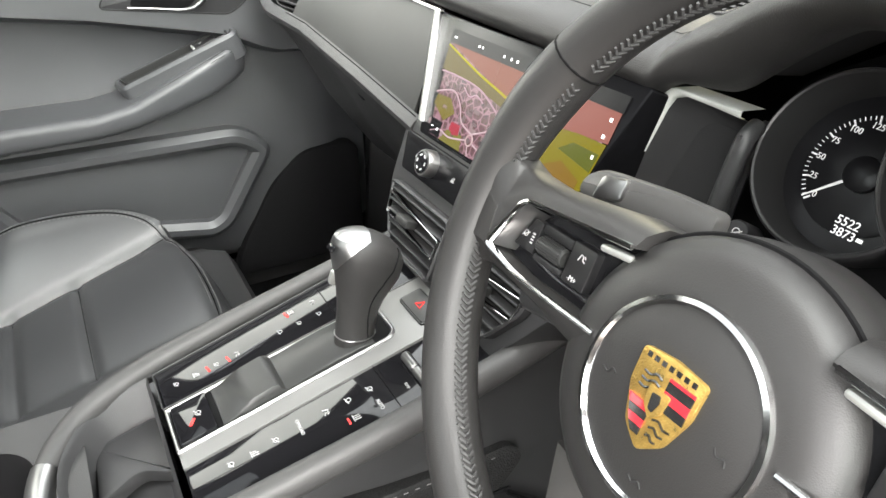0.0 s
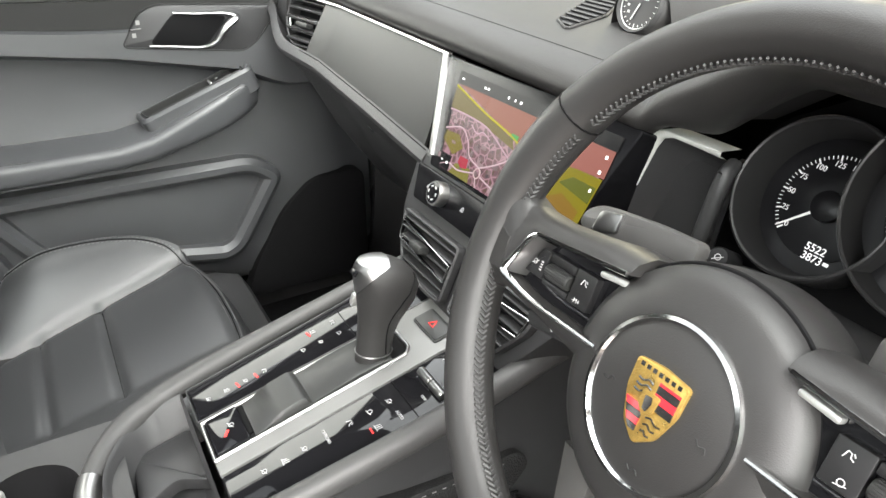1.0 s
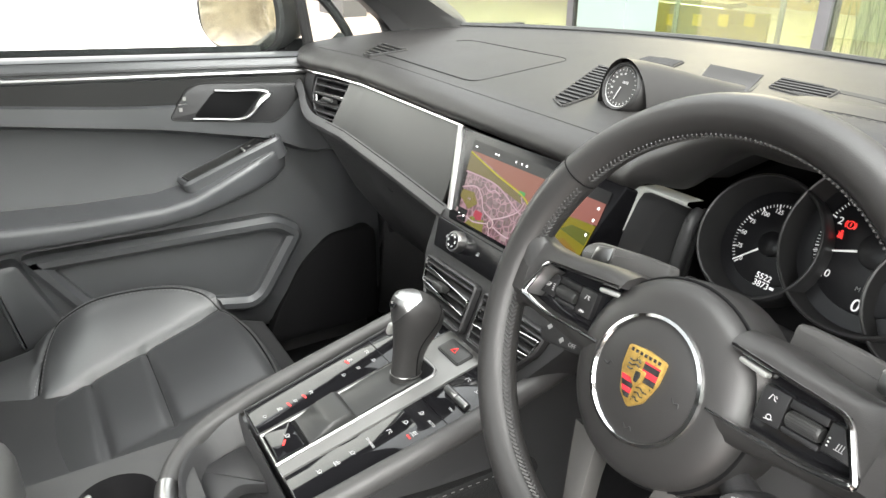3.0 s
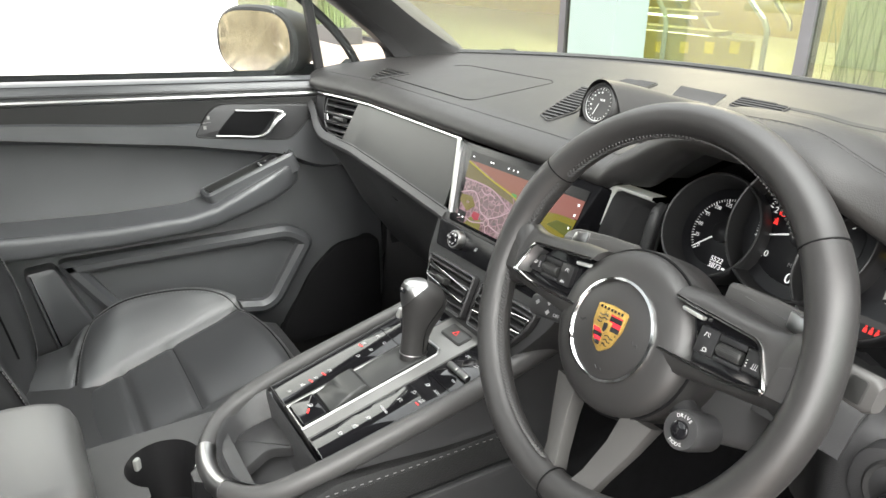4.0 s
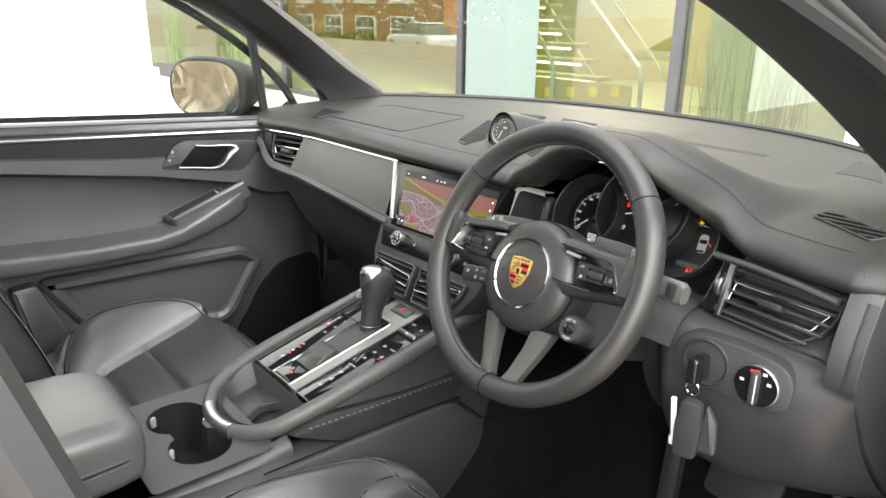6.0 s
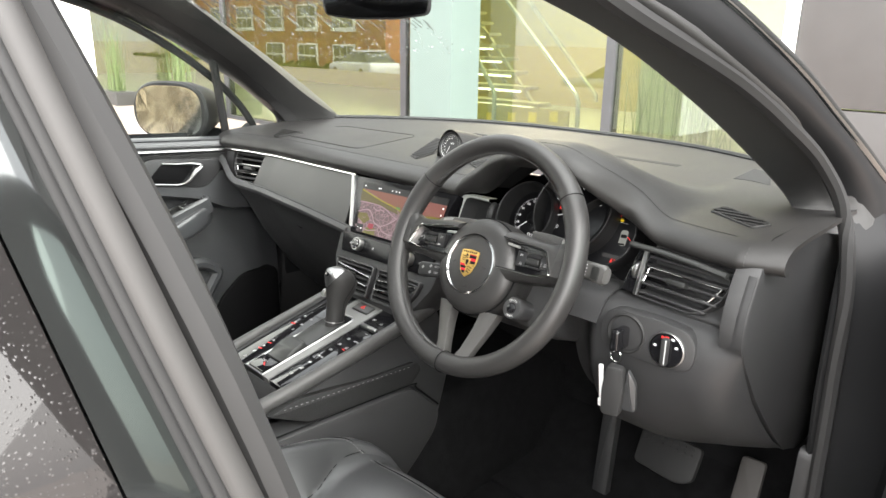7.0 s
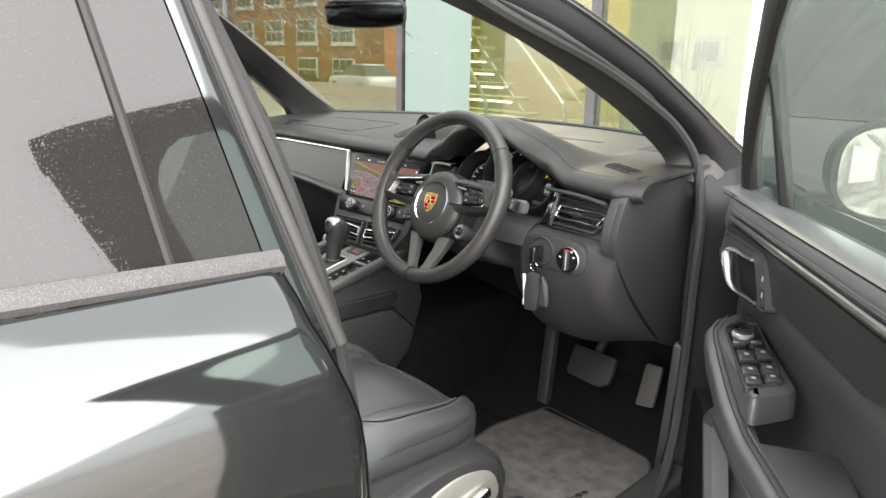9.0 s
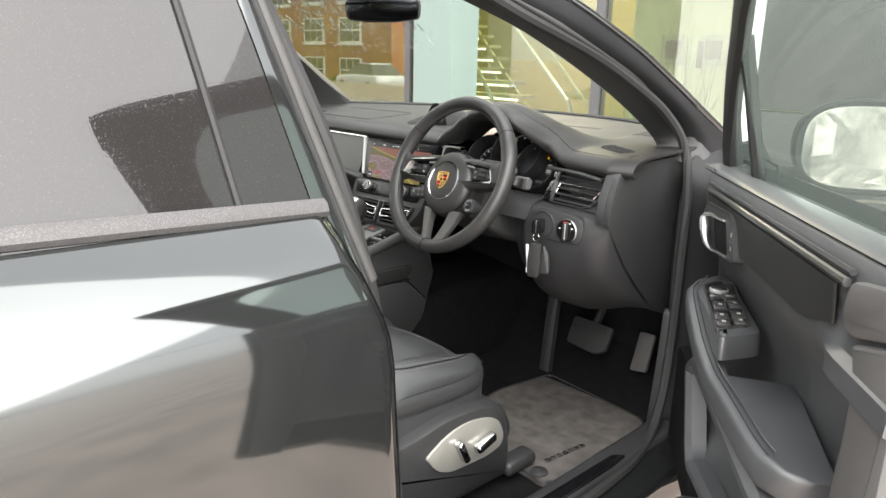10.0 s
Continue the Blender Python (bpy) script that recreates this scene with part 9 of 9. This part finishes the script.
# tall grasses behind the glass
GRASS = material("green_reed", (0.12, 0.16, 0.06), 0.6, vary=0.4, spread=30)
rng = random.Random(4)
for gx, gy, n, hh in ((-1.9, 5.35, 46, 1.9), (-2.5, 5.4, 16, 1.5), (-10.6, 4.5, 90, 1.7), (-13.5, 4.5, 60, 1.7)):
    pl = thing("ornamental_grass", (gx, gy, 0), "tall thin green ornamental grass by the shop glass", "plant", "ornamental grasses")
    bm = bmesh.new()
    for k in range(n):
        a, r0 = rng.uniform(0, 6.28), rng.uniform(0, 0.28)
        x, y, h = gx + 1.3 * r0 * math.cos(a), gy + 0.6 * r0 * math.sin(a), hh * rng.uniform(0.5, 1.0)
        lean, aa = rng.uniform(0.02, 0.35), rng.uniform(0, 6.28)
        pts = [(x + lean * t * t * math.cos(aa), y + lean * t * t * math.sin(aa) * 0.6, h * t) for t in (0, 0.35, 0.7, 1)]
        tube(bm, pts, [0.006, 0.006, 0.004, 0.001], 3)
    part("blades", bm, GRASS, pl)
    if gy < FY:
        block("planter", gx - 0.5, gx + 0.5, gy - 0.2, gy + 0.2, 0.0, 0.25, PANEL, pl)

# brick house opposite, seen mirrored in the glass
BRICK = bpy.data.materials.new("red_brick")
BRICK.use_nodes = True
_n, _l = BRICK.node_tree.nodes, BRICK.node_tree.links
_bt, _mp, _tc = _n.new("ShaderNodeTexBrick"), _n.new("ShaderNodeMapping"), _n.new("ShaderNodeTexCoord")
_bt.inputs["Color1"].default_value, _bt.inputs["Color2"].default_value, _bt.inputs["Mortar"].default_value = (0.42, 0.115, 0.05, 1), (0.33, 0.09, 0.045, 1), (0.3, 0.25, 0.2, 1)
_bt.inputs["Scale"].default_value = 4.4
_mp.inputs["Rotation"].default_value = (radians(90), 0, 0)
_l.new(_tc.outputs["Object"], _mp.inputs["Vector"])
_l.new(_mp.outputs[0], _bt.inputs["Vector"])
_l.new(_bt.outputs[0], _n["Principled BSDF"].inputs["Base Color"])
_n["Principled BSDF"].inputs["Roughness"].default_value = 0.85
HG = -1.7
house = thing("brick_house", (-50, -20, HG), "red brick apartment house with white sash windows", "building")
block("wall", -70, -36, -30, -20, HG, 9.5, BRICK, house)
block("roof", -70.4, -35.6, -30.3, -19.7, 9.5, 10.6, PANEL, house)
PANE = material("dark_pane", (0.05, 0.06, 0.07), 0.1)
for i in range(7):
    for j in range(4):
        x, z = -67.5 + i * 4.5, HG + 0.8 + j * 2.75
        w = block("window", x - 1.3, x + 1.3, -20.02, -19.9, z, z + 1.75, WHITE_PAINT, house)
        for k in range(3):
            for m in range(2):
                block("pane", x - 1.12 + k * 0.78, x - 0.44 + k * 0.78, -19.92, -19.88, z + 0.12 + m * 0.82, z + 0.82 + m * 0.82, PANE, w)
        block("sill", x - 1.4, x + 1.4, -20.05, -19.8, z - 0.15, z, WHITE_PAINT, w)
hedge = thing("hedge", (-48, -16, HG), "clipped dark green hedge before the brick house", "hedge")
bm = bmesh.new()
for k in range(2600):
    x, y, z = rng.uniform(-66, -30), rng.uniform(-16.5, -15.2), HG + rng.uniform(0.0, 1.3)
    s_ = rng.uniform(0.14, 0.30)
    a = rng.uniform(0, 6.28)
    v = [bm.verts.new((x + s_ * math.cos(a + q), y + s_ * math.sin(a + q) * 0.7, z + s_ * math.sin(q * 1.7 + a))) for q in (0, 2.1, 4.2)]
    bm.faces.new(v)
part("leaves", bm, material("hedge_leaf", (0.05, 0.09, 0.025), 0.7, vary=0.4, spread=8), hedge, smooth=False)
block("core", -66, -30, -16.3, -15.4, HG, HG + 1.15, material("hedge_dark", (0.02, 0.035, 0.012), 0.9), hedge)

# beige rendered building at the far end of the forecourt, seen in the wing mirror
beige = thing("beige_building", (-8, -22, -1.3), "two-storey beige rendered building with dark windows", "building")
block("wall", -14, 1, -26, -20, -2.6, 5.6, material("beige_render", (0.46, 0.38, 0.25), 0.8, vary=0.08), beige)
block("roof", -14.4, 1.4, -26.3, -19.7, 5.6, 6.4, PANEL, beige)
for i in range(5):
    for j in range(2):
        block("window", -13.5 + i * 3.0, -12.1 + i * 3.0, -20.05, -19.97, 0.4 + j * 2.7, 1.8 + j * 2.7, PANE, beige)


# parked cars across the forecourt, mirrored in the shop glass
CAR_WHITE = material("white_car_paint", (0.72, 0.73, 0.74), 0.15, coat=0.8, vary=0.03)
CAR_SILVER = material("silver_car_paint", (0.45, 0.46, 0.47), 0.2, metal=0.6, coat=0.8, vary=0.03)


def parked_car(x, y, turn, paint, label):
    z = -1.7 * smoothstep(-7, -17, y)
    c = thing("parked_car", (x, y, z), label, "car", "parked cars")
    m = pose(x, y, z, 0, 0, turn)
    bm = bmesh.new()
    rings = []
    for v, w, z0, z1 in ((-2.1, 0.70, 0.45, 0.70), (-2.0, 0.84, 0.28, 0.80), (-1.5, 0.88, 0.22, 0.88), (-0.6, 0.90, 0.20, 0.93), (0.8, 0.90, 0.20, 0.95), (1.6, 0.88, 0.22, 0.95), (2.05, 0.84, 0.28, 0.90), (2.15, 0.74, 0.45, 0.78)):
        rings.append([m @ Vector((v, p.x, p.y)) for p in rounded([(-w, z0), (w, z0), (w, z1), (-w, z1)], [0.06, 0.06, 0.16, 0.16], 3)])
    skin(bm, rings)
    part("body", bm, paint, c)
    bm = bmesh.new()
    rings = []
    for v0, v1, w, z in ((-1.05, 1.75, 0.84, 0.90), (-0.45, 1.45, 0.70, 1.25), (-0.15, 1.15, 0.62, 1.42), (0.1, 0.9, 0.45, 1.46)):
        rings.append([m @ Vector((p.x, p.y, z)) for p in rounded([(v0, -w), (v1, -w), (v1, w), (v0, w)], 0.15, 4)])
    skin(bm, rings)
    cabin = part("cabin", bm, PANE, c, "dark windows")
    bm = bmesh.new()
    slab(bm, m @ pose(0, 0, 1.40), rounded([(-0.25, -0.60), (1.25, -0.60), (1.25, 0.60), (-0.25, 0.60)], 0.2, 4), 0.07, 0.04)
    part("roof", bm, paint, c)
    for v in (-1.3, 1.3):
        for s in (-1, 1):
            bm = bmesh.new()
            revolve(bm, m @ pose(v, s * 0.80, 0.32, 90), [(0.28, -0.1), (0.32, -0.08), (0.32, 0.08), (0.28, 0.1)], 20)
            tyre = part("tyre", bm, RUBBER, c)
            bm = bmesh.new()
            revolve(bm, m @ pose(v, s * 0.80, 0.32, 90), [(0.20, -0.105), (0.20, 0.105)], 16)
            part("rim", bm, SILVER, tyre)
    for s in (-1, 1):
        bm = bmesh.new()
        rbox(bm, m @ pose(-2.04, s * 0.62, 0.70), (0.10, 0.34, 0.12), 0.04)
        part("headlamp", bm, STEEL_SOFT, c)


parked_car(-27.5, -11.5, 8, CAR_WHITE, "white parked hatchback on wet paving")
parked_car(-13.2, -12.0, 4, CAR_SILVER, "silver parked hatchback on wet paving")
parked_car(-20.5, -11.8, 10, CAR_SILVER, "silver parked hatchback beside a white one")
